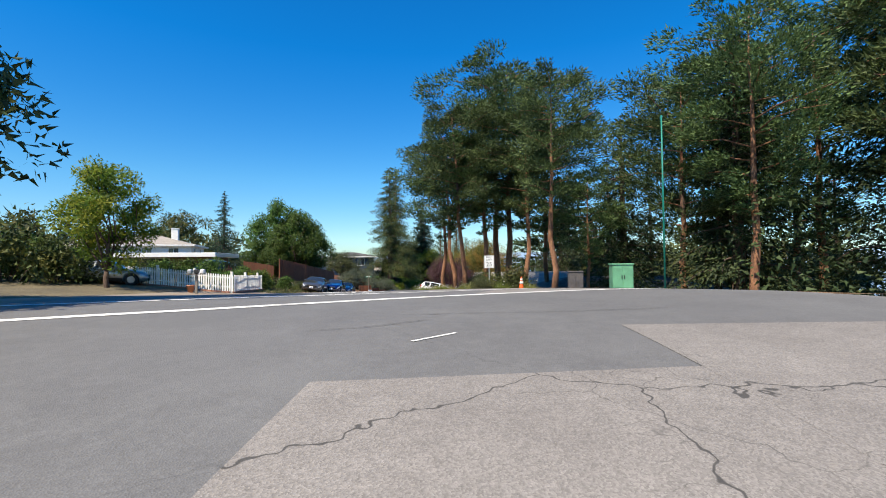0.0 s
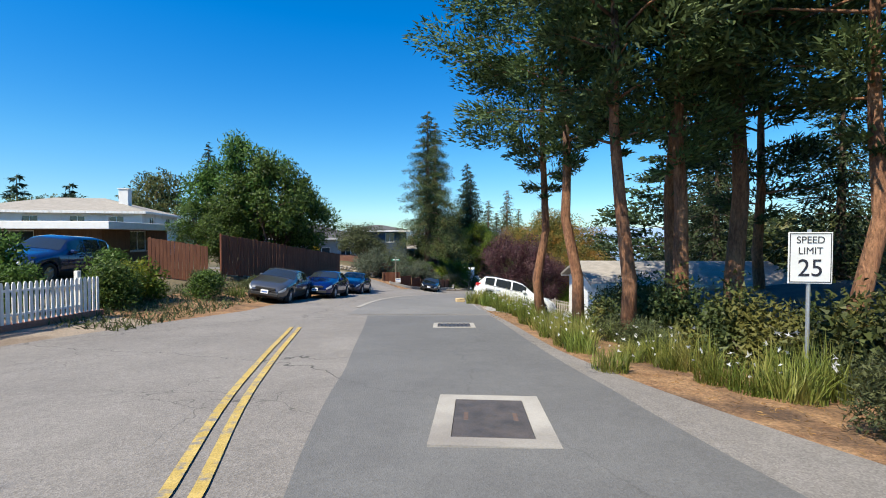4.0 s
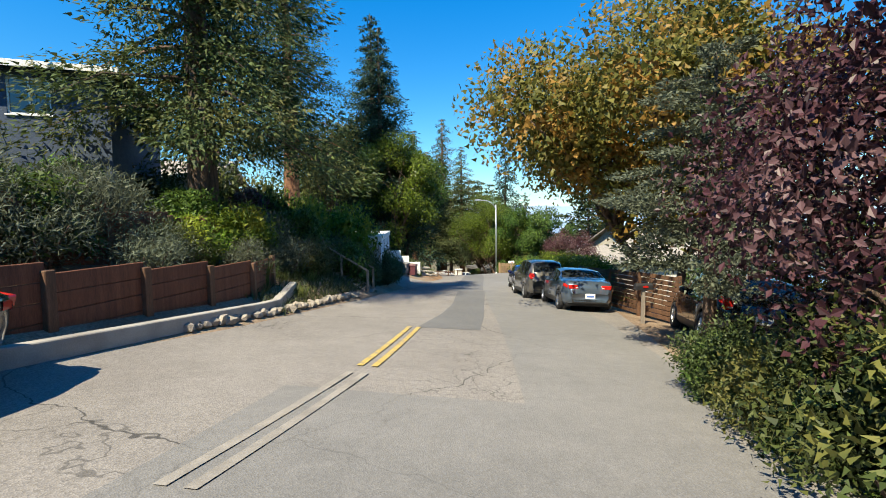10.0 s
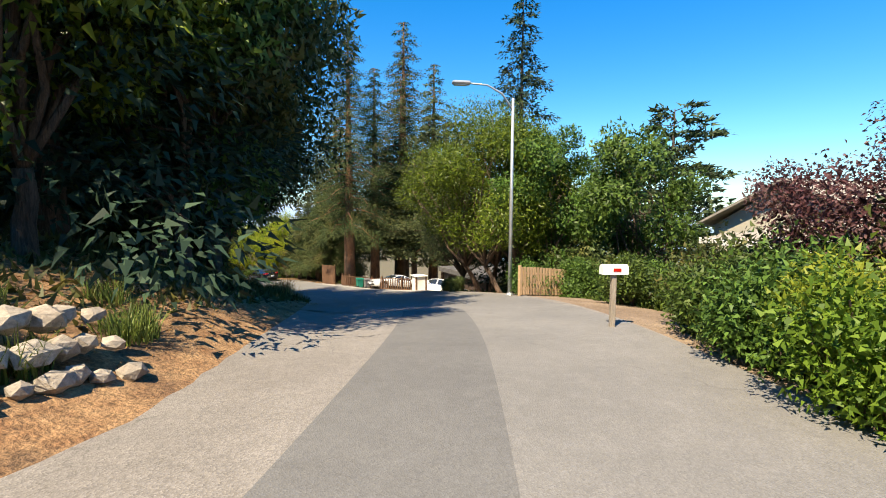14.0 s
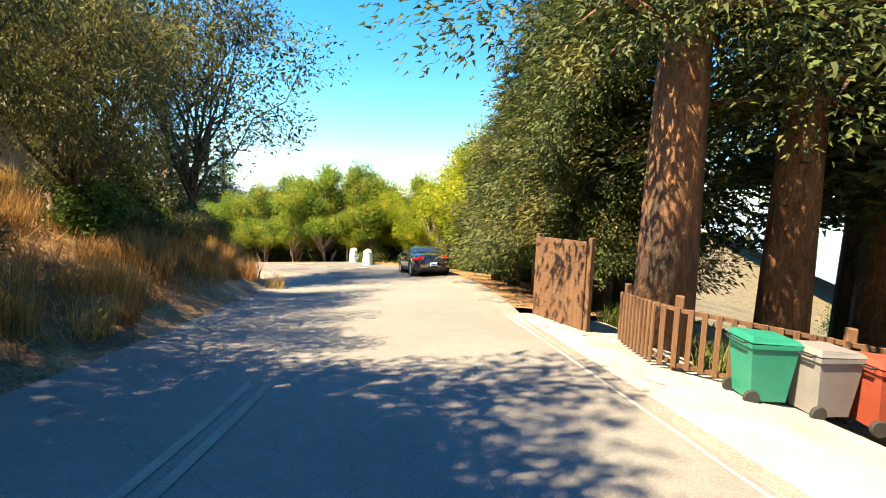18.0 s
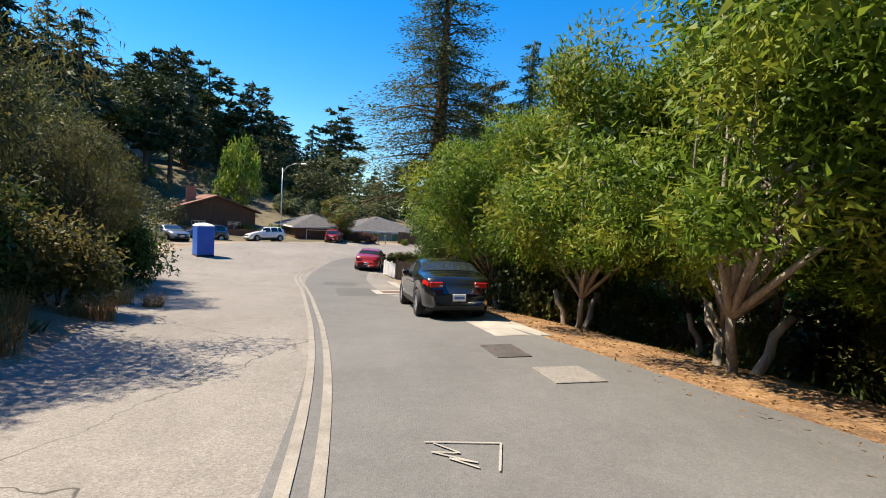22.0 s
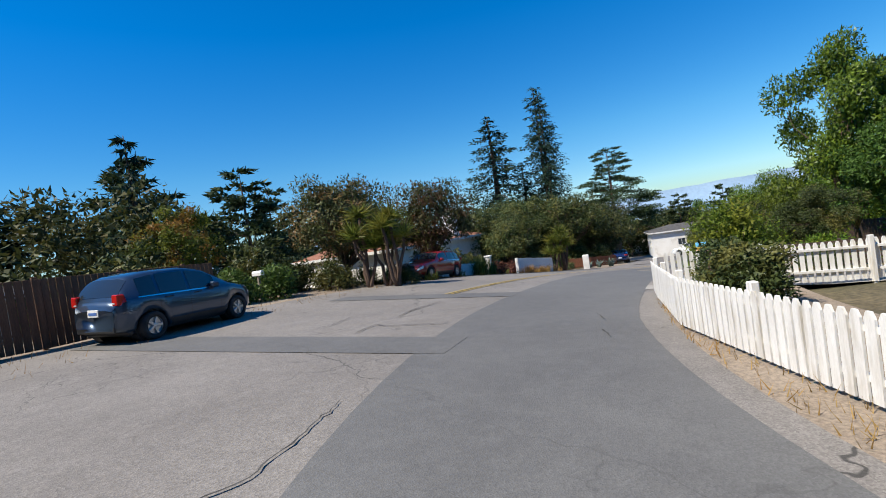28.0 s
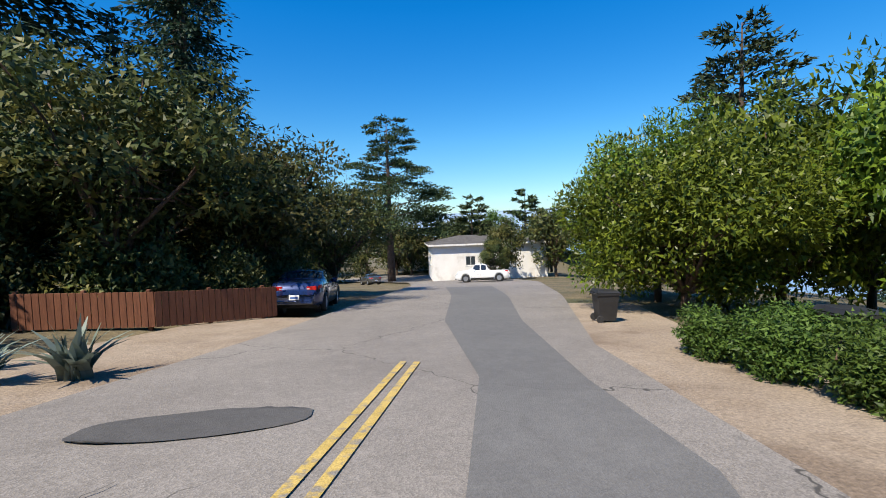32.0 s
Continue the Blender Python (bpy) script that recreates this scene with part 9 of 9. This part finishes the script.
me = patch("asphalt_patch", [(-77.1, 210.45), (-75.1, 211.2), (-75.3, 212.1), (-77.2, 211.2)], M["dark"], .0345, .1)
for v in me.vertices:                 # rounded outline
    d = Vector((v.co.x + 76.18, v.co.y - 211.24))
    u, w = d.dot(Vector((.936, .351))) / 1.12, d.dot(Vector((-.351, .936))) / .42
    q = math.hypot(u, w)
    if q > 1:
        v.co.x, v.co.y = -76.18 + d.x / q, 211.24 + d.y / q
tagged(new("asphalt_patch", me), "rounded dark asphalt patch", "road", kind="structure")
for x, y, s in ((-84, 219.6, 1.2), (-82.6, 220.4, 1.1), (-81, 221.2, 1.0), (-86, 218.6, 1.3), (-83.5, 214.2, .8), (-85.5, 213.6, 1.0), (-80.8, 223.5, 1.0), (-81.4, 226.5, 1.2)):
    plant(B["dark"], x, y, s, None, s * 1.2)
# garden opposite
slat_fence("slat_fence", "dark stained slat fence along the driveway", [(-72.4, 191.5), (-66, 190)], .8, "dark_wood", 5, 1.7, .13)
scatter(G["dry"], 8, 30.05, 30.9, 5.4, 7.0, .25, .4)
for x, y, k, s in ((-71.6, 193.0, "green", .8), (-68.5, 194.5, "bright", .9), (-65, 193, "dark", 1.3), (-70.2, 188.4, "olive", .7)):
    plant(B[k], x, y, s)
upright_fence("board_fence", "dark wooden fence behind the lawn", [(-67.3, 206.2), (-58, 207.6)], 2.0, .16, .008, "dark_wood", 0, 2.4)
lv = bush("lavender", "grey-green lavender bed with purple spikes", 3.6, 1.7, .6, 5200, .13, "silver", 85, .14, "lavender", spiky=.9, n_clump=46)
lv.matrix_basis = spot(-69.3, 205.7, 5)
_r = np.random.default_rng(3)
_p = np.stack([_r.uniform(-1.7, 1.7, 150), _r.uniform(-.75, .75, 150), _r.uniform(.5, .68, 150)], 1)
tagged(part("flower_spikes", leaf_cloud("flower_spikes", _p, _r.normal(size=(150, 3)) * .2 + np.array([0, 0, 1]), .24, .12, LEAF["lavender"], _r), None, lv), kind="stuff")
for x, y, s in ((-69.2, 211.9, .8), (-69.4, 213.4, .85), (-69.6, 214.6, .8), (-68.4, 212.6, .9), (-68.2, 214.4, .9), (-69.0, 210.7, .75)):
    plant(B["hedge"], x, y, s, 90 + rng.uniform(-10, 10), s * .8, 0, "low clipped boxwood hedge", "green")
bin_cart("dark wheeled bin beside the citrus tree", "black", spot(-69.9, 219.0, 95, .02) @ Matrix.Scale(.82, 4))
bin_cart("dark wheeled bin behind the hedge", "black", spot(-67.7, 214.2, 95, .02) @ Matrix.Scale(.9, 4))
house("house", "white two-storey house at the street's end", -70.5, 270, 8, 15, 8, -25.6, -22.0, -20.9, "stucco", "shingle", "hip", .5, [(s, o, h, 1.3, 1.2) for s in (0, 3) for o in (-2.6, 0, 2.6) for h in (.9,)])
plant(F_OAK, -68.4, 261.5, .58, None, .72, 0, "dark round tree before the white house")
house("house", "far house with a red-brown roof", -82, 303, 10, 12, 8, -27.5, -24.0, -22.0, "stucco", "shingle_red", "hip", .6, [(0, -3, 1, 1.5, 1.2), (0, 3, 1, 1.5, 1.2)])

# ---- far woods ----
def far_woods(name, label, x0, x1, y0, y1, n, leaves, size, leafmat, seed, h=(5, 11), keep=lambda x, y: True):
    """Massed far tree crowns as one object."""
    rg = np.random.default_rng(seed)
    C, R = [], []
    while len(C) < n:
        x, y = rg.uniform(x0, x1), rg.uniform(y0, y1)
        if keep(x, y):
            z = float(far_land(np.array([x]), np.array([y]), ground(x, y))[0])
            hh = rg.uniform(*h)
            C += [(x, y, z + hh * f) for f in (.25, .5, .72)]
            R += [hh * .42, hh * .38, hh * .26]
    C, R = np.array(C), np.array(R)
    P, D, N = clumps(rg, n * leaves * 2, C, R, .9, .6)
    return tagged(new(name, leaf_cloud(name, P, D, size * .75, .5, LEAF[leafmat], rg, .1, N)), label, "woods", kind="stuff")


hill = lambda x, y: not (x > -108 and y > 128) and not any(abs(x - a) < 12 and abs(y - b) < 10 for a, b in ((-121, 136), (-135, 128), (-144, 142)))
far_woods("hill_woods", "dark mixed woods over the hillside", -215, -100, 70, 165, 420, 120, .75, "oak", 3, (6, 13), hill)
far_woods("hill_scrub", "olive scrub and shrubs on the hillside", -150, -84, 112, 168, 330, 90, .42, "olive", 4, (2, 4.5), lambda x, y: hill(x, y) and not (-110 < x < -70 and y > 138))
clear = lambda x, y: np.min(np.hypot(SX - x, SY - y)) > 17
far_woods("slope_scrub", "green and olive shrubs up the slope", -104, -40, 92, 146, 330, 90, .36, "olive", 8, (2.5, 5.5), clear)
far_woods("slope_woods", "dark garden trees up the slope", -104, -44, 86, 138, 110, 120, .5, "oak", 9, (5, 9), clear)
far_woods("slope_shrubs", "orange-leaved shrubs on the slope", -86, -66, 128, 142, 10, 90, .3, "maple", 10, (2.5, 4), clear)
far_woods("valley_woods", "dark woods behind the houses", -150, -104, 166, 240, 110, 130, .7, "oak", 5, (6, 11))
far_woods("valley_woods", "dark woods falling towards the bay", 22, 75, 30, 260, 170, 120, .7, "cypress", 6, (4, 9))
far_woods("garden_woods", "garden trees and shrubs below the road", 11, 50, 44, 132, 170, 110, .4, "green", 12, (3, 5.5), lambda x, y: np.min(np.hypot(SX - x, SY - y)) > 13 and not any(abs(x - a) < 8 and abs(y - b) < 8 for a, b in ((15.5, 105), (12.5, 67), (9, 133.5), (8, 96))))
far_woods("garden_woods", "garden trees behind the lawns", -58, -20, 168, 246, 130, 110, .4, "oak", 13, (4, 7), lambda x, y: np.min(np.hypot(SX - x, SY - y)) > 16 and not (-42 < x < -26 and 158 < y < 180))
far_woods("junction_woods", "dense dark conifers beside the junction", 9, 44, 22, 46, 75, 120, .42, "cypress", 14, (5, 9), lambda x, y: not (abs(x - 14) < 11 and abs(y - 39.5) < 7.5) and np.min(np.hypot(SX - x, SY - y)) > 10.5)
far_woods("skyline_woods", "trees along the far skyline", -140, -20, 285, 330, 120, 110, .7, "oak", 7, (4, 8))

# ---- the bay and the far ridge ----
solid("water", Mesh().add([(240, -2500, -112), (4300, -2500, -112), (4300, 4300, -112), (240, 4300, -112)], [(0, 1, 2, 3)]), M["water"], "blue-grey water of the far bay", "water", kind="structure")
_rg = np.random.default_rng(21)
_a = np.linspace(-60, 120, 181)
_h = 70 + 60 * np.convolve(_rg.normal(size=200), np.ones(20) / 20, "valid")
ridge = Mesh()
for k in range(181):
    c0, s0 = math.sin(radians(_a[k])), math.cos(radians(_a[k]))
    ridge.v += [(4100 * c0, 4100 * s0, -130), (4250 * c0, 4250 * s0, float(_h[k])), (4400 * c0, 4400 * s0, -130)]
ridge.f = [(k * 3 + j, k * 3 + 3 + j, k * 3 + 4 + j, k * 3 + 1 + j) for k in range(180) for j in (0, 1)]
# backdrop ridge; its haze is only the blue of the material
solid("backdrop", ridge, M["hazed_ridge"], "ridge beyond the bay with haze painted into its blue colour", "hills", None, True, kind="structure")

# ---- fallen leaves and grass ----
for nm, lb, a, b, s0, s1, k, size, asp, lf, up in (
        ("fallen_leaves", "brown fallen leaves on the verge", 6.2, 9.8, 2.2, 5.5, 4500, .055, .5, "dry", .1),
        ("fallen_leaves", "dry leaves at the foot of the bank", 14.6, 19.3, -6, -3.6, 5000, .055, .5, "dry", .1),
        ("fallen_leaves", "orange fallen leaves under the trees", 19.4, 24.6, 3.6, 8, 12000, .06, .5, "dry", .1),
        ("fallen_leaves", "brown pine needles and leaves", 3.0, 5.6, 4, 10, 4000, .07, .2, "dry", .1),
        ("dry_grass", "dry golden grass on the bank", 16.4, 22.6, -9.5, -4.3, 34000, .36, .05, "dry", .72),
        ("bank_weeds", "green weeds on the bank", 11.3, 13.2, -9.0, -5.0, 12000, .26, .12, "olive", .6),
        ("bank_weeds", "dark weeds on the upper bank", 19.2, 23.0, -9, -4.8, 9000, .24, .3, "oak", .5),
        ("bank_weeds", "ivy and weeds on the shaded bank", 14.2, 18.6, -9, -4.3, 9000, .2, .35, "oak", .5),
        ("dry_grass", "short dry grass along the road edge", 27, 32.5, -14, -8, 3500, .16, .07, "dry", .7),
        ("dry_grass", "sparse weeds along the fence", 26.6, 29.4, 2.3, 3.2, 1800, .14, .08, "dry", .7),
        ("lawn_grass", "short green lawn grass", 31.0, 32.4, 6.8, 12.5, 9000, .10, .1, "bright", .8),
        ("understorey", "dark ivy below the trees", 19.6, 24.4, 6.5, 13, 9000, .24, .4, "oak", .5),
        ("understorey", "low green ground cover below the road", 12.8, 17.2, 5.2, 12, 7000, .24, .4, "green", .5),
        ("bank_weeds", "green weeds under the hedge", 5.8, 8.4, -11, -7.2, 5000, .2, .2, "olive", .6)):
    strew(nm, lb, a, b, s0, s1, k, size, asp, lf, int(a * 10), up, .015)
